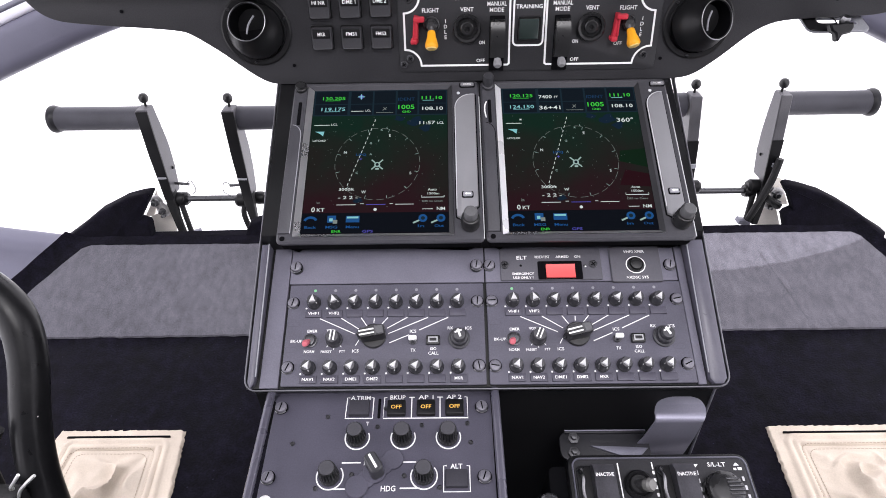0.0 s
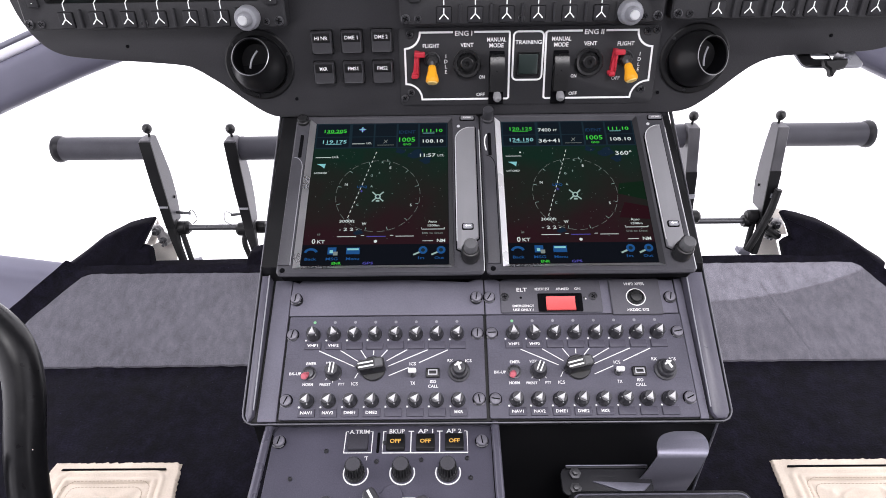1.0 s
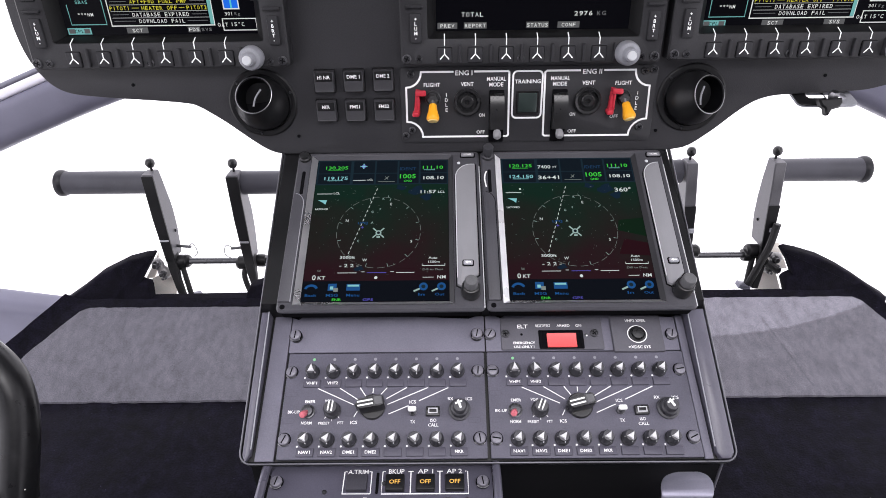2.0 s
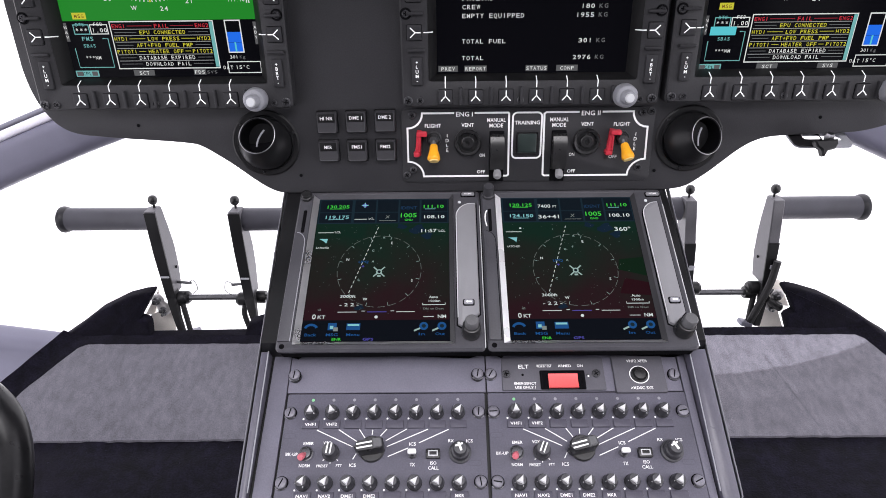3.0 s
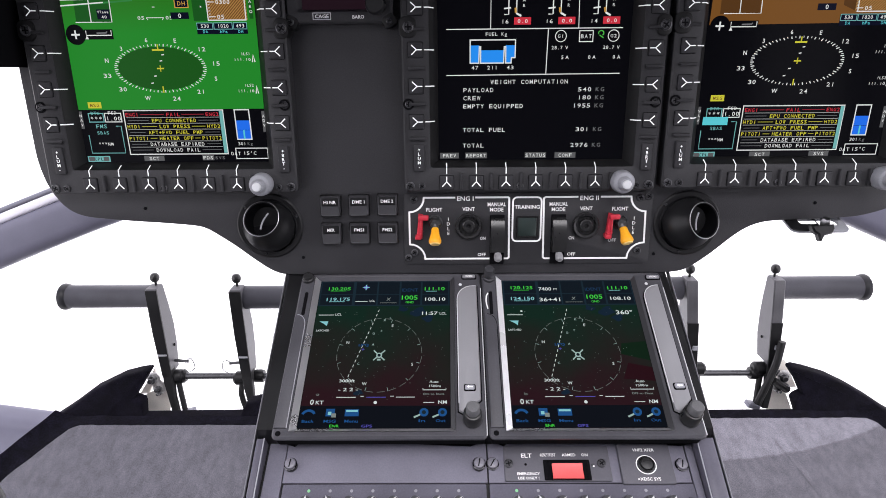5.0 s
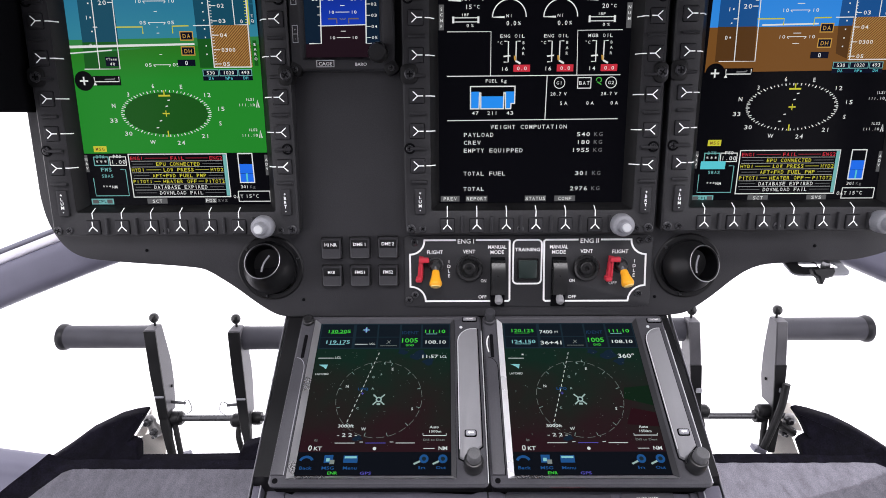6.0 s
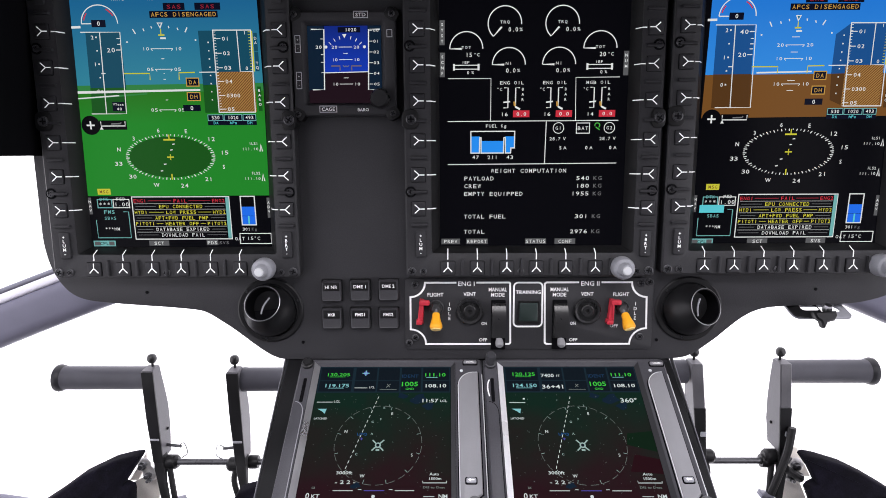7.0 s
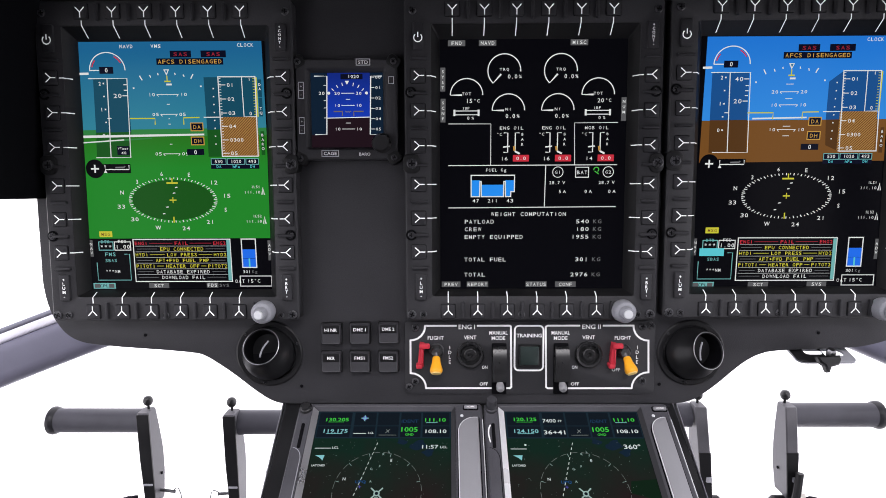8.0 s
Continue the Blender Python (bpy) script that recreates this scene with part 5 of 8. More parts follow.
# ---- engine control panel ----
u = thing("engine_control_panel", FACE_M, "black engine control panel with white outlined switch fields", "control panel")
bm = bmesh.new()
slab(bm, ring_rect(-0.0375, -0.0965, 0.1755, -0.0330, 0.004, 4), 0.0, 0.0012, 0.0005)
part("plate", bm, BEZEL, u)


def notch(cx, cy, r, a0, a1):
    return [(cx + r * math.cos(radians(a0 + (a1 - a0) * i / 6)), cy + r * math.sin(radians(a0 + (a1 - a0) * i / 6))) for i in range(7)]


p = Print(0.0014)
p.line([(52.0, -36.8), (52.9, -37.6), (53.6, -90.2), (52.4, -91.2), *notch(-32.6, -91.2, 13.2, 0, 90), *notch(-32.5, -36.8, 12.6, 270, 360)], 1.6, WHITE, 0, True)
p.line([(84.0, -36.8), *notch(169.6, -36.8, 13.0, 180, 270), *notch(170.4, -91.3, 14.0, 90, 180), (84.8, -91.3), (83.4, -90.2), (82.4, -38.0)], 1.6, WHITE, 0, True)
p.line(ring_rect(56.2, -75.6, 80.6, -36.9, 3.6, 4), 1.5, WHITE, 0, True)
for x0, x1 in ((7.0, 24.0), (111.6, 130.6)):
    p.rect(x0, -38.2, x1, -35.4, BEZEL, 0.0001)
p.text("ENG I", 15.5, -37.6, 4.0, WHITE, width=14.0, lift=0.0003).text("ENG II", 121.1, -37.6, 4.0, WHITE, width=15.6, lift=0.0003)
for x in (-11.0, 147.8):
    p.text("FLIGHT", x, -47.2, 3.3, WHITE, width=13.6)
for x in (18.3, 118.9):
    p.text("VENT", x, -46.8, 3.3, WHITE, width=10.6)
for x in (42.4, 95.2):
    p.text("MANUAL", x, -42.8, 3.4, WHITE, width=15.6).text("MODE", x, -47.4, 3.4, WHITE, width=11.6)
p.text("TRAINING", 68.4, -45.2, 3.2, WHITE, width=21.4)
for x, y, t in ((30.8, -72.8, "ON"), (30.0, -87.4, "OFF"), (107.4, -72.8, "ON"), (108.0, -87.4, "OFF"), (142.6, -75.0, "OFF")):
    p.text(t, x, y, 2.9, LEGEND_DIM if x > 140 else WHITE, width=2.35 * len(t))
for x in (1.0, 160.4):
    p.down("IDLE", x, -55.6, 3.0, 4.2, WHITE)
p.put("lettering", u, "white printed lettering and outlines")
for x, y in ((-28.4, -38.4), (-28.6, -85.4), (164.4, -37.6), (165.2, -84.6), (171.5, -36.5), (-34.0, -90.0)):
    fixing_screw(u, x * 0.001, y * 0.001, 0.0012, 0.0030)


BUSH = mat("dull_steel", (0.11, 0.11, 0.115), 0.4, metal=0.8, grain=0.2, stain=0.2)


def engine_switch(gx, gy, lx, ly, lean):
    """Red guard beside a yellow-tipped lever."""
    bm = bmesh.new()
    slab(bm, [(-0.0040, -0.0112), (0.0012, -0.0104), (0.0020, 0.0100), (-0.0018, 0.0106)], 0.001, 0.0070, 0.0012)
    box(bm, -0.0050, -0.0112, 0.001, 0.0006, -0.0072, 0.0090, 0.0012, 0.0012)
    box(bm, -0.0022, 0.0060, 0.0060, 0.0068, 0.0104, 0.0096, 0.0012, 0.0012)
    box(bm, -0.0006, -0.0070, 0.0065, 0.0010, 0.0070, 0.0082, 0.0006, 0.0006)
    part("switch_guard", bm, RED, u, "glossy red switch guard", pose(gx, gy, 0))
    bm = bmesh.new()
    lathe(bm, [(0.0066, 0.001), (0.0066, 0.002), (0.0058, 0.0028), (0.0050, 0.0022)], seg=24)
    lathe(bm, [(0.0050, 0.002), (0.0050, 0.006), (0.0040, 0.008), (0.003, 0.008)], seg=6)
    part("switch_bush", bm, BUSH, u, "dull steel switch bush", pose(lx, ly, 0))
    bm = bmesh.new()
    m = pose(0, 0, 0.006, 58, 0, lean)
    lathe(bm, [(0.0020, 0.0), (0.0022, 0.0045)], seg=14, m=m)
    part("lever_shaft", bm, BUSH, u, "bare steel lever shaft", pose(lx, ly, 0))
    bm = bmesh.new()
    lathe(bm, [(0.0024, 0.0038), (0.0032, 0.0048), (0.0036, 0.0085), (0.0045, 0.0120), (0.0053, 0.0148), (0.0053, 0.0166), (0.0046, 0.0178), (0.002, 0.0181)], seg=20, m=m)
    lever = part("lever", bm, YELLOW, u, "yellow lever", pose(lx, ly, 0))
    bm = bmesh.new()
    lathe(bm, [(0.0044, 0.0177), (0.0040, 0.0186), (0.0024, 0.0189), (0.0012, 0.0186)], seg=18, m=m)
    part("worn_tip", bm, YELLOW_TIP, lever, "pale worn lever tip")


engine_switch(-0.0226, -0.0612, -0.0104, -0.0585, 0)
engine_switch(0.1398, -0.0612, 0.1486, -0.0590, 14)
for x in (0.0184, 0.1189):
    bm = bmesh.new()
    lathe(bm, [(0.0112, 0.001), (0.0114, 0.0045), (0.0106, 0.0054), (0.0088, 0.0050), (0.0078, 0.0020), (0.0056, 0.0020), (0.0054, 0.0050), (0.0046, 0.0056), (0.0020, 0.0056), (0.0016, 0.0035), (0.0005, 0.0035)], seg=32)
    part("vent_button", bm, KNOB, u, "round black dished push button", pose(x, -0.0612, 0))
for x in (0.0430, 0.0956):
    bm = bmesh.new()
    slab(bm, ring_rect(-0.0062, -0.0335, 0.0062, 0.0105, 0.0008, 2), 0.001, 0.0026, 0.0004)
    part("switch_recess", bm, VOID, u, m=pose(x, -0.0625, 0))
    bm = bmesh.new()
    prof = [(-0.0225, 0.0035), (-0.0210, 0.0095), (-0.0120, 0.0128), (0.0010, 0.0120), (0.0070, 0.0085), (0.0082, 0.0035)]
    loft(bm, [[(w, y, z) for y, z in prof] for w in (-0.0058, -0.0052, 0.0052, 0.0058)])
    part("switch_cover", bm, KNOB, u, "ribbed black flip cover", pose(x, -0.0625, 0))
    bm = bmesh.new()
    lathe(bm, [(0.0018, 0.0), (0.0022, 0.006), (0.0034, 0.011), (0.0034, 0.014), (0.0022, 0.0155), (0.0005, 0.0155)], seg=16, m=pose(0, 0, 0.001, 35, 0, 0))
    part("toggle", bm, KNOB_TOGGLE, u, "grey toggle lever", pose(x + 0.0004, -0.0805, 0))
bm = bmesh.new()
border(bm, ring_rect(0.0595, -0.0722, 0.0782, -0.0530, 0.001, 2), ring_rect(0.0608, -0.0709, 0.0769, -0.0543, 0.0006, 2), 0.001, 0.0032, 0.0005)
part("button_frame", bm, BLACK, u)
bm = bmesh.new()
box(bm, 0.0610, -0.0707, 0.001, 0.0767, -0.0545, 0.0028, 0.0004, 0.0003)
part("training_button", bm, mat("dark_green_glass", (0.022, 0.032, 0.030), 0.2, stain=0.2, spec=0.6), u, "dark green glass push button")


# ---- ball vents ----
def ball_vent(x, y, tx, ty):
    u = thing("air_vent", at(FACE_M, x, y), "round black swivelling ball air vent", "air vent", "ball vents in the panel")
    part("flange", lathe(bmesh.new(), [(0.0285, 0.0), (0.0285, 0.0008), (0.0272, 0.0016), (0.0240, 0.0014), (0.0232, 0.0030), (0.0222, 0.0014)], seg=48), BLACK, u)
    d = Vector((tx, ty, 1)).normalized()
    m = d.to_track_quat("Z", "Y").to_matrix().to_4x4()
    prof = [(0.0226 * math.cos(a), 0.0226 * math.sin(a)) for a in (radians(-10 + 9.0 * i) for i in range(6))]
    ball = prof + [(0.0156, 0.0182), (0.0154, 0.0206), (0.0150, 0.0211), (0.0145, 0.0210), (0.0141, 0.0200)]

    def turned(profile, first, last):
        return loft(bmesh.new(), [[tuple(m @ Vector((px, py, z))) for px, py in ring_circle(0, 0, r, 48)] for r, z in profile], first, last)

    ball_part = part("ball", turned(ball, True, False), BLACK, u, "", None, 30)
    # inside painted black so that the mouth stays in shadow
    part("mouth", turned([(0.0142, 0.0203), (0.0138, 0.0020), (0.001, 0.0015)], False, True), VOID, ball_part, "mouth painted black for its inner shade")
    bm = bmesh.new()
    up = (Vector((0, 1, 0)) - d * d.y).normalized()
    side = up.cross(d)
    tube(bm, [tuple(d * 0.0130 + side * (0.0026 * q - 0.0016 * math.cos(1.5 * q)) + up * 0.0072 * q) for q in (-1, -0.7, -0.4, -0.1, 0.2, 0.5, 0.8, 1)], 0.0008, 8)
    part("flap", bm, KNOB_PALE, u, "grey inner flap seen on edge")
    part("opening_rim", turned([(0.0155, 0.0208), (0.0154, 0.0212), (0.0150, 0.02135), (0.0147, 0.0210)], False, False), STEEL, u, "thin bright rim")
    for i in range(3):
        w = radians(20 + 120 * i)
        fixing_screw(u, 0.0258 * math.cos(w), 0.0258 * math.sin(w), 0.0010, 0.0012)


ball_vent(-0.1535, -0.0608, -0.09, 0.58)
ball_vent(0.2060, -0.0604, 0.40, 0.35)

# ---- slotted latch under the panel ----
u = thing("panel_latch", at(FACE_M, 0.3165, -0.0655, 0.004), "slotted metal latch plate under the instrument panel", "latch")
bm = bmesh.new()
border(bm, ring_rect(-0.024, -0.006, 0.026, 0.020, 0.006, 4), ring_rect(-0.014, 0.003, 0.020, 0.012, 0.004, 4), 0.0, 0.002, 0.0004)
part("plate", bm, KNOB_PALE, u, "pale grey slotted plate", pose(0, 0, 0, -70, 0, 0))
bm = bmesh.new()
wing = [(-0.0110, 0.0020), (0.0080, 0.0030), (0.0086, -0.0010), (0.0060, -0.0050), (0.0000, -0.0064), (-0.0026, -0.0110), (-0.0046, -0.0100), (-0.0056, -0.0054), (-0.0090, -0.0030)]
loft(bm, [(inset(wing[::-1], 0.0012), -0.003), (wing[::-1], -0.0015), (wing[::-1], 0.0030), (inset(wing[::-1], 0.0012), 0.0045)])
part("wing", bm, BLACK, u, "black worn wing handle", pose(-0.004, 0.0040, 0.0130, -20, 0, 0))
part("bolt", lathe(bmesh.new(), [(0.0040, 0.0), (0.0040, 0.004), (0.0030, 0.006), (0.001, 0.006)], seg=6), STEEL, u, "steel bolt head", pose(0.000, 0.0060, 0.0085, -70, 0, 0))
bm = bmesh.new()
border(bm, ring_rect(-0.0245, -0.0065, 0.002, 0.0205, 0.006, 4), ring_rect(-0.0135, 0.0035, 0.0015, 0.0115, 0.003, 4), 0.0021, 0.0030, 0.0003)
part("pad", bm, BLACK, u, "black pad on the plate", pose(0, 0, 0, -70, 0, 0))


# ---- touch navigators ----
NAV_BACK = lit("navigator_terrain", (0.0040, 0.0182, 0.0108), 1.0, (0.0200, 0.0054, 0.0080), 1, 0.005, 0.085, 0.10)
NAV_BAR = lit("navigator_bar", (0.008, 0.020, 0.030), 1.0)
NAV_FOOT = lit("navigator_foot", (0.0040, 0.0080, 0.0125), 1.0)
NAV_DEEP = lit("navigator_deep", (0.0020, 0.0034, 0.0060), 1.0)
NAV_LAKE = lit("navigator_lake", (0.0050, 0.0150, 0.0300), 1.0)
NAV_WHITE = lit("navigator_white", (0.62, 0.68, 0.68), 1.0)
NAV_FAINT = lit("navigator_faint", (0.20, 0.23, 0.22), 1.0)
NAV_CYAN = lit("navigator_cyan", (0.22, 0.52, 0.56), 1.0)
NAV_GREEN = lit("navigator_green", (0.05, 0.55, 0.05), 1.0)
NAV_HELI = lit("navigator_symbol", (0.30, 0.42, 0.40), 1.0)
NAV_IDENT = lit("navigator_dim_blue", (0.010, 0.035, 0.085), 1.0)
NAV_BLUE = lit("navigator_blue", (0.012, 0.075, 0.23), 1.0)
NAV_VIOLET = lit("navigator_violet", (0.09, 0.08, 0.42), 1.0)
NAV_RED = lit("navigator_red_ground", (0.018, 0.003, 0.005), 1.0)
NAV_DARK_GREEN = lit("navigator_green_ground", (0.003, 0.014, 0.005), 1.0)


def navigator(x, second, label):
    """A portrait touch navigator: body, grips, bevelled screen surround, glass, two knobs, keys and card slot."""
    u = thing("touch_navigator", at(FACE_G, x, 0.006), label, "navigator", "navigators on the console")
    bm = bmesh.new()
    outer, rim = ring_rect(0.0, -0.0765, 0.1570, 0.0765, 0.004, 4), ring_rect(0.0122, -0.0712, 0.1340, 0.0722, 0.0030, 4)
    loft(bm, [(inset(outer, 0.0012), -0.0016), (outer, -0.0010), (outer, 0.0010), (inset(outer, 0.0016), 0.0026), (inset(rim, -0.0006), 0.0026), (rim, 0.0022), (inset(rim, 0.0002), -0.003)], False, False)
    part("body", bm, GTN_BODY, u)
    # sides below the frame are painted black to give the recess its shadow
    bm = bmesh.new()
    loft(bm, [(inset(outer, 0.012), -0.024), (inset(outer, 0.0020), -0.012), (inset(outer, 0.0012), -0.0012)], True, False)
    part("shell_shade", bm, VOID, u, "shell behind the frame, painted black for the recess's shade")
    # surround of the glass: four mitred bevels, lit and shaded sides painted in
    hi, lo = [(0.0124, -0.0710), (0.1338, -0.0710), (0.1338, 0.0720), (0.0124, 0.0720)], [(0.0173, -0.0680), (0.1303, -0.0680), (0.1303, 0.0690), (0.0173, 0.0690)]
    for i, (material, words) in enumerate(((GTN_EDGE, "bevelled edge painted bright as if lit"), (GTN_SHADED, "bevelled edge painted dark as if shaded"), (GTN_BODY, ""), (GTN_LIT if second else GTN_EDGE, "bevelled edge painted bright as if lit"))):
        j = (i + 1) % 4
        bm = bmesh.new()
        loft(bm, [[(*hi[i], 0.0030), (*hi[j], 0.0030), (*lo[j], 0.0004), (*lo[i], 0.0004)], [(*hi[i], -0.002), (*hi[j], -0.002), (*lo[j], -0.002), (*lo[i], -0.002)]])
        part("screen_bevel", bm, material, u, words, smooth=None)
    # raised light strip beside the glass, rounded at its upper inner corner
    g0, g1 = (0.1372, 0.1516) if second else (0.1364, 0.1532)
    arc = [(g0 + 0.0130 - 0.0130 * math.cos(radians(90 * i / 8)), 0.0462 + 0.0138 * math.sin(radians(90 * i / 8))) for i in range(9)]
    ring = [(g1, -0.0470), (g1, 0.0600), *reversed(arc), (g0, -0.0560), (g0 + 0.0034, -0.0580)]
    bm = bmesh.new()
    slab(bm, inset(ring, -0.0010), 0.0020, 0.0030, 0.0003)
    part("grip_gap", bm, VOID, u, "black gap round the grip")
    bm = bmesh.new()
    slab(bm, ring, 0.0020, 0.0056, 0.0016)
    part("grip", bm, GTN_GRIP, u, "light grey moulded grip strip", smooth=25)
    # lit bevel of the grip's edge, put in as a thin pale tube
    bm = bmesh.new()
    tube(bm, [(px, py, 0.0046) for px, py in [(g0 + 0.0002, -0.050), *arc, (g1 - 0.0006, 0.0600)]], 0.0004, 6)
    part("grip_edge", bm, KNOB_CAP, u, "pale line put on the grip's edge as its highlight")
    # highlight along the frame's outer edge, made as a pale tube
    bm = bmesh.new()
    tube(bm, [(0.1566, -0.0740, 0.0012), (0.1566, 0.0, 0.0012), (0.1566, 0.0600, 0.0012)], 0.0005, 8)
    part("edge_line", bm, KNOB_CAP, u, "pale line put on the frame's edge as a highlight")
    arc = [(0.0030 + 0.0076 * math.sin(radians(90 * i / 8)), 0.0310 - 0.0110 * (1 - math.cos(radians(90 * i / 8)))) for i in range(9)]
    bm = bmesh.new()
    slab(bm, [(0.0012, 0.0310), (0.0012, -0.0690), (0.0106, -0.0690), *reversed(arc)], 0.0020, 0.0046, 0.0010)
    part("grip", bm, GTN_BODY, u, "dark moulded grip strip")
    bm = bmesh.new()
    tube(bm, [(px, py, 0.0040) for px, py in [*arc, (0.0106, -0.0690)]], 0.0004, 6)
    if second:
        part("grip_edge", bm, VOID, u, "thin black gap of the grip")
        # white crescent left of the slot, added as a bent tube
        bm = bmesh.new()
        tube(bm, smooth_path([(0.0047, 0.0535, 0.0028), (0.0033, 0.0500, 0.0030), (0.0029, 0.0440, 0.0030), (0.0040, 0.0370, 0.0028)], 4), 0.0006, 6)
        part("slot_crescent", bm, WHITE, u, "thin white crescent beside the card slot")
    else:
        part("grip_edge", bm, KNOB_PALE, u, "pale line put on the grip's edge as its highlight")
    bm = bmesh.new()
    slab(bm, ring_rect(0.0056, 0.0318, 0.0084, 0.0552, 0.0010, 3), 0.0020, 0.0034, 0.0004)
    part("card_slot", bm, VOID, u, "black card slot")
    bm = bmesh.new()
    tall = 0.0120 if second else 0.0042
    lathe(bm, [(0.0052, 0.0), (0.0052, 0.0030), (0.0044, 0.0036), (0.0044, tall), (0.0038, tall + 0.0014), (0.001, tall + 0.0016)], seg=20)
    part("volume_knob", bm, KNOB_DARK if second else KNOB, u, "small dark turning knob", pose(0.0064, 0.0700, 0.0024, 0, 0, 0))
    k = part("tuning_knob", lathe(bmesh.new(), [(0.0070, 0.0), (0.0073, 0.003), (0.0068, 0.0100), (0.0062, 0.0110), (0.0052, 0.0112), (0.0050, 0.0170), (0.0046, 0.0176)], seg=32), KNOB, u, "black concentric tuning knob", pose(0.1462, -0.0625, 0.004))
    part("inner_knob", lathe(bmesh.new(), [(0.0052, 0.0), (0.0051, 0.0060), (0.0042, 0.0074), (0.001, 0.0076)], seg=24), KNOB_GREY, k, "grey inner knob", m=pose(0, 0, 0.0126))
    for kx, ky, w, h in (((0.1492, 0.0696, 0.0056, 0.0017), (0.1447, -0.0374, 0.0036, 0.0020)) if second else ((0.1470, 0.0712, 0.0056, 0.0017), (0.1449, -0.0380, 0.0036, 0.0020))):
        bm = bmesh.new()
        box(bm, -w - 0.0009, -h - 0.0009, 0.0, w + 0.0009, h + 0.0009, 0.0007, 0.0012, 0.0002)
        z = 0.0054 if ky < 0 else 0.0026
        part("key_well", bm, VOID, u, "", pose(kx, ky, z))
        bm = bmesh.new()
        box(bm, -w, -h, 0.0, w, h, 0.0020, 0.0010, 0.0007)
        k = part("key", bm, KNOB_PALE if ky < 0 else GTN_GRIP, u, "small pale key", pose(kx, ky, z))
        if ky < 0:
            Print(0.0021).poly([(-2.4, 0), (-0.6, 1.2), (-0.6, 0.5), (2.2, 0.5), (2.2, -0.5), (-0.6, -0.5), (-0.6, -1.2)], WHITE).put("arrow_mark", k)
        else:
            Print(0.0021).text("HOME", 0, -0.2, 1.7, WHITE, width=6.4).put("lettering", k)
    part("light_sensor", lathe(bmesh.new(), [(0.0014, 0.0), (0.0013, 0.0004), (0.0005, 0.0006)], seg=14), KNOB_CAP, u, "tiny clear light sensor", pose(0.1424 if second else 0.1394, 0.0630, 0.0026))
    bm = bmesh.new()
    lathe(bm, [(0.0020, 0.0), (0.0020, 0.0004), (0.0006, 0.0004)], seg=12)
    part("screw", bm, VOID, u, "", pose(0.0050, -0.0728, 0.0027))
    bm = bmesh.new()
    loft(bm, [(ring_rect(0.0172, -0.0681, 0.1304, 0.0691, 0.0008, 2), -0.004), (ring_rect(0.0172, -0.0681, 0.1304, 0.0691, 0.0008, 2), 0.0004)])
    s = part("screen", bm, SCREEN_BLACK, u, "lit touch glass")
    p = Print(0.00055)
    p.rect(17.6, -67.6, 130.0, 68.6, NAV_BACK)
    if second:
        p.poly([(108, -6), (130, -12), (130, 6), (110, 4)], NAV_DARK_GREEN, 0.0001).poly([(112, -14), (130, -18), (130, -30), (106, -28)], NAV_RED, 0.0001)
    for bx, by, br in ((104, 36, 6.5), (90, 39, 4.0), (112, 29, 4.5), (60, -39, 3.5)):
        p.poly([(bx + br * (1 + 0.35 * math.sin(3 * w + bx)) * math.cos(w), by + 0.7 * br * (1 + 0.3 * math.cos(2 * w + by)) * math.sin(w)) for w in (radians(30 * i) for i in range(12))], NAV_LAKE, 0.00012)
    p.put("terrain_map", s)
    Print(0.00065).rect(17.6, 42.2, 130.0, 68.6, NAV_BAR).put("upper_bar", s)
    Print(0.00065).rect(17.6, -67.6, 130.0, -50.0, NAV_DEEP).put("lower_bar", s)
    for x0, x1, y0, y1 in ((19.0, 46.5, 54.6, 67.6), (19.0, 46.5, 43.2, 53.8), (49.0, 67.2, 54.6, 67.6), (49.0, 67.2, 43.2, 53.8), (68.6, 86.6, 54.6, 67.6), (68.6, 86.6, 43.2, 53.8), (88.2, 105.0, 43.2, 67.6), (106.6, 129.0, 54.6, 67.6), (106.6, 129.0, 43.2, 53.8)):
        Print(0.00075).rect(x0, y0, x1, y1, NAV_FOOT).put("touch_field", s)
    p = Print(0.0009)
    cx, cy, r = 73.6, -5.0, 33.9
    for i in range(24):
        p.arc(cx, cy, r, r, i * 15 + 1, i * 15 + 11, 0.28, NAV_FAINT, n=5)
    for i in range(12):
        w = radians(30 * i + 15)
        p.line([(cx + r * math.cos(w), cy + r * math.sin(w)), (cx + (r - 3) * math.cos(w), cy + (r - 3) * math.sin(w))], 0.35, NAV_HELI)
    for t, a in (("N", 158), ("E", 71), ("S", -20), ("W", -110)):
        w = radians(a)
        p.text(t, cx + (r - 5.6) * math.cos(w), cy + (r - 5.6) * math.sin(w), 2.5, NAV_WHITE)
    for i in range(15):
        a, b = i / 15, (i + 0.55) / 15
        p.line([(70.6 - 20.6 * a, 38.0 - 66.0 * a), (70.6 - 20.6 * b, 38.0 - 66.0 * b)], 0.5, NAV_WHITE)
    for x0, y0, t in ((80.6, 29.6, "L"), (76.2, 27.4, "K"), (67.6, 14.2, "G"), (74.0, 16.6, "F"), (68.0, 3.6, "A"), (57.6, -14.0, "C")):
        p.text(t, x0, y0, 2.0, NAV_HELI)
    p.text("LIPQ", 60.4, 3.2, 2.3, NAV_BLUE, width=8).text("+", 60.2, -1.0, 3.4, NAV_VIOLET)
    p.put("compass_ring", s)
    p = Print(0.0011)
    for a in (45, 135, 225, 315):
        w = radians(a)
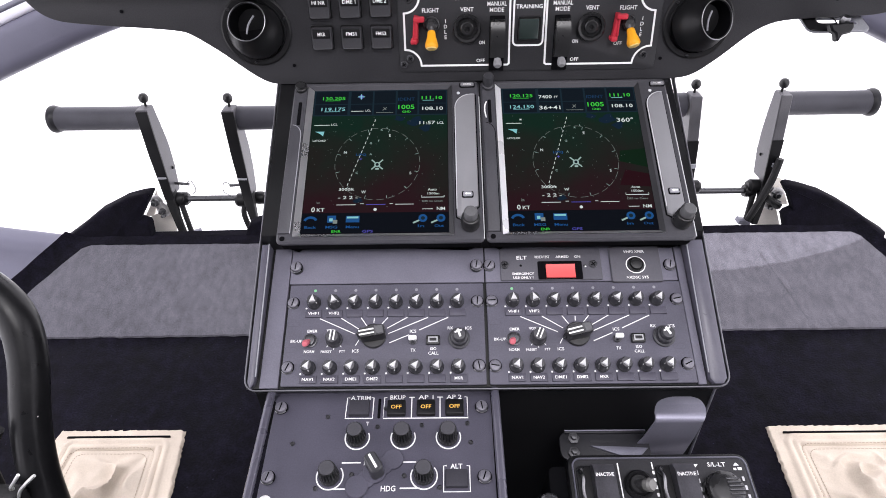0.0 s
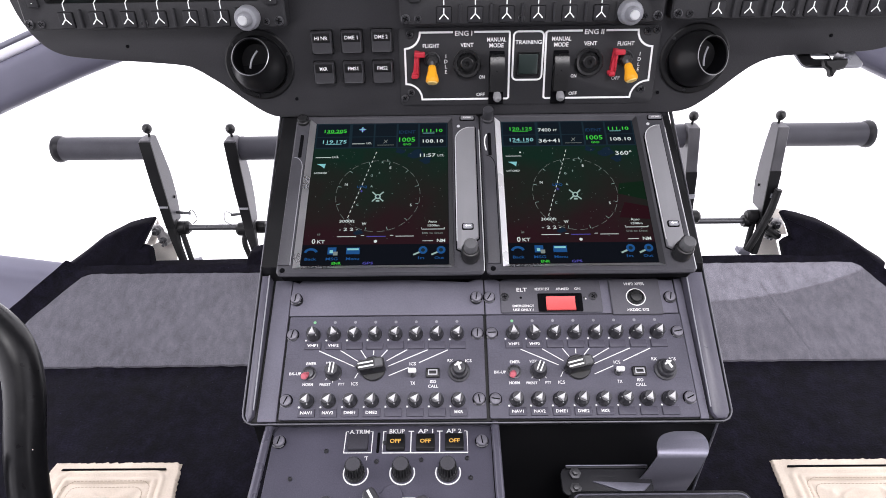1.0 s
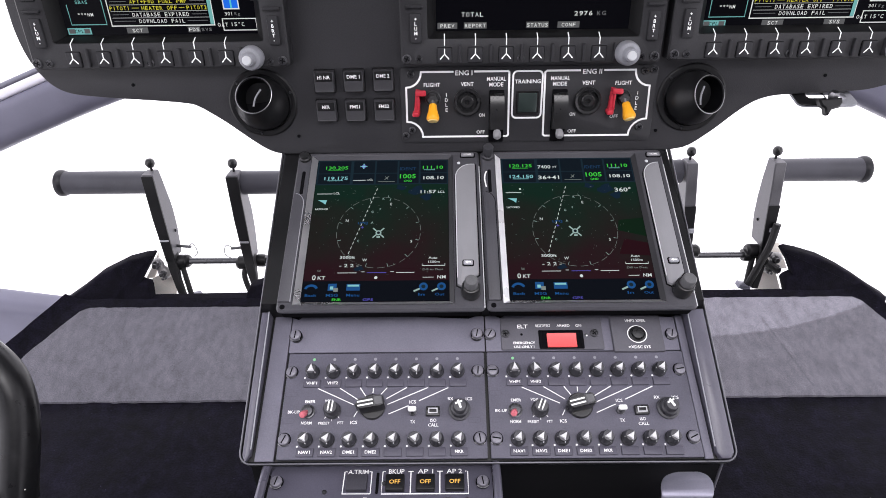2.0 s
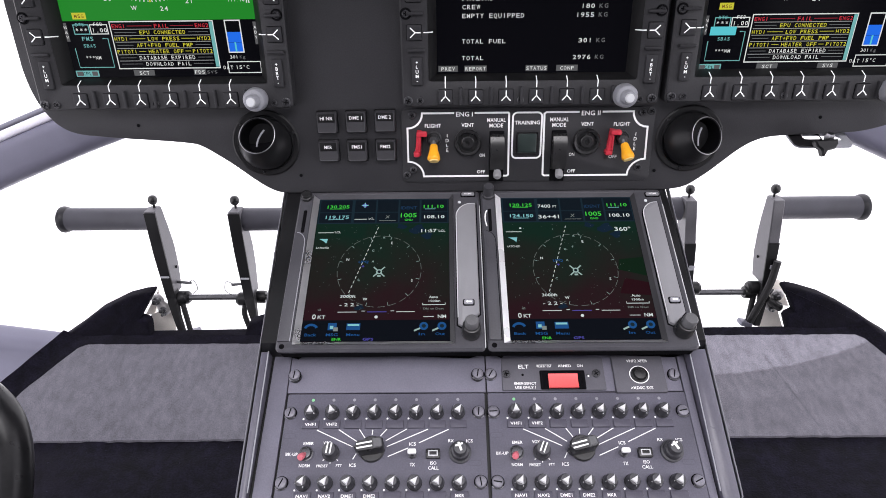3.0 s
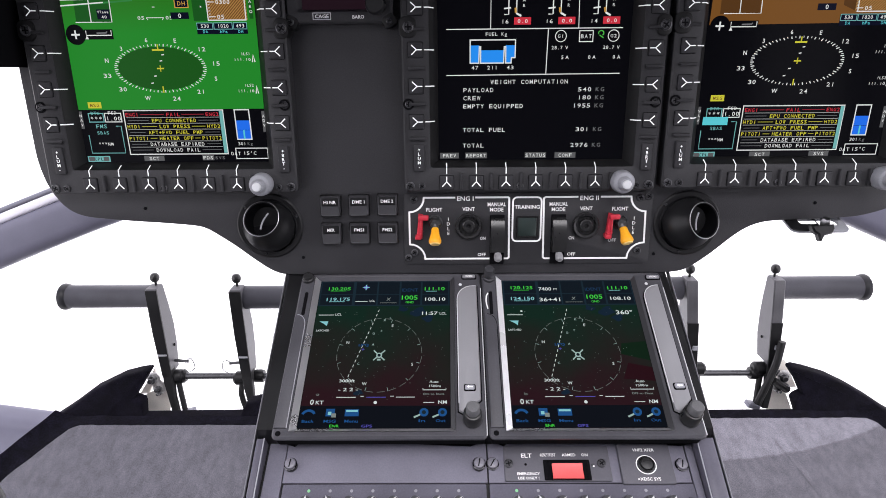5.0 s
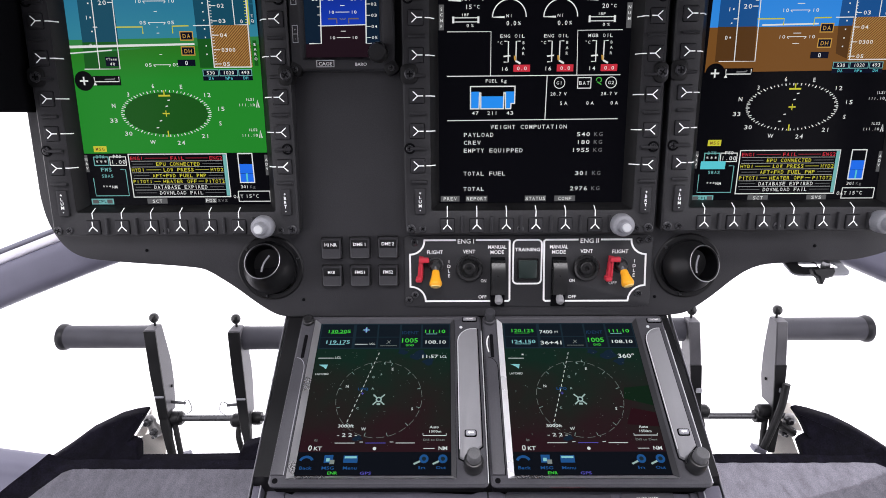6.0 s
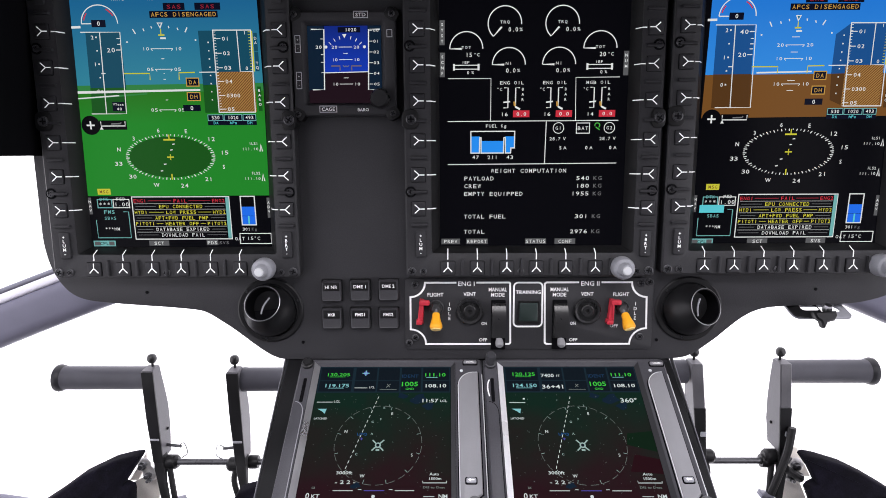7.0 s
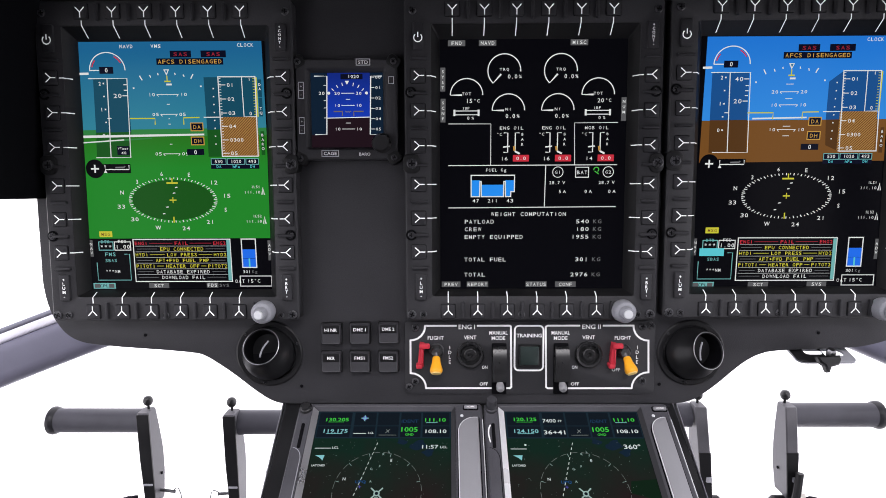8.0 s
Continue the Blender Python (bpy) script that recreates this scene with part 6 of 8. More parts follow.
        p.line([(cx + 1.6 * math.cos(w), cy - 1.6 + 1.6 * math.sin(w)), (cx + 6.4 * math.cos(w), cy - 1.6 + 6.4 * math.sin(w))], 1.1, NAV_HELI)
    p.disc(cx, cy - 1.6, 2.4, NAV_HELI).disc(cx, cy - 1.6, 1.3, NAV_FOOT, 0.0001).rect(cx - 1.4, cy - 6.4, cx + 1.4, cy - 4.8, NAV_HELI)
    p.put("helicopter_symbol", s)
    p = Print(0.0011)
    if second:
        p.text("120.125", 34.4, 60.6, 3.5, NAV_GREEN, width=19).text("124.150", 34.3, 49.0, 3.6, NAV_CYAN, width=20).text("7400", 54.4, 59.2, 3.6, NAV_WHITE, width=11).text("FT", 63.4, 58.8, 2.3, NAV_WHITE).text("36+41", 57.4, 47.8, 3.9, NAV_WHITE, width=17.6).text("360°", 118.0, 34.2, 4.2, NAV_WHITE, width=13.6)
        p.line([(20.0, 32.0), (33.0, 32.0)], 0.6, NAV_WHITE).rect(31.4, 35.0, 33.0, 36.4, NAV_WHITE)
    else:
        p.text("130.205", 34.6, 60.3, 3.5, NAV_GREEN, width=19).text("119.175", 34.6, 49.0, 3.6, NAV_CYAN, width=20).text("11:57", 113.4, 34.1, 3.4, NAV_WHITE, width=13).text("LCL", 124.4, 33.8, 2.3, NAV_WHITE, width=5.6)
        p.line([(20.0, 32.6), (33.0, 32.6)], 0.6, NAV_WHITE).text("LCL", 36.6, 33.2, 2.2, NAV_WHITE, width=5.2).line([(49.4, 46.6), (60.0, 46.6)], 0.6, NAV_WHITE).text("LCL", 64.0, 47.2, 2.0, NAV_WHITE, width=4.6)
        p.disc(57.6, 61.6, 2.0, NAV_VIOLET).line([(54.6, 61.6), (60.6, 61.6)], 0.8, NAV_CYAN, 0.0001).line([(57.6, 58.8), (57.6, 64.4)], 0.8, NAV_CYAN, 0.0001)
    p.line([(27.0, 46.4), (40.4, 46.4)], 0.5, NAV_CYAN).line([(27.0, 57.8), (40.4, 57.8)], 0.4, NAV_GREEN)
    p.text("IDENT", 95.8, 58.6, 3.4, NAV_IDENT, width=14, lift=0.0001).text("1005", 95.8, 50.6, 4.6, NAV_GREEN, width=13.6).text("GND", 95.9, 45.6, 2.2, NAV_GREEN, width=7)
    p.text("111.10", 117.2, 60.0, 3.5, NAV_GREEN, width=17.4).line([(109.4, 57.2), (119.0, 57.2)], 0.5, NAV_CYAN).text("108.10", 117.8, 48.8, 3.5, NAV_WHITE, width=17.4)
    p.line([(76.0, 47.0), (79.4, 50.4)], 0.5, NAV_FAINT).line([(76.6, 50.4), (79.0, 47.4)], 0.5, NAV_FAINT).line([(70.6, 45.0), (84.8, 45.0)], 0.4, NAV_FAINT)
    p.put("radio_bar", s)
    p = Print(0.0011)
    p.poly([(21.4, 26.2), (29.0, 26.2), (28.0, 21.6), (25.6, 23.8)], NAV_CYAN).text("LATCHED", 25.4, 17.2, 1.8, NAV_WHITE, width=10.6)
    p.put("traffic_readout", s)
    p = Print(0.0011)
    p.text("3000ft", 50.4, -29.2, 2.6, NAV_WHITE, width=12.0).text("- 2 2 -", 52.0, -36.6, 2.9, NAV_WHITE, width=15).text("GS", 29.2, -41.0, 1.6, NAV_FAINT)
    p.put("altitude_readout", s)
    p = Print(0.0011)
    p.text("0", 25.8, -47.0, 4.4, NAV_WHITE).text("KT", 31.6, -47.4, 3.1, NAV_WHITE, width=5.8)
    p.put("speed_readout", s)
    p = Print(0.0011)
    for x0, x1, ink in ((43.6, 58.4, NAV_WHITE), (66.4, 81.4, NAV_VIOLET), (89.0, 103.2, NAV_WHITE)):
        p.line([(x0, -43.2), (x1, -43.2)], 0.55, ink)
    for x0 in (62.0, 84.6):
        p.line([(x0, -42.4), (x0 + 2.6, -42.4)], 0.5, NAV_WHITE)
    p.disc(73.6, -47.6, 1.3, NAV_WHITE)
    p.put("course_bar", s)
    p = Print(0.0011)
    p.text("Auto", 117.6, -30.2, 2.2, NAV_WHITE, width=7).text("1500m", 118.4, -33.8, 2.0, NAV_WHITE, width=9).line([(109.2, -35.6), (109.2, -37.2), (126.8, -37.2), (126.8, -35.6)], 0.6, NAV_WHITE)
    p.put("scale_bar", s)
    p = Print(0.0011)
    p.line([(109.8, -47.6), (118.0, -47.6)], 0.5, NAV_WHITE).text("NM", 124.2, -47.3, 3.0, NAV_WHITE, width=6.4).text("DIS to Dest", 117.6, -40.6, 1.6, NAV_FAINT, width=16)
    p.put("distance_readout", s)
    ink = NAV_BLUE
    Print(0.0011).arc(24.6, -58.0, 4.6, 4.0, 20, 165, 2.0, NAV_BLUE, n=10).text("Back", 24.9, -62.4, 2.4, ink, width=9).put("touch_key", s)
    Print(0.0011).rect(37.4, -58.6, 44.0, -52.6, NAV_BLUE).rect(39.0, -57.6, 41.6, -55.0, NAV_CYAN, 0.0001).rect(41.8, -59.6, 45.2, -56.4, NAV_FAINT, 0.0002).text("MSG", 41.0, -62.4, 2.4, NAV_BLUE, width=9).put("touch_key", s)
    Print(0.0011).rect(51.6, -58.6, 62.0, -53.0, NAV_BLUE).rect(52.4, -55.2, 61.2, -53.6, NAV_CYAN, 0.0001).text("Menu", 56.9, -62.4, 2.4, ink, width=10).put("touch_key", s)
    for x0, t in ((108.6, "In"), (122.4, "Out")):
        Print(0.0011).disc(x0 + 1.8, -55.6, 3.4, NAV_BLUE).line([(x0 - 1.0, -57.4), (x0 - 5.6, -59.6)], 1.4, NAV_HELI).disc(x0 + 1.8, -55.6, 1.6, NAV_BAR, 0.0001).text(t, x0 + 0.4, -62.2, 2.3, NAV_BLUE, width=2.4 * len(t)).put("touch_key", s)
    p = Print(0.0011)
    Print(0.0011).text("ENR", 44.8, -66.2, 2.2, NAV_GREEN, width=7).put("mode_word", s)
    p.text("GPS", 68.6, -66.3, 2.2, NAV_VIOLET, width=8)
    p.put("mode_word", s)
    p = Print(0.0008)
    rng = random.Random(5 + second)
    for i in range(130):
        a, b, q = rng.uniform(20, 128), rng.uniform(-46, 40), rng.uniform(0.14, 0.46)
        p.rect(a, b, a + q, b + q, NAV_FAINT if i % 4 else NAV_HELI)
    p.put("map_dots", s)
    return u


navigator(-0.1284, False, "grey touch navigator with a dark green map on the console")
navigator(0.0298, True, "grey touch navigator with a dark red and green map")

# ---- console faces ----
bm = bmesh.new()
slab(bm, ring_rect(-0.1215, -0.0145, 0.0285, 0.0150, 0.0006, 2), 0.0, 0.0020, 0.0005)
u = thing("blank_plate", FACE_C, "plain dark grey blanking plate on the console", "panel")
part("plate", bm, CONSOLE, u)


def dzus(parent, x, y, turn, z=0.002):
    """A quarter-turn fastener: cup, head and slot; meshes are shared."""
    if "dzus" not in KEY_MESH:
        bm = bmesh.new()
        lathe(bm, [(0.0041, 0.0), (0.0041, 0.0022), (0.0038, 0.0029), (0.0033, 0.0032), (0.0004, 0.0032)], seg=20)
        ob = part("fastener", bm, DZUS, None)
        KEY_MESH["dzus"] = ob.data
        bpy.data.objects.remove(ob)
        bm = bmesh.new()
        box(bm, -0.0030, -0.00042, 0.0031, 0.0030, 0.00042, 0.00335, 0.0002, 0.0)
        ob = part("slot", bm, VOID, None)
        KEY_MESH["slot"] = ob.data
        bpy.data.objects.remove(ob)
        bm = bmesh.new()
        border(bm, ring_circle(0, 0, 0.0048, 24), ring_circle(0, 0, 0.0040, 24), 0.0, 0.0012, 0.0003)
        ob = part("cup", bm, VOID, None)
        KEY_MESH["cup"] = ob.data
        bpy.data.objects.remove(ob)
        # bright crescent on the cup's lower side, a glint made as a tube
        bm = bmesh.new()
        tube(bm, [(0.0046 * math.cos(radians(w)), 0.0046 * math.sin(radians(w)), 0.0012) for w in range(215, 330, 12)], 0.0004, 6)
        ob = part("cup_glint", bm, STEEL, None)
        KEY_MESH["lip"] = ob.data
        bpy.data.objects.remove(ob)
    for word in ("cup", "lip"):
        c = new("fastener_" + word, KEY_MESH[word])
        c.parent, c.matrix_basis = parent, pose(x, y, z)
    a = new("fastener", KEY_MESH["dzus"])
    a.parent, a.matrix_basis = parent, pose(x, y, z, 0, 0, turn)
    b = new("slot", KEY_MESH["slot"])
    b.parent = a


for x, y, w in ((-0.1166, -0.0020, 85), (0.0226, -0.0018, 80)):
    bm = bmesh.new()
    lathe(bm, [(0.0046, 0.0), (0.0044, 0.0034), (0.0040, 0.0036)], seg=20)
    part("fastener_post", bm, KNOB, u, "", pose(x, y, 0.002))
    dzus(u, x, y, w, 0.0052)


def volume_knob_mesh():
    """A push knob with a sloping arrow face."""
    bm = bmesh.new()
    lathe(bm, [(0.0053, 0.0), (0.0053, 0.0012), (0.0048, 0.0018), (0.0046, 0.0066), (0.0036, 0.0096), (0.001, 0.0098)], seg=20)
    ob = part("volume_knob", bm, KNOB_DARK, None)
    me = ob.data
    bpy.data.objects.remove(ob)
    return me


def audio_panel(x, label, last_words, turn_sel):
    """An intercom panel: two rows of volume knobs with press tabs, selector, switches and call key."""
    u = thing("audio_panel", at(FACE_C, x, -0.0015), label, "audio panel", "audio panels on the console")
    bm = bmesh.new()
    slab(bm, ring_rect(0.0004, -0.0920, 0.1481, -0.0140, 0.0010, 2), 0.0, 0.0024, 0.0005)
    part("plate", bm, CONSOLE_MID, u)
    if "volume" not in KEY_MESH:
        KEY_MESH["volume"] = volume_knob_mesh()
        # the knob's lit facet, painted in as a pale arrow-shaped wedge
        bm = bmesh.new()
        base = [(-0.0034, -0.0032, 0.0078), (0.0036, -0.0032, 0.0078), (0.0004, 0.0044, 0.0084)]
        top = [(-0.0016, -0.0014, 0.0108), (0.0020, -0.0014, 0.0108), (0.0004, 0.0032, 0.0104)]
        loft(bm, [base, top])
        ob = part("arrow", bm, KNOB_ARROW, None, smooth=None)
        KEY_MESH["arrow"] = ob.data
        bpy.data.objects.remove(ob)
        bm = bmesh.new()
        box(bm, -0.0062, -0.0030, 0.0, 0.0062, 0.0030, 0.0016, 0.0005, 0.0006)
        ob = part("press_tab", bm, CONSOLE_TRIM, None)
        KEY_MESH["tab"] = ob.data
        bpy.data.objects.remove(ob)
    marks = Print(0.0026)
    for row, (y, ty, words) in enumerate(((-0.0290, -0.0376, ("VHF1", "VHF2")), (-0.0790, -0.0874, last_words))):
        for i in range(8):
            kx = 0.0198 + 0.01546 * i
            k = new("volume_knob", KEY_MESH["volume"])
            k.parent, k.matrix_basis = u, pose(kx, y, 0.0024)
            a = new("arrow", KEY_MESH["arrow"])
            a.parent, a.matrix_basis = k, pose(0, 0, 0, 0, 0, (4, 22)[i] if row == 0 and i < 2 else -24 - 7 * (i % 3))
            tab = new("press_tab", KEY_MESH["tab"])
            tab.parent, tab.matrix_basis = u, pose(kx + 0.0002, ty, 0.0024)
            if i < len(words) and words[i]:
                Print(0.0018).text(words[i], 0, 0, 2.2, WHITE, width=2.0 * len(words[i])).put("lettering", tab, "white printed lettering")
            marks.disc(kx * 1000 - 5.6, y * 1000 - 4.2, 0.7, WHITE)
            if row == 0:
                marks.disc(kx * 1000, -18.9, 1.15, GREEN_LAMP if i == 0 else LAMP_OFF)
    ox, oy = 66.0, -55.6
    for a, b, c, d in ((25.0, -41.4, 52.0, -53.6), (41.0, -41.2, 56.0, -50.6), (56.0, -41.0, 60.5, -47.4), (65.8, -41.4, 65.6, -45.0), (76.0, -41.0, 71.6, -46.0), (90.6, -41.0, 75.6, -49.4), (106.0, -41.2, 76.6, -53.6), (121.0, -41.4, 99.6, -51.0), (92.0, -54.6, 77.6, -60.6), (55.0, -58.4, 52.8, -62.4)):
        marks.line([(a, b), (c, d)], 0.62, WHITE)
    for t, tx, ty, h, w in (("EMER", 20.2, -51.0, 2.2, 7.4), ("BK-UP", 9.0, -58.6, 2.2, 8.6), ("NORM", 19.0, -66.6, 2.2, 7.6), ("VOX", 33.6, -50.6, 2.2, 5.6), ("PRESET", 31.6, -66.8, 1.9, 8.0), ("PTT", 43.4, -66.6, 1.9, 4.2), ("ICS", 53.0, -66.4, 2.4, 4.8), ("ICS", 95.0, -51.8, 2.4, 4.8), ("TX", 95.2, -66.2, 2.4, 3.6), ("ISO", 110.0, -65.2, 2.3, 4.4), ("CALL", 110.0, -68.6, 2.3, 7.4), ("RX", 122.6, -49.6, 2.3, 4.0), ("ICS", 136.0, -49.8, 2.3, 4.8)):
        marks.text(t, tx, ty, h, WHITE, width=w)
    for a in (-130, -90, -50):
        w = radians(a)
        marks.line([(37.0 + 6.6 * math.cos(w), -57.0 + 6.6 * math.sin(w)), (37.0 + 8.4 * math.cos(w), -57.0 + 8.4 * math.sin(w))], 0.5, WHITE)
    for kx, ky in ((5.6, -45.6), (5.6, -65.2), (139.6, -65.4)):
        marks.edge(kx - 4.4, ky - 1.7, kx + 4.4, ky + 1.7, 0.25, CONSOLE_TRIM, 1.4)
    marks.put("lettering", u, "white printed lettering and fan of lines")
    for fx, fy, w in ((0.0040, -0.0288, 78), (0.1432, -0.0288, 86), (0.0046, -0.0785, 66), (0.1430, -0.0783, 100)):
        dzus(u, fx, fy, w if turn_sel == 0 else w - 75)
    # channel selector
    m = pose(ox * 0.001, oy * 0.001, 0.0024, 0, 0, 10 + 0.5 * turn_sel)
    part("selector_skirt", lathe(bmesh.new(), [(0.0092, 0.0), (0.0092, 0.0020), (0.0086, 0.0026), (0.002, 0.0026)], seg=30), KNOB, u, "", m)
    bm = bmesh.new()
    bar = [(-0.0112, -0.0006), (-0.0086, -0.0040), (0.0070, -0.0044), (0.0092, -0.0030), (0.0092, 0.0030), (0.0070, 0.0044), (-0.0086, 0.0040), (-0.0112, 0.0006)]
    loft(bm, [(bar, 0.002), (bar, 0.0128), (inset(bar, 0.0007), 0.0140)])
    k = part("selector_knob", bm, KNOB, u, "black bar-shaped channel selector", m)
    # lit end of the bar, given its own paler grey facet
    bm = bmesh.new()
    loft(bm, [[(x, y, z) for x, y, z in ((0.0020, -0.0036, 0.0138), (0.0084, -0.0032, 0.0138), (0.0084, 0.0032, 0.0138), (0.0020, 0.0036, 0.0138))], [(0.0030, -0.0030, 0.0152), (0.0078, -0.0026, 0.0146), (0.0078, 0.0026, 0.0146), (0.0030, 0.0030, 0.0152)]])
    part("facet", bm, KNOB_GREY, k, "end facet painted paler where it looks lit")
    for py in (-0.0014, 0.0014):
        bm = bmesh.new()
        box(bm, -0.0094, py - 0.00055, 0.0138, 0.0016, py + 0.00055, 0.0143, 0.0002, 0.0)
        part("pointer", bm, WHITE, k, "white pointer line")
    # emergency toggle with red cap
    part("switch_bush", lathe(bmesh.new(), [(0.0052, 0.0), (0.0052, 0.0012), (0.0044, 0.0014), (0.0036, 0.0034), (0.0026, 0.0036)], seg=20), SCREW, u, "bare metal switch bush", pose(0.0192, -0.0585, 0.0024))
    bm = bmesh.new()
    lathe(bm, [(0.0014, 0.0), (0.0015, 0.0034), (0.0023, 0.0044), (0.0025, 0.0074), (0.0020, 0.0086), (0.001, 0.0088)], seg=16, m=pose(0, 0, 0, 38, 0, -24))
    part("toggle", bm, RED_PALE, u, "toggle with a faded red cap", pose(0.0192, -0.0585, 0.0040))
    # voice switch
    k = part("voice_knob", lathe(bmesh.new(), [(0.0062, 0.0), (0.0062, 0.0016), (0.0054, 0.0024), (0.0050, 0.0096), (0.0044, 0.0106), (0.001, 0.0107)], seg=24), KNOB_DARK, u, "", pose(0.0370, -0.0580, 0.0024, 0, 0, -6 - 18 * (turn_sel != 0)))
    for px in (-0.0013, 0.0013):
        bm = bmesh.new()
        box(bm, px - 0.0005, -0.0030, 0.0105, px + 0.0005, 0.0044, 0.0111, 0.0002, 0.0)
        part("pointer", bm, WHITE, k, "white pointer line")
    # talk switch, call key, receive knob
    bm = bmesh.new()
    lathe(bm, [(0.0030, 0.0), (0.0030, 0.0012), (0.0018, 0.0020), (0.0018, 0.0060), (0.0015, 0.0070)], seg=14)
    k = part("talk_switch", bm, SCREW, u, "", pose(0.0950, -0.0592, 0.0024))
    bm = bmesh.new()
    box(bm, -0.0030, -0.0016, 0.0060, 0.0030, 0.0020, 0.0085, 0.0010, 0.0008)
    part("cap", bm, WHITE, k, "white switch cap")
    bm = bmesh.new()
    box(bm, -0.0050, -0.0034, 0.0, 0.0050, 0.0034, 0.0034, 0.0008, 0.0006)
    k = part("call_key", bm, KNOB, u, "", pose(0.1098, -0.0592, 0.0024))
    Print(0.0036).edge(-3.0, -1.6, 3.0, 1.6, 0.8, LEGEND_DIM).put("lettering", k)
    k = part("receive_knob", lathe(bmesh.new(), [(0.0078, 0.0), (0.0080, 0.0020), (0.0066, 0.0026), (0.0062, 0.0068), (0.0050, 0.0076), (0.0048, 0.0114), (0.0042, 0.0122), (0.001, 0.0124)], seg=28), KNOB_DARK, u, "black double knob", pose(0.1290, -0.0580, 0.0024, 0, 0, 20 + turn_sel))
    bm = bmesh.new()
    box(bm, -0.0008, -0.0022, 0.0122, 0.0008, 0.0038, 0.0130, 0.0003, 0.0)
    box(bm, -0.0028, 0.0016, 0.0122, 0.0026, 0.0028, 0.0128, 0.0003, 0.0)
    part("pointer", bm, WHITE, k, "white pointer mark")
    return u


LAMP_OFF = mat("unlit_grey_lamp", (0.24, 0.24, 0.26), 0.4, stain=0.2)
GREEN_LAMP = lit("green_pilot_lamp", (0.35, 0.75, 0.42), 0.9)
audio_panel(-0.1207, "dark grey intercom panel with two rows of small knobs", ("NAV1", "NAV2", "DME1", "DME2", "", "", "", "MKR"), 0)
audio_panel(0.0293, "dark grey intercom panel with knobs and a lit green lamp", ("NAV1", "NAV2", "DME1", "DME2", "MKR", "", "", ""), 8)

# ---- emergency beacon panel and transponder button ----
u = thing("beacon_panel", FACE_C, "dark grey beacon panel with a red rocker switch", "control panel")
bm = bmesh.new()
slab(bm, ring_rect(0.0295, -0.0145, 0.1770, 0.0150, 0.0006, 2), 0.0, 0.0018, 0.0005)
part("plate", bm, CONSOLE, u)
bm = bmesh.new()
slab(bm, ring_rect(0.0412, -0.0140, 0.1195, 0.0125, 0.001, 2), 0.001, 0.0036, 0.0006)
part("label_plate", bm, PLATE_DARK, u, "dark label plate")
p = Print(0.0038)
p.text("ELT", 58.1, 5.0, 3.2, WHITE, width=8).text("RESET/TEST", 74.0, 5.4, 2.2, WHITE, width=11.4).text("ARMED", 89.6, 5.4, 2.2, WHITE, width=10.2).text("ON", 101.4, 5.4, 2.2, WHITE, width=4.6)
p.text("EMERGENCY", 58.6, -8.6, 2.0, WHITE, width=16.6).text("USE ONLY !", 58.4, -11.8, 2.0, WHITE, width=15.4).disc(57.0, -1.8, 1.0, VOID).disc(106.6, -2.4, 1.3, SCREW).disc(106.9, -3.2, 0.7, WHITE, 0.0002)
p.put("lettering", u, "white printed lettering")
bm = bmesh.new()
border(bm, ring_rect(0.0700, -0.0136, 0.1042, 0.0016, 0.0008, 2), ring_rect(0.0726, -0.0130, 0.1016, 0.0004, 0.0005, 2), 0.003, 0.0046, 0.0006)
box(bm, 0.0722, -0.0132, 0.0030, 0.1020, 0.0006, 0.0038, 0.0005, 0.0)
part("switch_frame", bm, VOID, u)
bm = bmesh.new()
loft(bm, [[(x, y, z) for y, z in ((-0.0128, 0.002), (-0.0128, 0.0058), (-0.0066, 0.0048), (-0.0018, 0.0060), (-0.0016, 0.002))] for x in (0.0762, 0.0768, 0.0978, 0.0984)])
part("rocker", bm, mat("red_rocker", (0.75, 0.10, 0.10), 0.4, grain=0.04, stain=0.06), u, "bright red rocker switch")
for x, y, w in ((0.0326, -0.0008, 60), (0.1722, -0.0018, 75)):
    dzus(u, x, y, w)
for x, y in ((0.0445, -0.0012), (0.1130, -0.0012)):
    fixing_screw(u, x, y, 0.0036, 0.0032)
u = thing("transfer_button_plate", FACE_C, "black plate with a round ringed push button", "control panel")
bm = bmesh.new()
slab(bm, ring_rect(0.1262, -0.0166, 0.1648, 0.0130, 0.001, 2), 0.001, 0.0050, 0.0006)
part("plate", bm, PLATE_DARK, u)
p = Print(0.0053)
p.text("VHF2 XFER", 145.2, 8.4, 2.3, WHITE, width=16).text(">XDSC SYS", 145.4, -13.2, 2.3, WHITE, width=16.6).arc(145.2, -2.8, 7.2, 6.8, 0, 360, 0.7, WHITE, n=32)
p.put("lettering", u, "white printed lettering and ring")
part("push_button", lathe(bmesh.new(), [(0.0062, 0.0), (0.0062, 0.0016), (0.0054, 0.0022), (0.0046, 0.0014), (0.0042, 0.0032), (0.001, 0.0036)], seg=24), KNOB, u, "", pose(0.1452, -0.0028, 0.0048))

# ---- console tray: thin rim, rounded rails beside the panels, filler strips ----
FACE_R = pose(0, -0.2150, 0.7485, 34.24, 0, 0)
RAIL_PAINT = mat("satin_console_rail", (0.082, 0.079, 0.103), 0.34, grain=0.06, stain=0.14, bump=0.12, spec=0.4)
CHEEK = mat("black_satin_paint", (0.020, 0.020, 0.023), 0.36, grain=0.08, stain=0.15, spec=0.2)


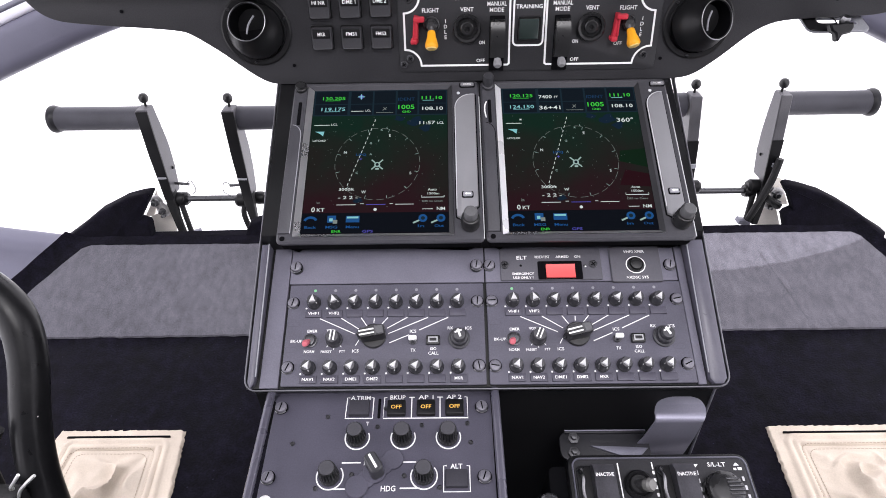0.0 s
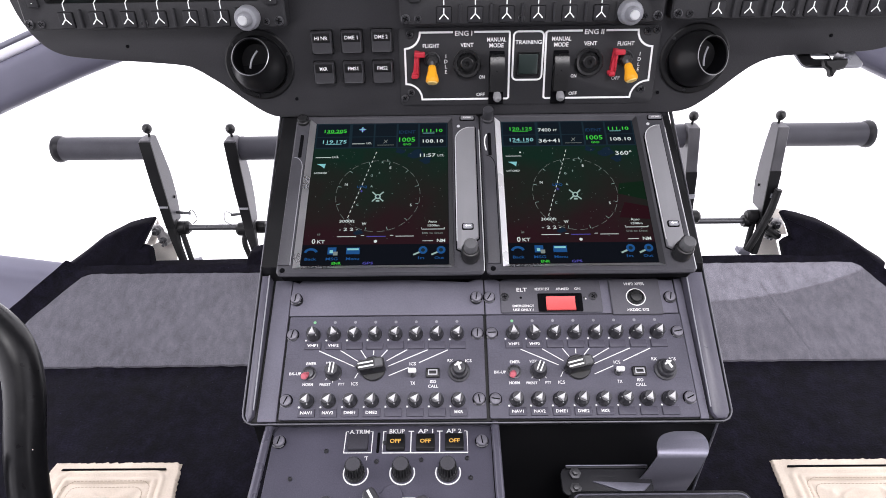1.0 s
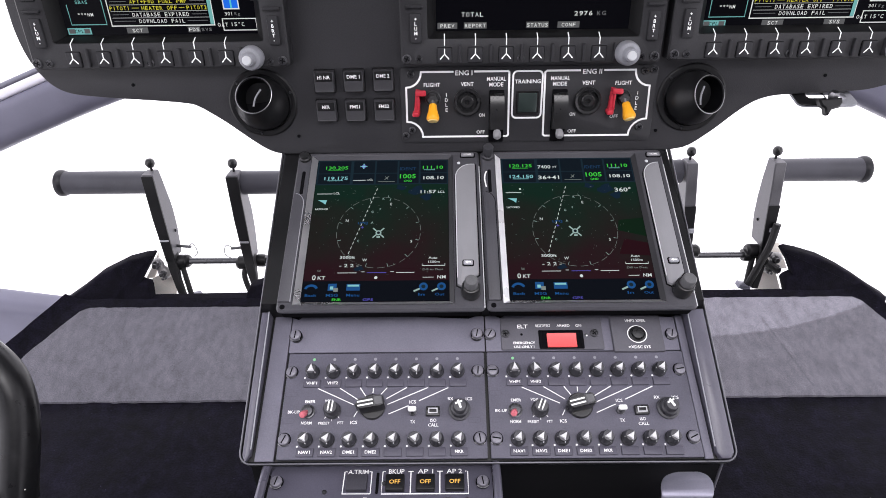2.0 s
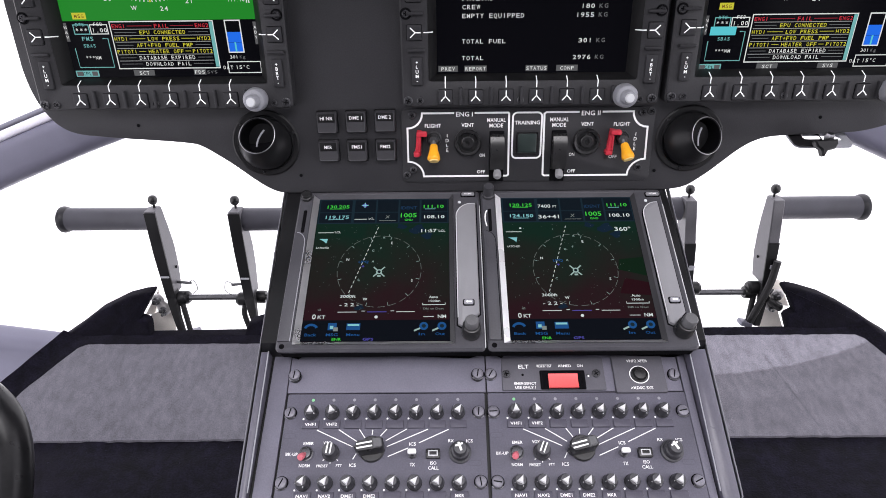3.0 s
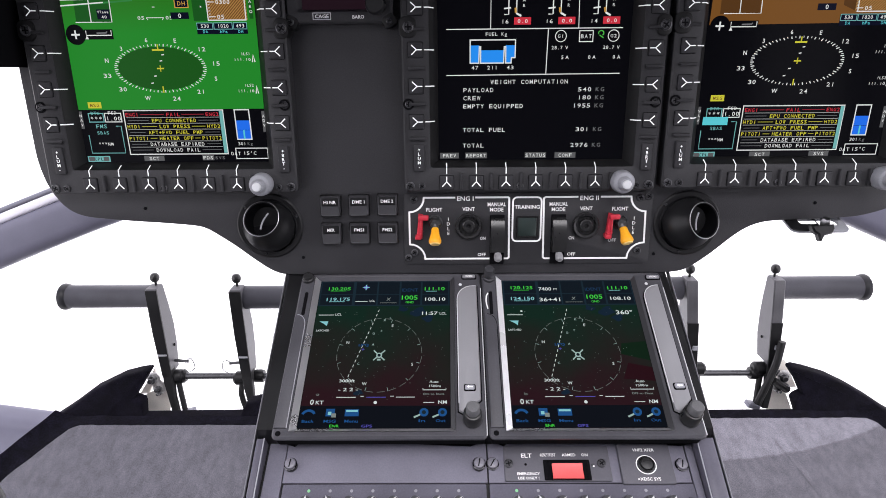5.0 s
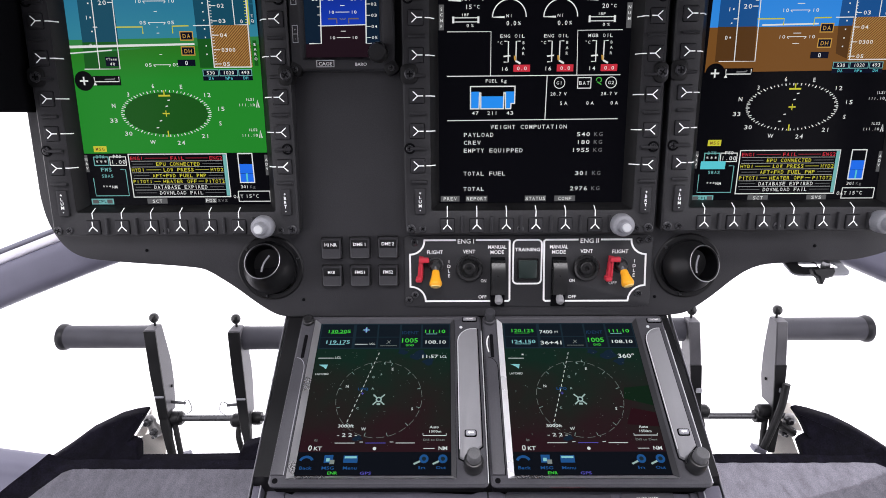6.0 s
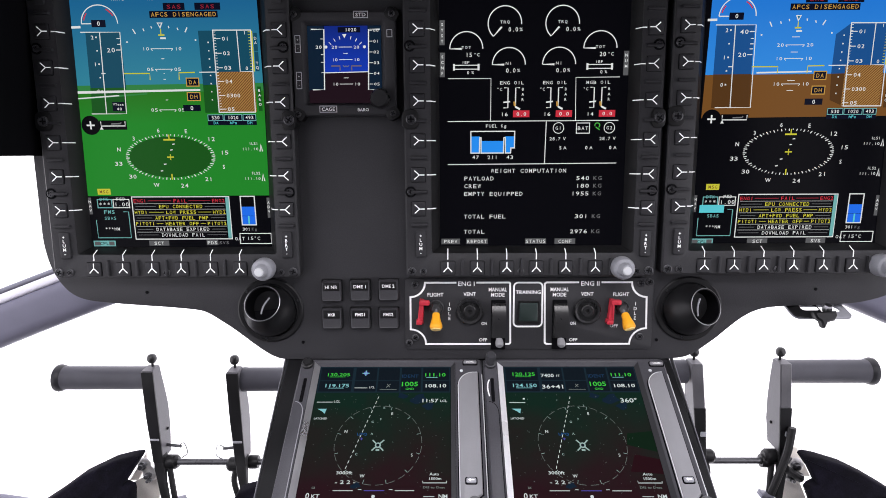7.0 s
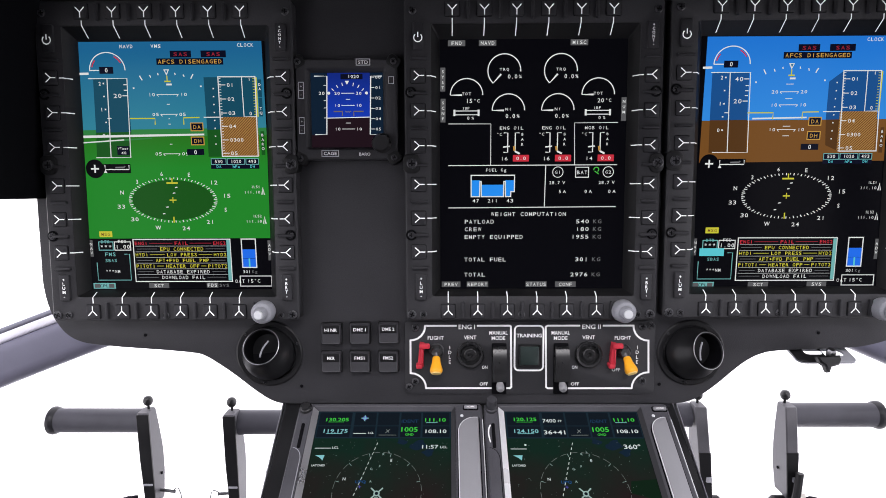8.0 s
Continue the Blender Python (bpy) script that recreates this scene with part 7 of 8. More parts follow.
def tray_ring(d, r):
    """Outline of the tray pulled in by d, its lower corners rounded by r."""
    x0, x1, y0, y1 = -0.1468 + d, 0.2010 - d, -0.0006 + d, 0.2728
    out = [(x1 - 0.0040, y1), (x0 + 0.0022, y1)]
    for cx, a in ((x0 + r, 180), (x1 - r, 270)):
        for i in range(7):
            w = radians(a + 15 * i)
            out.append((cx + r * math.cos(w), y0 + r + r * math.sin(w)))
    return out


u = thing("console_tray", FACE_R, "black console tray with a thin rim painted pale", "trim")
bm = bmesh.new()
loft(bm, [(tray_ring(0.0, 0.009), -0.009), (tray_ring(0.0, 0.009), -0.0020), (tray_ring(0.0003, 0.009), -0.0018)], False, False)
part("side_wall", bm, CHEEK, u)
bm = bmesh.new()
border(bm, tray_ring(0.0002, 0.009), tray_ring(0.0014, 0.008), -0.006, -0.0008, 0.0004)
# the rim's highlight is put into its pale colour
part("rim", bm, mat("highlit_tray_edge", (0.12, 0.12, 0.135), 0.4, metal=0.4, grain=0.05, stain=0.3), u, "thin rim painted pale as its highlight")
for s in (-1, 1):
    for t in (0.035, 0.115, 0.20):
        bm = bmesh.new()
        lathe(bm, [(0.0034, 0.0), (0.0032, 0.0014), (0.001, 0.0020)], seg=12, m=pose((-0.1466 + 0.002 * t / 0.27) if s < 0 else (0.2008 - 0.004 * t / 0.27), t, -0.008, 0, 90 * s, 0))
        part("rivet", bm, SCREW, u)
for a0, a1, b0, b1 in ((-0.1444, -0.1426, -0.1384, -0.1366), (0.1856, 0.1826, 0.1986, 0.1950)):
    ak, bk = a0 + (a1 - a0) * 0.41, b0 + (b1 - b0) * 0.41
    u = thing("console_rail", FACE_R, "dark grey rounded rail beside the console panels", "trim", "console rails")
    bm = bmesh.new()
    slab(bm, [(a0, 0.0060), (a0 + 0.003, 0.0016), (b0 - 0.003, 0.0016), (b0, 0.0060), (bk, 0.112), (ak, 0.112)], -0.020, 0.0004, 0.0024)
    part("rail", bm, RAIL_PAINT, u)
    bm = bmesh.new()
    slab(bm, [(ak, 0.1125), (bk - 0.002, 0.1125), (b1 - 0.003, 0.2720), (a1, 0.2720)], -0.020, -0.0010, 0.0020)
    part("rail_upper", bm, CHEEK, u, "black upper rail")
    edge = (b0, b1) if a0 < 0 else (a0, a1)
    # glint along the rail's edge, laid on as a pale tube
    bm = bmesh.new()
    tube(bm, [(edge[0] + (edge[1] - edge[0]) * q, 0.010 + 0.255 * q, -0.0006) for q in (0, 0.2, 0.4)], 0.00055, 8)
    part("edge_line", bm, KNOB_PALE, u, "thin pale edge line")
for x0, x1 in ((-0.1356, -0.1222), (0.1780, 0.1840)):
    u = thing("edge_strip", FACE_C, "dark grey filler strip beside the console panels", "trim", "console strips")
    bm = bmesh.new()
    slab(bm, ring_rect(x0, -0.0945, x1, 0.0170, 0.0006, 2), -0.001, 0.0014, 0.0006)
    part("strip", bm, CONSOLE, u)
# thin pale line down the housing's front edge
bm = bmesh.new()
tube(bm, [(0.2003, -0.1972, 0.7340), (0.1955, -0.1962, 0.490)], 0.0011, 8)
solid("corner_line", bm, ALU, "thin pale strip along the console housing's front edge", "trim", kind="structure")


# ---- lower panel of the console ----
KNOB_CROWN = mat("matt_knob_crown", (0.055, 0.054, 0.062), 0.6, grain=0.1, stain=0.15)
KEY_MATT = mat("matt_grey_key", (0.042, 0.041, 0.050), 0.6, grain=0.08, stain=0.12, spec=0.12)
RAIL_GREY = mat("satin_rail_paint", (0.082, 0.079, 0.104), 0.28, metal=0.2, grain=0.06, stain=0.14, spec=0.5)
u = thing("autopilot_panel", FACE_L, "dark grey autopilot panel with knurled knobs and amber lit keys", "control panel")
bm = bmesh.new()
slab(bm, ring_rect(-0.1255, -0.150, 0.0305, 0.0170, 0.001, 2), -0.004, 0.0, 0.0006)
part("plate", bm, CONSOLE_LOW, u)
bm = bmesh.new()
box(bm, -0.1250, -0.150, -0.22, 0.0300, 0.0140, -0.004, 0.001, 0.0)
part("body", bm, BLACK, u)
for x0, x1 in ((-0.1268, -0.1282), (0.0330, 0.0336)):
    bm = bmesh.new()
    tube(bm, smooth_path([(x0, 0.0125, -0.006), (x0, 0.0110, 0.006), (x0 + (x1 - x0) * 0.1, 0.003, 0.0095), (x0 + (x1 - x0) * 0.5, -0.030, 0.0100), (x1, -0.070, 0.0100), (x1, -0.150, 0.0100)], 5), 0.0030, 12)
    part("guard_rail", bm, RAIL_GREY, u, "rounded satin grey guard rail")
p = Print(0.0003)
p.line([(-71.6, 8.8), (-73.4, 8.8), (-73.6, -7.4), (-54.2, -7.4), (-54.2, 8.8), (-56.0, 8.8)], 0.8, WHITE).text("A.TRIM", -63.8, 8.8, 3.3, WHITE, width=14.4)
p.line([(-44.6, 8.8), (-46.4, 8.8), (-46.6, -7.6), (13.6, -7.6), (13.4, 8.8), (11.6, 8.8)], 0.8, WHITE)
for x, t in ((-36.8, "BKUP"), (-16.4, "AP 1"), (4.0, "AP 2")):
    p.text(t, x, 9.0, 3.5, WHITE, width=2.75 * len(t))
for x in (-26.6, -6.2):
    p.line([(x, 8.6), (x, -7.4)], 0.8, WHITE).line([(x - 2.0, 8.8), (x + 2.0, 8.8)], 0.8, WHITE)
p.text("'T", -57.4, -11.4, 2.9, WHITE, wide=0.8)
for x, y in ((-63.6, -22.0), (-31.8, -22.0), (-0.4, -22.0)):
    p.arc(x, y, 8.4, 8.4, -205, 25, 0.9, WHITE)
for x, y in ((-79.4, -49.0), (-16.8, -49.2)):
    p.arc(x, y, 8.8, 8.8, -210, 40, 0.9, WHITE)
p.line([(-72.4, -39.8), (-59.6, -39.8)], 0.9, WHITE).line([(-33.6, -39.6), (-22.2, -39.6)], 0.9, WHITE).line([(-76.0, -57.4), (-63.0, -57.4)], 0.9, WHITE).line([(-32.6, -57.2), (-19.6, -57.2)], 0.9, WHITE)
p.line([(-57.0, -38.6), (-57.0, -41.6)], 0.9, WHITE).text("HDG", -40.2, -57.2, 3.8, WHITE, width=9.6)
p.line([(-1.8, -42.4), (-3.8, -42.4), (-3.8, -59.8), (13.6, -59.8), (13.6, -42.4), (11.6, -42.4)], 0.8, WHITE).text("ALT", 4.8, -42.6, 3.5, WHITE, width=8.0)
p.put("lettering", u, "white printed lettering and boxes")
AMBER_LAMP = lit("amber_lamp", (1.0, 0.58, 0.13), 1.15)
for x, y, w, t in ((-64.0, -0.2, 7.2, ""), (-37.4, -0.4, 6.6, "OFF"), (-16.2, -0.4, 6.6, "OFF"), (4.2, -0.3, 6.6, "OFF"), (4.8, -51.6, 7.4, "")):
    bm = bmesh.new()
    box(bm, -w * 0.001, -0.0058, 0.0, w * 0.001, 0.0058, 0.0038, 0.0008, 0.0007)
    k = part("key", bm, KEY_MATT if not t else BLACK, u, "", pose(x * 0.001, y * 0.001, 0))
    if t:
        Print(0.0040).text(t, 0, 0, 3.0, AMBER_LAMP, width=7.6).put("lamp_lettering", k, "amber lit lettering")


def knurled_knob(parent, x, y, r, h):
    bm = bmesh.new()
    n = 54
    rings = []
    for z, k, deep in ((0.0, 1.10, 0), (h * 0.30, 1.08, 0), (h * 0.36, 1.0, 0.2), (h * 0.42, 0.99, 1), (h * 0.90, 0.94, 1), (h * 0.97, 0.88, 0.5), (h, 0.80, 0)):
        rings.append(([(r * k * (1 - 0.22 * deep * (i % 3 == 0)) * math.cos(2 * math.pi * i / n), r * k * (1 - 0.22 * deep * (i % 3 == 0)) * math.sin(2 * math.pi * i / n)) for i in range(n)], z))
    loft(bm, rings)
    k = part("knurled_knob", bm, KNOB, parent, "", pose(x, y, 0))
    part("crown", lathe(bmesh.new(), [(r * 0.82, h - 0.0006), (r * 0.80, h + 0.0002), (r * 0.72, h + 0.0006), (0.001, h + 0.0006)], seg=24), KNOB_CROWN, k, "matt grey crown")


for x, y in ((-0.0640, -0.0220), (-0.0320, -0.0220), (-0.0006, -0.0218), (-0.0796, -0.0488), (-0.0168, -0.0488)):
    knurled_knob(u, x, y, 0.0062, 0.0140)
bm = bmesh.new()
box(bm, -0.0508, -0.0075, 0.0, -0.0488, 0.0080, 0.0006, 0.0008, 0.0002)
part("slot", bm, VOID, u, "narrow dark slot")
# heading selector with its two lobed skirt
bm = bmesh.new()
for lx, ly, r, z in ((-0.0112, -0.0098, 0.0076, 0.0022), (0.0118, 0.0086, 0.0070, 0.0021), (-0.0056, -0.0049, 0.0062, 0.0020), (0.0058, 0.0043, 0.0060, 0.00205), (0.0, 0.0, 0.0078, 0.0023)):
    lathe(bm, [(r, 0.0), (r, z - 0.0004), (r - 0.0004, z), (0.001, z)], -0.0496 + lx, -0.0465 + ly, 28)
part("selector_skirt", bm, CONSOLE_LOW, u, "two lobed dark grey skirt")
m = pose(-0.0496, -0.0450, 0.003, 0, 0, 32)
bm = bmesh.new()
loft(bm, [(ring_rect(-0.0046, -0.0072, 0.0046, 0.0072, 0.003, 4), 0.0), (ring_rect(-0.0044, -0.0070, 0.0044, 0.0070, 0.003, 4), 0.0105), (ring_rect(-0.0034, -0.0062, 0.0034, 0.0062, 0.0024, 4), 0.0115)])
k = part("selector_knob", bm, KNOB_DARK, u, "", m)
bm = bmesh.new()
box(bm, -0.0008, -0.0048, 0.0114, 0.0008, 0.0056, 0.0119, 0.0003, 0.0)
part("pointer", bm, WHITE, k, "white pointer line")
for x, y, w in ((-0.1198, 0.0001, 80), (0.0236, -0.0004, 100), (-0.1197, -0.0504, 75), (0.0232, -0.0508, 70)):
    dzus(u, x, y, w)
for x, y in ((-0.0860, -0.0060), (-0.1080, -0.0260), (-0.0500, -0.0140), (-0.0190, -0.0130), (0.0130, -0.0120), (0.0150, -0.0260), (-0.0650, -0.0480), (-0.0300, -0.0490), (-0.0880, -0.0570), (-0.0064, -0.0570), (-0.0450, 0.0)):
    fixing_screw(u, x, y, -0.0004, 0.0016)
part("white_cap", lathe(bmesh.new(), [(0.0045, 0.0), (0.0045, 0.003), (0.0030, 0.0044), (0.001, 0.0046)], seg=20), WHITE, u, "white round cap", pose(-0.1190, -0.0665, 0))

# ---- collective head with its switches ----
TOGGLE_CAP = mat("dull_toggle_cap", (0.17, 0.168, 0.162), 0.35, metal=0.3, grain=0.08, stain=0.2)
COVER = mat("worn_cover_plastic", (0.046, 0.045, 0.052), 0.36, grain=0.12, stain=0.3, stain_scale=70, bump=0.15, spec=0.35)
u = thing("collective_head", FACE_K, "black collective switch head with inactive covers and ribbed knob", "control box")
bm = bmesh.new()
slab(bm, ring_rect(-0.0695, -0.105, 0.0585, 0.0025, 0.008, 4), -0.060, 0.0, 0.0030)
part("body", bm, BLACK, u)
bm = bmesh.new()
border(bm, ring_rect(-0.0664, -0.105, 0.0558, -0.0006, 0.006, 4), ring_rect(-0.0652, -0.1036, 0.0546, -0.0018, 0.005, 4), -0.002, 0.0014, 0.0004)
part("face_rim", bm, ALU, u, "thin pale rim")
bm = bmesh.new()
slab(bm, ring_rect(-0.0650, -0.103, 0.0544, -0.0020, 0.005, 4), -0.001, 0.0010, 0.0004)
part("face_plate", bm, PANEL, u)
for x in (-0.0500, 0.0050):
    bm = bmesh.new()
    slab(bm, ring_rect(-0.0140, -0.050, 0.0130, 0.0, 0.003, 3), 0.0, 0.0020, 0.0006)
    part("cover_seat", bm, BLACK, u, "", pose(x, -0.0070, 0.001))
    for sx, sy, r in ((-0.0105, -0.0030, 0.0014), (-0.0112, -0.0150, 0.0011), (0.0104, -0.0030, 0.0009)):
        fixing_screw(u, x + sx, -0.0070 + sy, 0.0030, r)
    bm = bmesh.new()
    loft(bm, [[(w, y, z) for y, z in ((-0.045, 0.002), (-0.045, 0.009), (-0.006, 0.0115), (-0.001, 0.0085), (0.0, 0.002))] for w in (-0.0070, -0.0062, 0.0066, 0.0074)])
    k = part("flip_cover", bm, COVER, u, "worn dark grey flip cover", pose(x + 0.0030, -0.0075, 0.001))
    Print(0.0118).text("INACTIVE", 0, -9.0, 2.5, WHITE, width=12.2).put("lettering", k, "white printed lettering")
    bm = bmesh.new()
    tube(bm, smooth_path([(-0.0125, -0.004, 0.003), (-0.0110, -0.010, 0.007), (-0.0118, -0.020, 0.006), (-0.0105, -0.034, 0.008), (-0.0120, -0.044, 0.004)], 4), 0.0013, 8)
    part("spring", bm, STEEL, u, "bent wire spring", pose(x, -0.0070, 0.001))
part("switch_bush", lathe(bmesh.new(), [(0.0098, 0.0), (0.0100, 0.0030), (0.0084, 0.0048), (0.0070, 0.0030), (0.0060, 0.0045), (0.0050, 0.0045)], seg=28), BLACK, u, "", pose(-0.0225, -0.0205, 0.001))
k = part("toggle", lathe(bmesh.new(), [(0.0034, 0.0), (0.0038, 0.006), (0.0042, 0.008)], seg=20), BUSH, u, "stubby metal toggle", pose(-0.0240, -0.0205, 0.003, 16, 32, 0))
part("toggle_cap", lathe(bmesh.new(), [(0.0040, 0.0), (0.0044, 0.002), (0.0046, 0.0045), (0.0034, 0.0065), (0.001, 0.0067)], seg=20), TOGGLE_CAP, k, "dull grey rounded cap", pose(0, 0, 0.0076))
bm = bmesh.new()
lathe(bm, [(0.0132, 0.0), (0.0134, 0.004), (0.0128, 0.0078), (0.0110, 0.0104), (0.0080, 0.0116), (0.001, 0.0120)], seg=36)
k = part("light_knob", bm, KNOB, u, "large domed black knob", pose(0.0335, -0.0260, 0.001))
for i in range(8):
    bm = bmesh.new()
    box(bm, 0.0, -0.0100 + 0.0026 * i, 0.0070, 0.0105 - 0.0003 * abs(i - 3.5) ** 2, -0.0087 + 0.0026 * i, 0.0132 - 0.0003 * abs(i - 3.5) ** 1.6, 0.0005, 0.0005)
    part("rib", bm, SCREW, k)
p = Print(0.0015)
Print(0.0015).text("S/L-LT", 34.4, -6.4, 3.0, WHITE, width=12.6).put("lettering", u, "white printed lettering")
Print(0.0015).line([(-34.4, -5.0), (-34.4, -60.0)], 0.9, WHITE).put("divider_line", u, "white printed line")
Print(0.0015).line([(-10.4, -4.6), (-10.4, -9.6)], 0.9, WHITE).put("divider_line", u, "white printed line")
for i in range(7):
    Print(0.0015).rect(-11.2, -13.0 - 5.0 * i, -9.6, -10.6 - 5.0 * i, WHITE).put("printed_bar", u)
    Print(0.0015).rect(18.8, -13.6 - 5.6 * i, 20.4, -10.6 - 5.6 * i, LEGEND_DIM).put("printed_bar", u)
Print(0.0015).poly([(17.4, -6.2), (21.6, -6.2), (19.5, -8.4)], WHITE).put("printed_arrow", u)
p.poly([(46.0, -7.4), (50.0, -7.4), (48.0, -5.2)], WHITE).rect(45.4, -10.6, 47.4, -9.0, WHITE).rect(48.4, -10.6, 51.2, -8.6, WHITE)
for i in range(4):
    Print(0.0015).rect(49.4 + 0.3 * i, -18.0 - 6.0 * i, 51.0 + 0.3 * i, -15.0 - 6.0 * i, LEGEND_DIM).put("printed_bar", u)
p.put("printed_arrow", u, "white printed arrow and box")
bm = bmesh.new()
slab(bm, ring_rect(-0.0820, -0.100, -0.0660, -0.0030, 0.005, 3), -0.050, -0.0080, 0.002)
part("side_bracket", bm, VOID, u)
part("side_bolt", lathe(bmesh.new(), [(0.0100, 0.0), (0.0100, 0.006), (0.0080, 0.009), (0.0050, 0.007), (0.0045, 0.010), (0.001, 0.011)], seg=20), SCREW, u, "dark bolt", pose(-0.0840, -0.0330, -0.010))
# bent guard plate behind the head
bm = bmesh.new()
slab(bm, ring_rect(-0.0700, 0.0030, -0.0040, 0.0240, 0.006, 4), -0.016, -0.013, 0.0006)
slab(bm, [(-0.0660, 0.0222), (-0.0060, 0.0222), (-0.0060, 0.0240), (-0.0660, 0.0240)], -0.013, -0.0105, 0.0005)
slab(bm, ring_rect(-0.0480, 0.0160, -0.0280, 0.0178, 0.0008, 2), -0.013, -0.0128, 0.0)
part("guard_base", bm, CHEEK, u, "black folded guard base")
bm = bmesh.new()
prof = [(0.1310, 0.1772, -0.2170, 0.6600), (0.1380, 0.1802, -0.2200, 0.6825), (0.1402, 0.1772, -0.2300, 0.7130), (0.1414, 0.1750, -0.2366, 0.7360), (0.1416, 0.1750, -0.2376, 0.7402), (0.1420, 0.1762, -0.2355, 0.7420), (0.1426, 0.1775, -0.2320, 0.7421), (0.1443, 0.1789, -0.2275, 0.7412), (0.1458, 0.1791, -0.2248, 0.7408), (0.1473, 0.1789, -0.2225, 0.7405), (0.1494, 0.1782, -0.2205, 0.7405), (0.1520, 0.1770, -0.2190, 0.7405), (0.1562, 0.1744, -0.2176, 0.7406), (0.1592, 0.1722, -0.2170, 0.7406)]
inv = FACE_K.inverted()
rings = []
for a, b, y, z in prof:
    rings.append([tuple(inv @ Vector((x, y + dy, z + dz))) for x, dy, dz in ((a, 0, 0), (b, 0, 0), (b, 0.0012, -0.0016), (a, 0.0012, -0.0016))])
loft(bm, rings)
part("guard_tongue", bm, TONGUE, u, "smooth grey bent guard tongue", smooth=80)
bm = bmesh.new()
slab(bm, [(-0.0480, 0.0128), (-0.0230, 0.0040), (-0.0130, 0.0045), (-0.0060, 0.0110), (-0.0180, 0.0118)], -0.0130, -0.0112, 0.0006)
part("guard_arm", bm, ALU, u, "tapered grey guard arm")
for y0, r in ((0.0240, 0.0006), (0.0034, 0.0005)):
    bm = bmesh.new()
    tube(bm, [(-0.0660, y0, -0.0104 if y0 > 0.01 else -0.0130), (-0.0060, y0, -0.0104 if y0 > 0.01 else -0.0130)], r, 8)
    part("edge_line", bm, ALU, u, "thin pale edge line")
for x, y in ((-0.0600, 0.0180), (-0.0010, 0.0190), (-0.0610, 0.0070)):
    part("bolt", lathe(bmesh.new(), [(0.0040, 0.0), (0.0044, 0.0040), (0.0024, 0.0042), (0.0022, 0.0070), (0.001, 0.0072)], seg=6), BUSH, u, "small dull steel bolt", pose(x, y, -0.013))
bm = bmesh.new()
tube(bm, smooth_path([(-0.002, -0.085, -0.050), (-0.004, -0.160, -0.120), (-0.010, -0.330, -0.190)], 6), 0.019, 20)
part("lever_tube", bm, BLACK, u, "black lever tube")


# ---- rudder pedals ----
def arm_rings(stations, lean, c=0.0016):
    """Chamfered rectangles down a leaning arm: (drop, aft, fore, half width) each."""
    rings = []
    for drop, aft, fore, w in stations:
        cx = lean * drop
        rings.append([(cx + px, py, -drop) for px, py in ((-w + c, aft), (w - c, aft), (w, aft + c), (w, fore - c), (w - c, fore), (-w + c, fore), (-w, fore - c), (-w, aft + c))])
    return rings


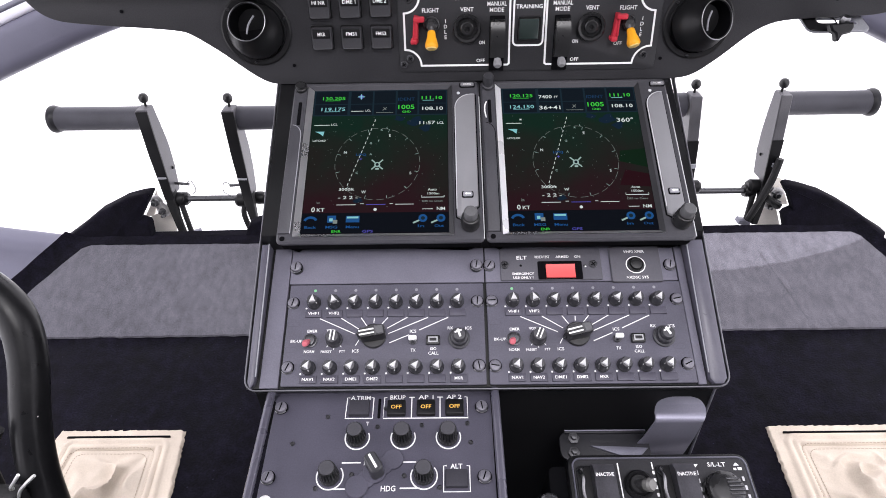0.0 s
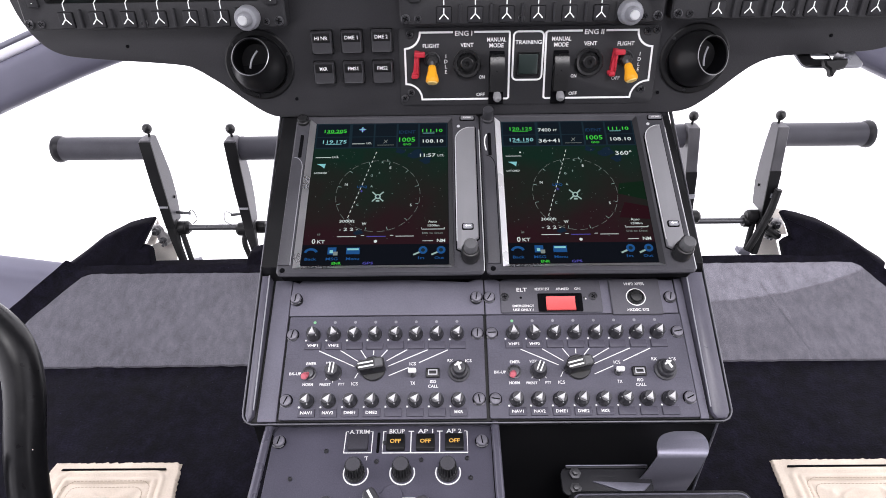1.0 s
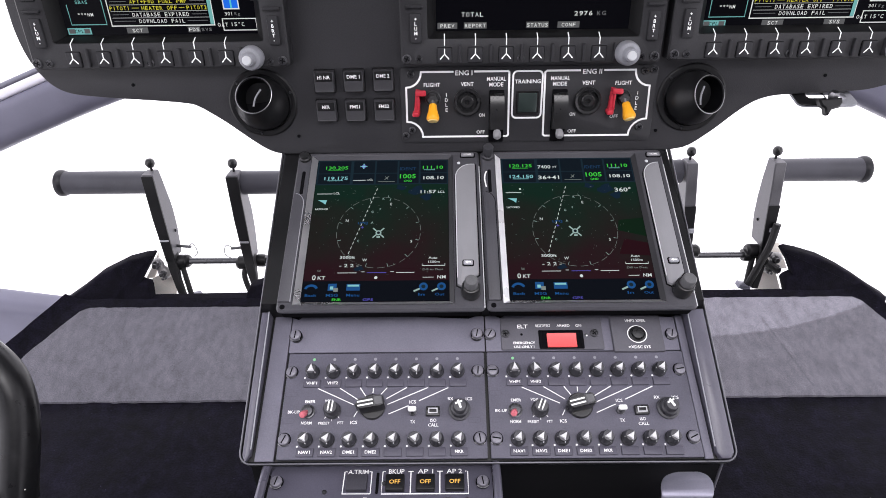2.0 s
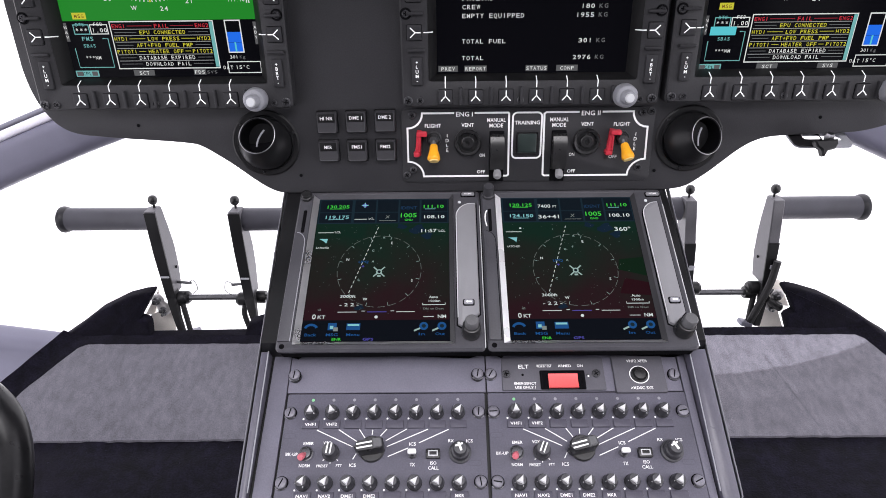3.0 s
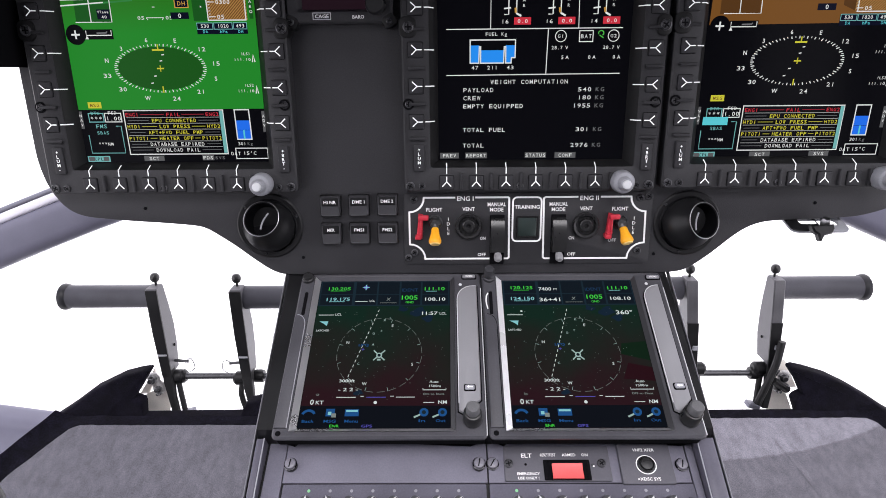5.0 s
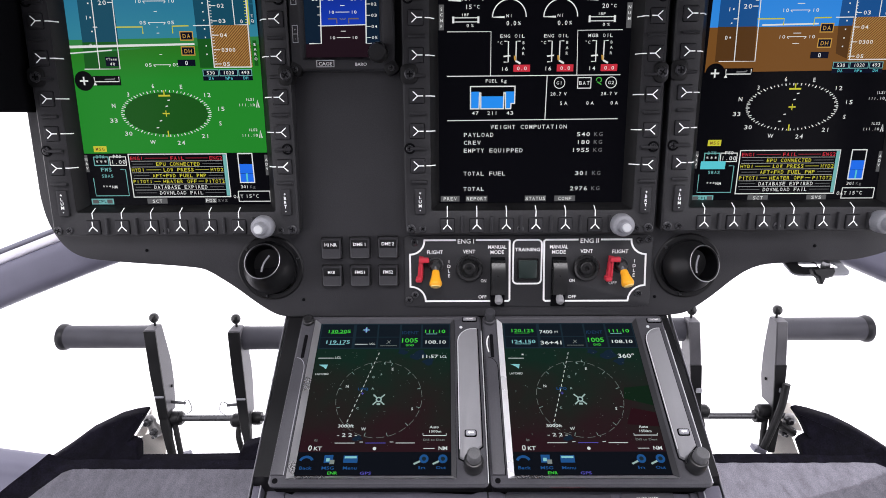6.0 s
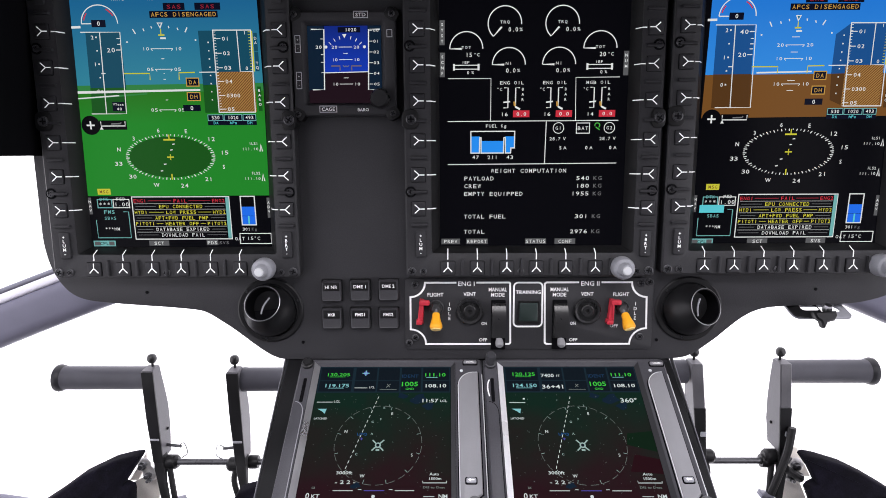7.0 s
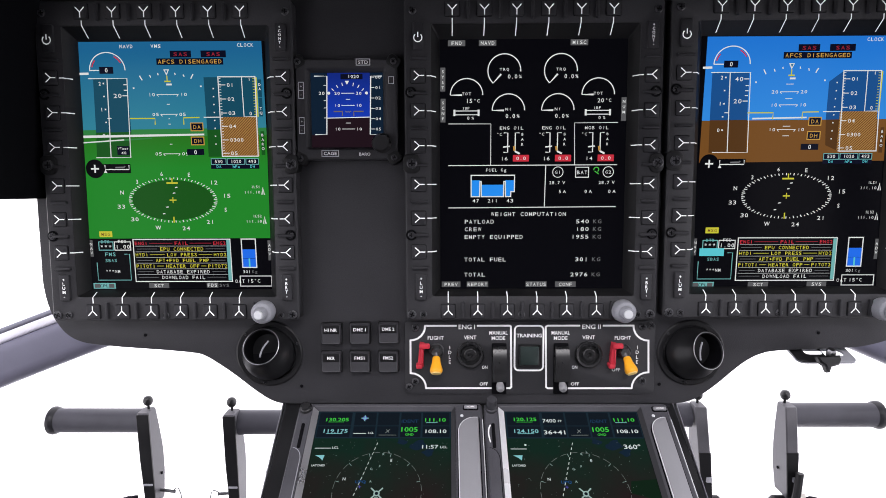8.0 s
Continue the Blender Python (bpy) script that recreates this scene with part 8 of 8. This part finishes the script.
def pedal(x, y, out, top, lean, label):
    """A pedal: cranked arm, dark aft strip, foot bar with a rubber end, ball on a stem, pivot, thin lower leg with its
    shoe.
    """
    u = thing("rudder_pedal", pose(x, y, 0), label, "pedal", "rudder pedals")
    inner, port, w = -out, x < 0, 0.0084
    end, deep = (0.146, 0.0) if port else (0.144, 0.005)
    at_top = pose(0, 0, top)
    stations = [(0.0, -0.0240, -0.0020, w - 0.0008), (0.0015, -0.0250, -0.0010, w), (0.034, -0.0256, 0.0060 + 0.2 * deep, w), (0.060, -0.0258, 0.0110 + 0.2 * deep, w), (0.072, -0.0252, 0.0124 + 0.3 * deep, w), (0.105, -0.0238, 0.0130 + deep, w - 0.0006), (end, -0.0220, 0.0080 + 1.5 * deep, w - 0.0016)]
    arm = part("arm", loft(bmesh.new(), arm_rings(stations, lean)), ARM_GREY, u, "pale grey painted arm", at_top)
    # shade on the rear-facing edge, put in as a black strip
    knee = 0.002 if port else 0.069
    strip = [(d, a - 0.0014, a + 0.0024, h + 0.0003) for d, a, h in ((knee, -0.0252, w), (0.072, -0.0252, w), (0.105, -0.0238, w - 0.0006), (end + 0.004, -0.0218, w - 0.0012))]
    part("arm_shade", loft(bmesh.new(), arm_rings(strip, lean, 0.0006)), BLACK, arm, "dark strip painted on the aft edge as its shade")
    bm = bmesh.new()
    lathe(bm, [(0.0024, 0.0), (0.0024, 0.001), (0.001, 0.0012)], seg=8, m=pose(inner * w + lean * 0.105, 0.000, -0.105, 0, 90 * inner, 0))
    part("rivet", bm, VOID, arm)
    bm = bmesh.new()
    if port:
        box(bm, -0.0066, -0.0014, -0.0013, 0.0066, 0.0012, 0.0013, 0.0004, 0.0004)
    else:
        box(bm, -0.0040, -0.0030, -0.0036, 0.0046, 0.0012, 0.0030, 0.0012, 0.0008)
    part("clip", bm, KNOB_PALE, arm, "small bright metal clip", pose(lean * 0.110 + (0 if port else 0.003), -0.0254, -0.110))
    L = 0.137 if port else 0.1325
    bm = bmesh.new()
    lathe(bm, [(0.0178, 0.0), (0.0178, 0.004), (0.0174, 0.006), (0.0174, L - 0.012), (0.0182, L - 0.010)], seg=28, m=pose(0, 0, 0, 0, 90 * out, 0))
    bar = part("foot_bar", bm, PEDAL, u, "grey rubber covered foot bar", pose(out * w, -0.004, top - 0.020))
    bm = bmesh.new()
    lathe(bm, [(0.0180, L - 0.011), (0.0196, L - 0.008), (0.0206, L - 0.004), (0.0200, L - 0.001), (0.0170, L), (0.001, L)], seg=28, m=pose(0, 0, 0, 0, 90 * out, 0))
    part("end_cap", bm, CHEEK, bar, "black flared rubber end")
    bm = bmesh.new()
    lathe(bm, [(0.0018, 0.0), (0.0018, 0.005), (0.0042, 0.0060), (0.0060, 0.0082), (0.0069, 0.0108), (0.0071, 0.0123), (0.0069, 0.0138), (0.0060, 0.0164), (0.0042, 0.0186), (0.001, 0.0196)], seg=22)
    part("ball", bm, KNOB, u, "black ball on a short stem", pose(-out * 0.001, -0.008, top), 80)
    px = lean * 0.155
    bm = bmesh.new()
    lathe(bm, [(0.0095, -0.010), (0.0110, -0.007), (0.0110, 0.012), (0.008, 0.016), (0.004, 0.016)], seg=16, m=pose(inner * w + px, -0.008, top - 0.157, 0, 90 * inner, 0))
    part("pivot", bm, BLACK, u)
    # lower leg down to a small shoe
    bm = bmesh.new()
    toe = 0.008 if port else -0.005
    legs = [(0.140, -0.0225, -0.0060, 0.0072), (0.160, -0.0235, -0.0100, 0.0074), (0.182, -0.0280, -0.0180, 0.0058), (0.215, -0.0320, -0.0220, 0.0052)]
    rings = [[(qx + px - lean * -qz + toe * max(-qz - 0.160, 0) / 0.055, qy, qz) for qx, qy, qz in ring] for ring in arm_rings(legs, lean)]
    leg = part("lower_leg", loft(bm, rings), RUBBER, u, "dark lower leg", at_top)
    bm = bmesh.new()
    tube(bm, smooth_path([(px + inner * 0.010, -0.010, -0.160), (px + inner * 0.014, -0.016, -0.180), (px + toe + inner * 0.012, -0.024, -0.214)], 4), 0.0044, 10)
    part("brace", bm, RUBBER, leg)
    bm = bmesh.new()
    box(bm, -0.010, -0.008, -0.0035, 0.010, 0.008, 0.0035, 0.002, 0.0015)
    part("shoe", bm, ALU, leg, "dull metal shoe", pose(px + toe + inner * 0.018, -0.026, -0.212, 0, -14 * inner, 0))
    if not port:
        return u
    bm = bmesh.new()
    tube(bm, [(inner * 0.002, -0.004, top - 0.130), (inner * 0.030, -0.006, top - 0.132)], 0.0024, 8)
    part("pin", bm, SCREW, u)
    bm = bmesh.new()
    tube(bm, smooth_path([(inner * 0.026, -0.006, top - 0.131), (inner * 0.036, -0.010, top - 0.124), (inner * 0.040, -0.010, top - 0.140), (inner * 0.030, -0.008, top - 0.150)], 5), 0.0008, 6)
    part("wire_clip", bm, STEEL, u)
    return u


pedal(-0.4400, 0.345, -1, 0.7410, 0.0, "grey rudder pedal with a long foot bar and ball")
pedal(-0.3120, 0.335, 1, 0.7430, 0.0, "grey rudder pedal half hidden behind the console")
pedal(0.3600, 0.350, -1, 0.7480, 0.13, "grey rudder pedal half hidden behind the console")
pedal(0.4895, 0.352, 1, 0.7470, 0.10, "grey rudder pedal with a long foot bar and ball")
BRACKET = mat("pale_bracket_paint", (0.74, 0.70, 0.65), 0.5, grain=0.08, stain=0.2)
CAST = mat("pale_cast_metal", (0.38, 0.37, 0.37), 0.45, metal=0.3, grain=0.1, stain=0.25)
for xa, xb, y, z, s in ((-0.430, -0.300, 0.335, 0.585, -1), (0.372, 0.486, 0.345, 0.581, 1)):
    u = thing("pedal_linkage", pose(0, 0, 0), "dark cross tube and pale brackets between the pedals", "linkage")
    bm = bmesh.new()
    tube(bm, [(xa - 0.02, y, z), (xb + 0.04, y, z)], 0.0050, 12)
    part("cross_tube", bm, SCREW, u)
    for x in (xa, xb):
        bm = bmesh.new()
        lathe(bm, [(0.0095, -0.008), (0.0105, -0.004), (0.0105, 0.004), (0.0095, 0.008)], seg=16, m=pose(x, y, z, 0, 90, 0))
        part("collar", bm, BLACK, u)
    if s < 0:
        ear = [(-0.4680, 0.5960), (-0.4760, 0.5830), (-0.5000, 0.5480), (-0.4840, 0.5480), (-0.4700, 0.5760)]
        foot = [(-0.4860, 0.5500), (-0.4672, 0.5600), (-0.4470, 0.5720), (-0.4460, 0.5534), (-0.4580, 0.5000), (-0.4900, 0.5000)]
        kx, kz = -0.4610, 0.5780
    else:
        ear = [(0.5230, 0.6000), (0.5350, 0.6000), (0.5620, 0.5500), (0.5316, 0.5520), (0.5240, 0.5672)]
        foot = [(0.5060, 0.5640), (0.5180, 0.5680), (0.5390, 0.5520), (0.5640, 0.5000), (0.5200, 0.5000)]
        kx, kz = 0.5260, 0.5720
    for pts, y0 in ((ear, y + 0.006), (foot, y + 0.0005)):
        bm = bmesh.new()
        loft(bm, [[(px, y0 + dy, pz) for px, pz in ring] for ring, dy in ((inset(pts, 0.0012) if s < 0 else pts, 0.0), (pts, 0.0012), (pts, 0.005))])
        part("bracket", bm, BRACKET, u, "pale painted bracket")
    bm = bmesh.new()
    lathe(bm, [(0.004, -0.020), (0.0085, -0.016), (0.0095, -0.006), (0.0070, 0.000), (0.0090, 0.006), (0.0080, 0.014), (0.003, 0.018)], seg=18, m=pose(kx, y - 0.008, kz, 0, 24 * s, 0))
    part("knuckle", bm, CAST, u, "pale cast metal knuckle", smooth=60)
    for dx, dz, r in ((-0.002, 0.009, 0.0062), (0.005, -0.007, 0.0052), (-0.006 * s, -0.014, 0.0040)):
        bm = bmesh.new()
        lathe(bm, [(r, 0.0), (r, 0.006), (r * 0.6, 0.008), (r * 0.6, 0.012), (0.001, 0.013)], seg=14, m=pose(kx + dx, y - 0.012, kz + dz, 80, 0, 0))
        part("joint", bm, SCREW, u)
    if s > 0:
        bm = bmesh.new()
        tube(bm, smooth_path([(0.5055, 0.320, 0.650), (0.5025, 0.318, 0.618), (0.4985, 0.320, 0.590), (0.4885, 0.326, 0.532)], 4), 0.0056, 10)
        part("strut", bm, RUBBER, u, "dark short strut")
        bm = bmesh.new()
        tube(bm, [(0.506, 0.324, 0.580), (0.532, 0.326, 0.562)], 0.0060, 10)
        part("link", bm, RUBBER, u, "dark short link")


# ---- stick and stick boots ----
u = thing("control_stick", pose(0, 0, 0), "curved black control stick with a worn glossy tube", "control stick")
bm = bmesh.new()
tube(bm, smooth_path([(-0.50, -0.108, 0.797), (-0.444, -0.108, 0.790), (-0.400, -0.113, 0.779), (-0.372, -0.122, 0.7650), (-0.3545, -0.134, 0.748), (-0.3465, -0.152, 0.721), (-0.3440, -0.184, 0.678), (-0.3400, -0.206, 0.640), (-0.3310, -0.226, 0.595), (-0.324, -0.240, 0.550), (-0.320, -0.246, 0.520), (-0.318, -0.250, 0.500)], 6), 0.0150, 28)
part("tube", bm, mat("worn_black_tube", (0.0075, 0.0075, 0.0085), 0.33, grain=0.2, grain_scale=300, stain=0.14, stain_scale=60, bump=0.06, bump_scale=200, spec=0.22), u)
for cx, cy, cz, r in ((-0.3345, -0.1900, 0.6830, 0.0010), (-0.3330, -0.1935, 0.6770, 0.0007), (-0.3310, -0.1880, 0.6905, 0.0006), (-0.3470, -0.2070, 0.6600, 0.0008), (-0.3390, -0.1990, 0.6670, 0.0005)):
    bm = bmesh.new()
    bmesh.ops.create_icosphere(bm, subdivisions=1, radius=r)
    part("paint_chip", bm, KNOB_ARROW, u, "small bare chip", pose(cx, cy, cz))
bm = bmesh.new()
box(bm, -0.372, -0.236, 0.585, -0.338, -0.222, 0.652, 0.004, 0.003)
part("clamp", bm, RUBBER, u, "black rubber clamp")
bm = bmesh.new()
tube(bm, smooth_path([(-0.3400, -0.2320, 0.6463), (-0.3338, -0.2330, 0.6569), (-0.3276, -0.2325, 0.6642), (-0.3180, -0.2300, 0.6728)], 5), 0.0014, 8)
part("wire_clip", bm, BRIGHT_WIRE, u, "bent bright wire clip")
bm = bmesh.new()
tube(bm, smooth_path([(-0.3415, -0.2300, 0.6560), (-0.3404, -0.2320, 0.6600), (-0.3325, -0.2325, 0.6702), (-0.3287, -0.2310, 0.6752)], 5), 0.0014, 8)
part("wire_clip", bm, BRIGHT_WIRE, u, "bent bright wire clip")
bm = bmesh.new()
tube(bm, smooth_path([(-0.358, -0.200, 0.690), (-0.366, -0.206, 0.676), (-0.368, -0.214, 0.660), (-0.364, -0.222, 0.640)], 5), 0.0060, 10)
part("cable", bm, RUBBER, u, "black cable beside the tube")


def stick_boot(x0, x1, y1, seed, inner, label):
    """A leather boot: flat deckled frame, dark strip as the slit, padded border, double seam and a slack, folded
    middle.
    """
    u = thing("stick_boot", pose((x0 + x1) / 2, y1 - 0.085, 0.503), label, "stick boot", "stick boots")
    w, h, n = (x1 - x0) / 2, 0.085, 120

    def depth(x, y, r):
        qx, qy = max(abs(x) - (w - r), 0), max(abs(y) - (h - r), 0)
        return r - math.hypot(qx, qy) if qx > 0 and qy > 0 else min(w - abs(x), h - abs(y))

    def height(x, y):
        d, q = depth(x, y, 0.003), depth(x, y, 0.026)
        low = noise.noise(Vector((x * 30, y * 30, seed)))
        if d < 0.0108:
            return 0.0045 * min(1, max(d, 0) / 0.0016) ** 0.5 + 0.0005 * low
        z = 0.0050 + 0.0024 * math.sin(min(max((q - 0.012) / 0.0085, 0), 1) * math.pi) + 0.0024 * math.sin(min(max((q - 0.0205) / 0.0080, 0), 1) * math.pi)
        z -= 0.0014 * math.exp(-((q - 0.0285) / 0.0011) ** 2) + 0.0010 * math.exp(-((q - 0.0320) / 0.0011) ** 2)
        if q > 0.033:
            f = min((q - 0.033) / 0.030, 1)
            wx, wy = x * 26 + 0.9 * low, y * 20 + 0.7 * noise.noise(Vector((x * 22, y * 22, seed + 3)))
            ridge = 1 - abs(noise.noise(Vector((wx, wy, seed + 5)))) * 2.2
            z += f * (0.0150 * ridge - 0.0085) + 0.0030 * noise.noise(Vector((x * 75, y * 75, seed + 9))) * f + 0.007 * f * f
        return z

    def place(x, y):
        return x + (0.16 if inner > 0 else 0.11) * inner * (h - y) * (1 + inner * x / w) / 2, y

    bm = bmesh.new()
    grid = []
    for j in range(n + 1):
        row = []
        for i in range(n + 1):
            x, y = (-1 + 2 * i / n) * w, (-1 + 2 * j / n) * h
            wob = 0.0016 * noise.noise(Vector((x * 190, y * 190, seed))) + 0.0008 * noise.noise(Vector((x * 420, y * 420, seed)))
            px, py = place(x, y)
            if min(w - abs(x), h - abs(y)) < 0.0036:
                px, py = px + wob, py + wob
            row.append(bm.verts.new((px, py, height(x, y))))
        grid.append(row)
    for j in range(n):
        for i in range(n):
            bm.faces.new((grid[j][i], grid[j][i + 1], grid[j + 1][i + 1], grid[j + 1][i]))
    cover = part("cover", bm, CREAM, u, smooth=75)
    # the slit's shadow is a flat black strip under the frame
    bm = bmesh.new()
    (xa, ya), (xb, yb) = place(-w + 0.014, h - 0.0115), place(w - 0.014, h - 0.0115)
    slab(bm, [(xa, ya - 0.0011), (xb, yb - 0.0011), (xb - 0.001, yb + 0.0011), (xa + 0.001, ya + 0.0011)], 0.001, 0.0066, 0.0003)
    part("slit", bm, VOID, u, "dark strip laid in for the slit's shade")
    for d in (0.0268, 0.0335):
        bm = bmesh.new()
        pts = ring_rect(-w + d, -h + d, w - d, h - d, max(0.026 - d, 0.010), 6)
        fine = []
        for (ax, ay), (bx, by) in zip(pts, pts[1:] + pts[:1]):
            k = max(int(math.hypot(bx - ax, by - ay) / 0.004), 1)
            fine += [(ax + (bx - ax) * i / k, ay + (by - ay) * i / k) for i in range(k)]
        for (ax, ay), (bx, by) in list(zip(fine, fine[1:] + fine[:1])):
            (p0, p1), (q0, q1) = place(ax, ay), place(ax + (bx - ax) * 0.62, ay + (by - ay) * 0.62)
            tube(bm, [(p0, p1, height(ax, ay) + 0.0001), (q0, q1, height(bx, by) + 0.0001)], 0.0004, 5)
        part("stitching", bm, STITCH, cover, "line of stitches")


STITCH = mat("cream_seam", (0.34, 0.29, 0.23), 0.7, stain=0.1)
stick_boot(-0.4500, -0.3050, -0.0570, 2.0, 1, "cream leather stick boot on the black carpet")
stick_boot(0.3620, 0.5200, -0.0590, 7.0, -1, "cream leather stick boot on the black carpet")
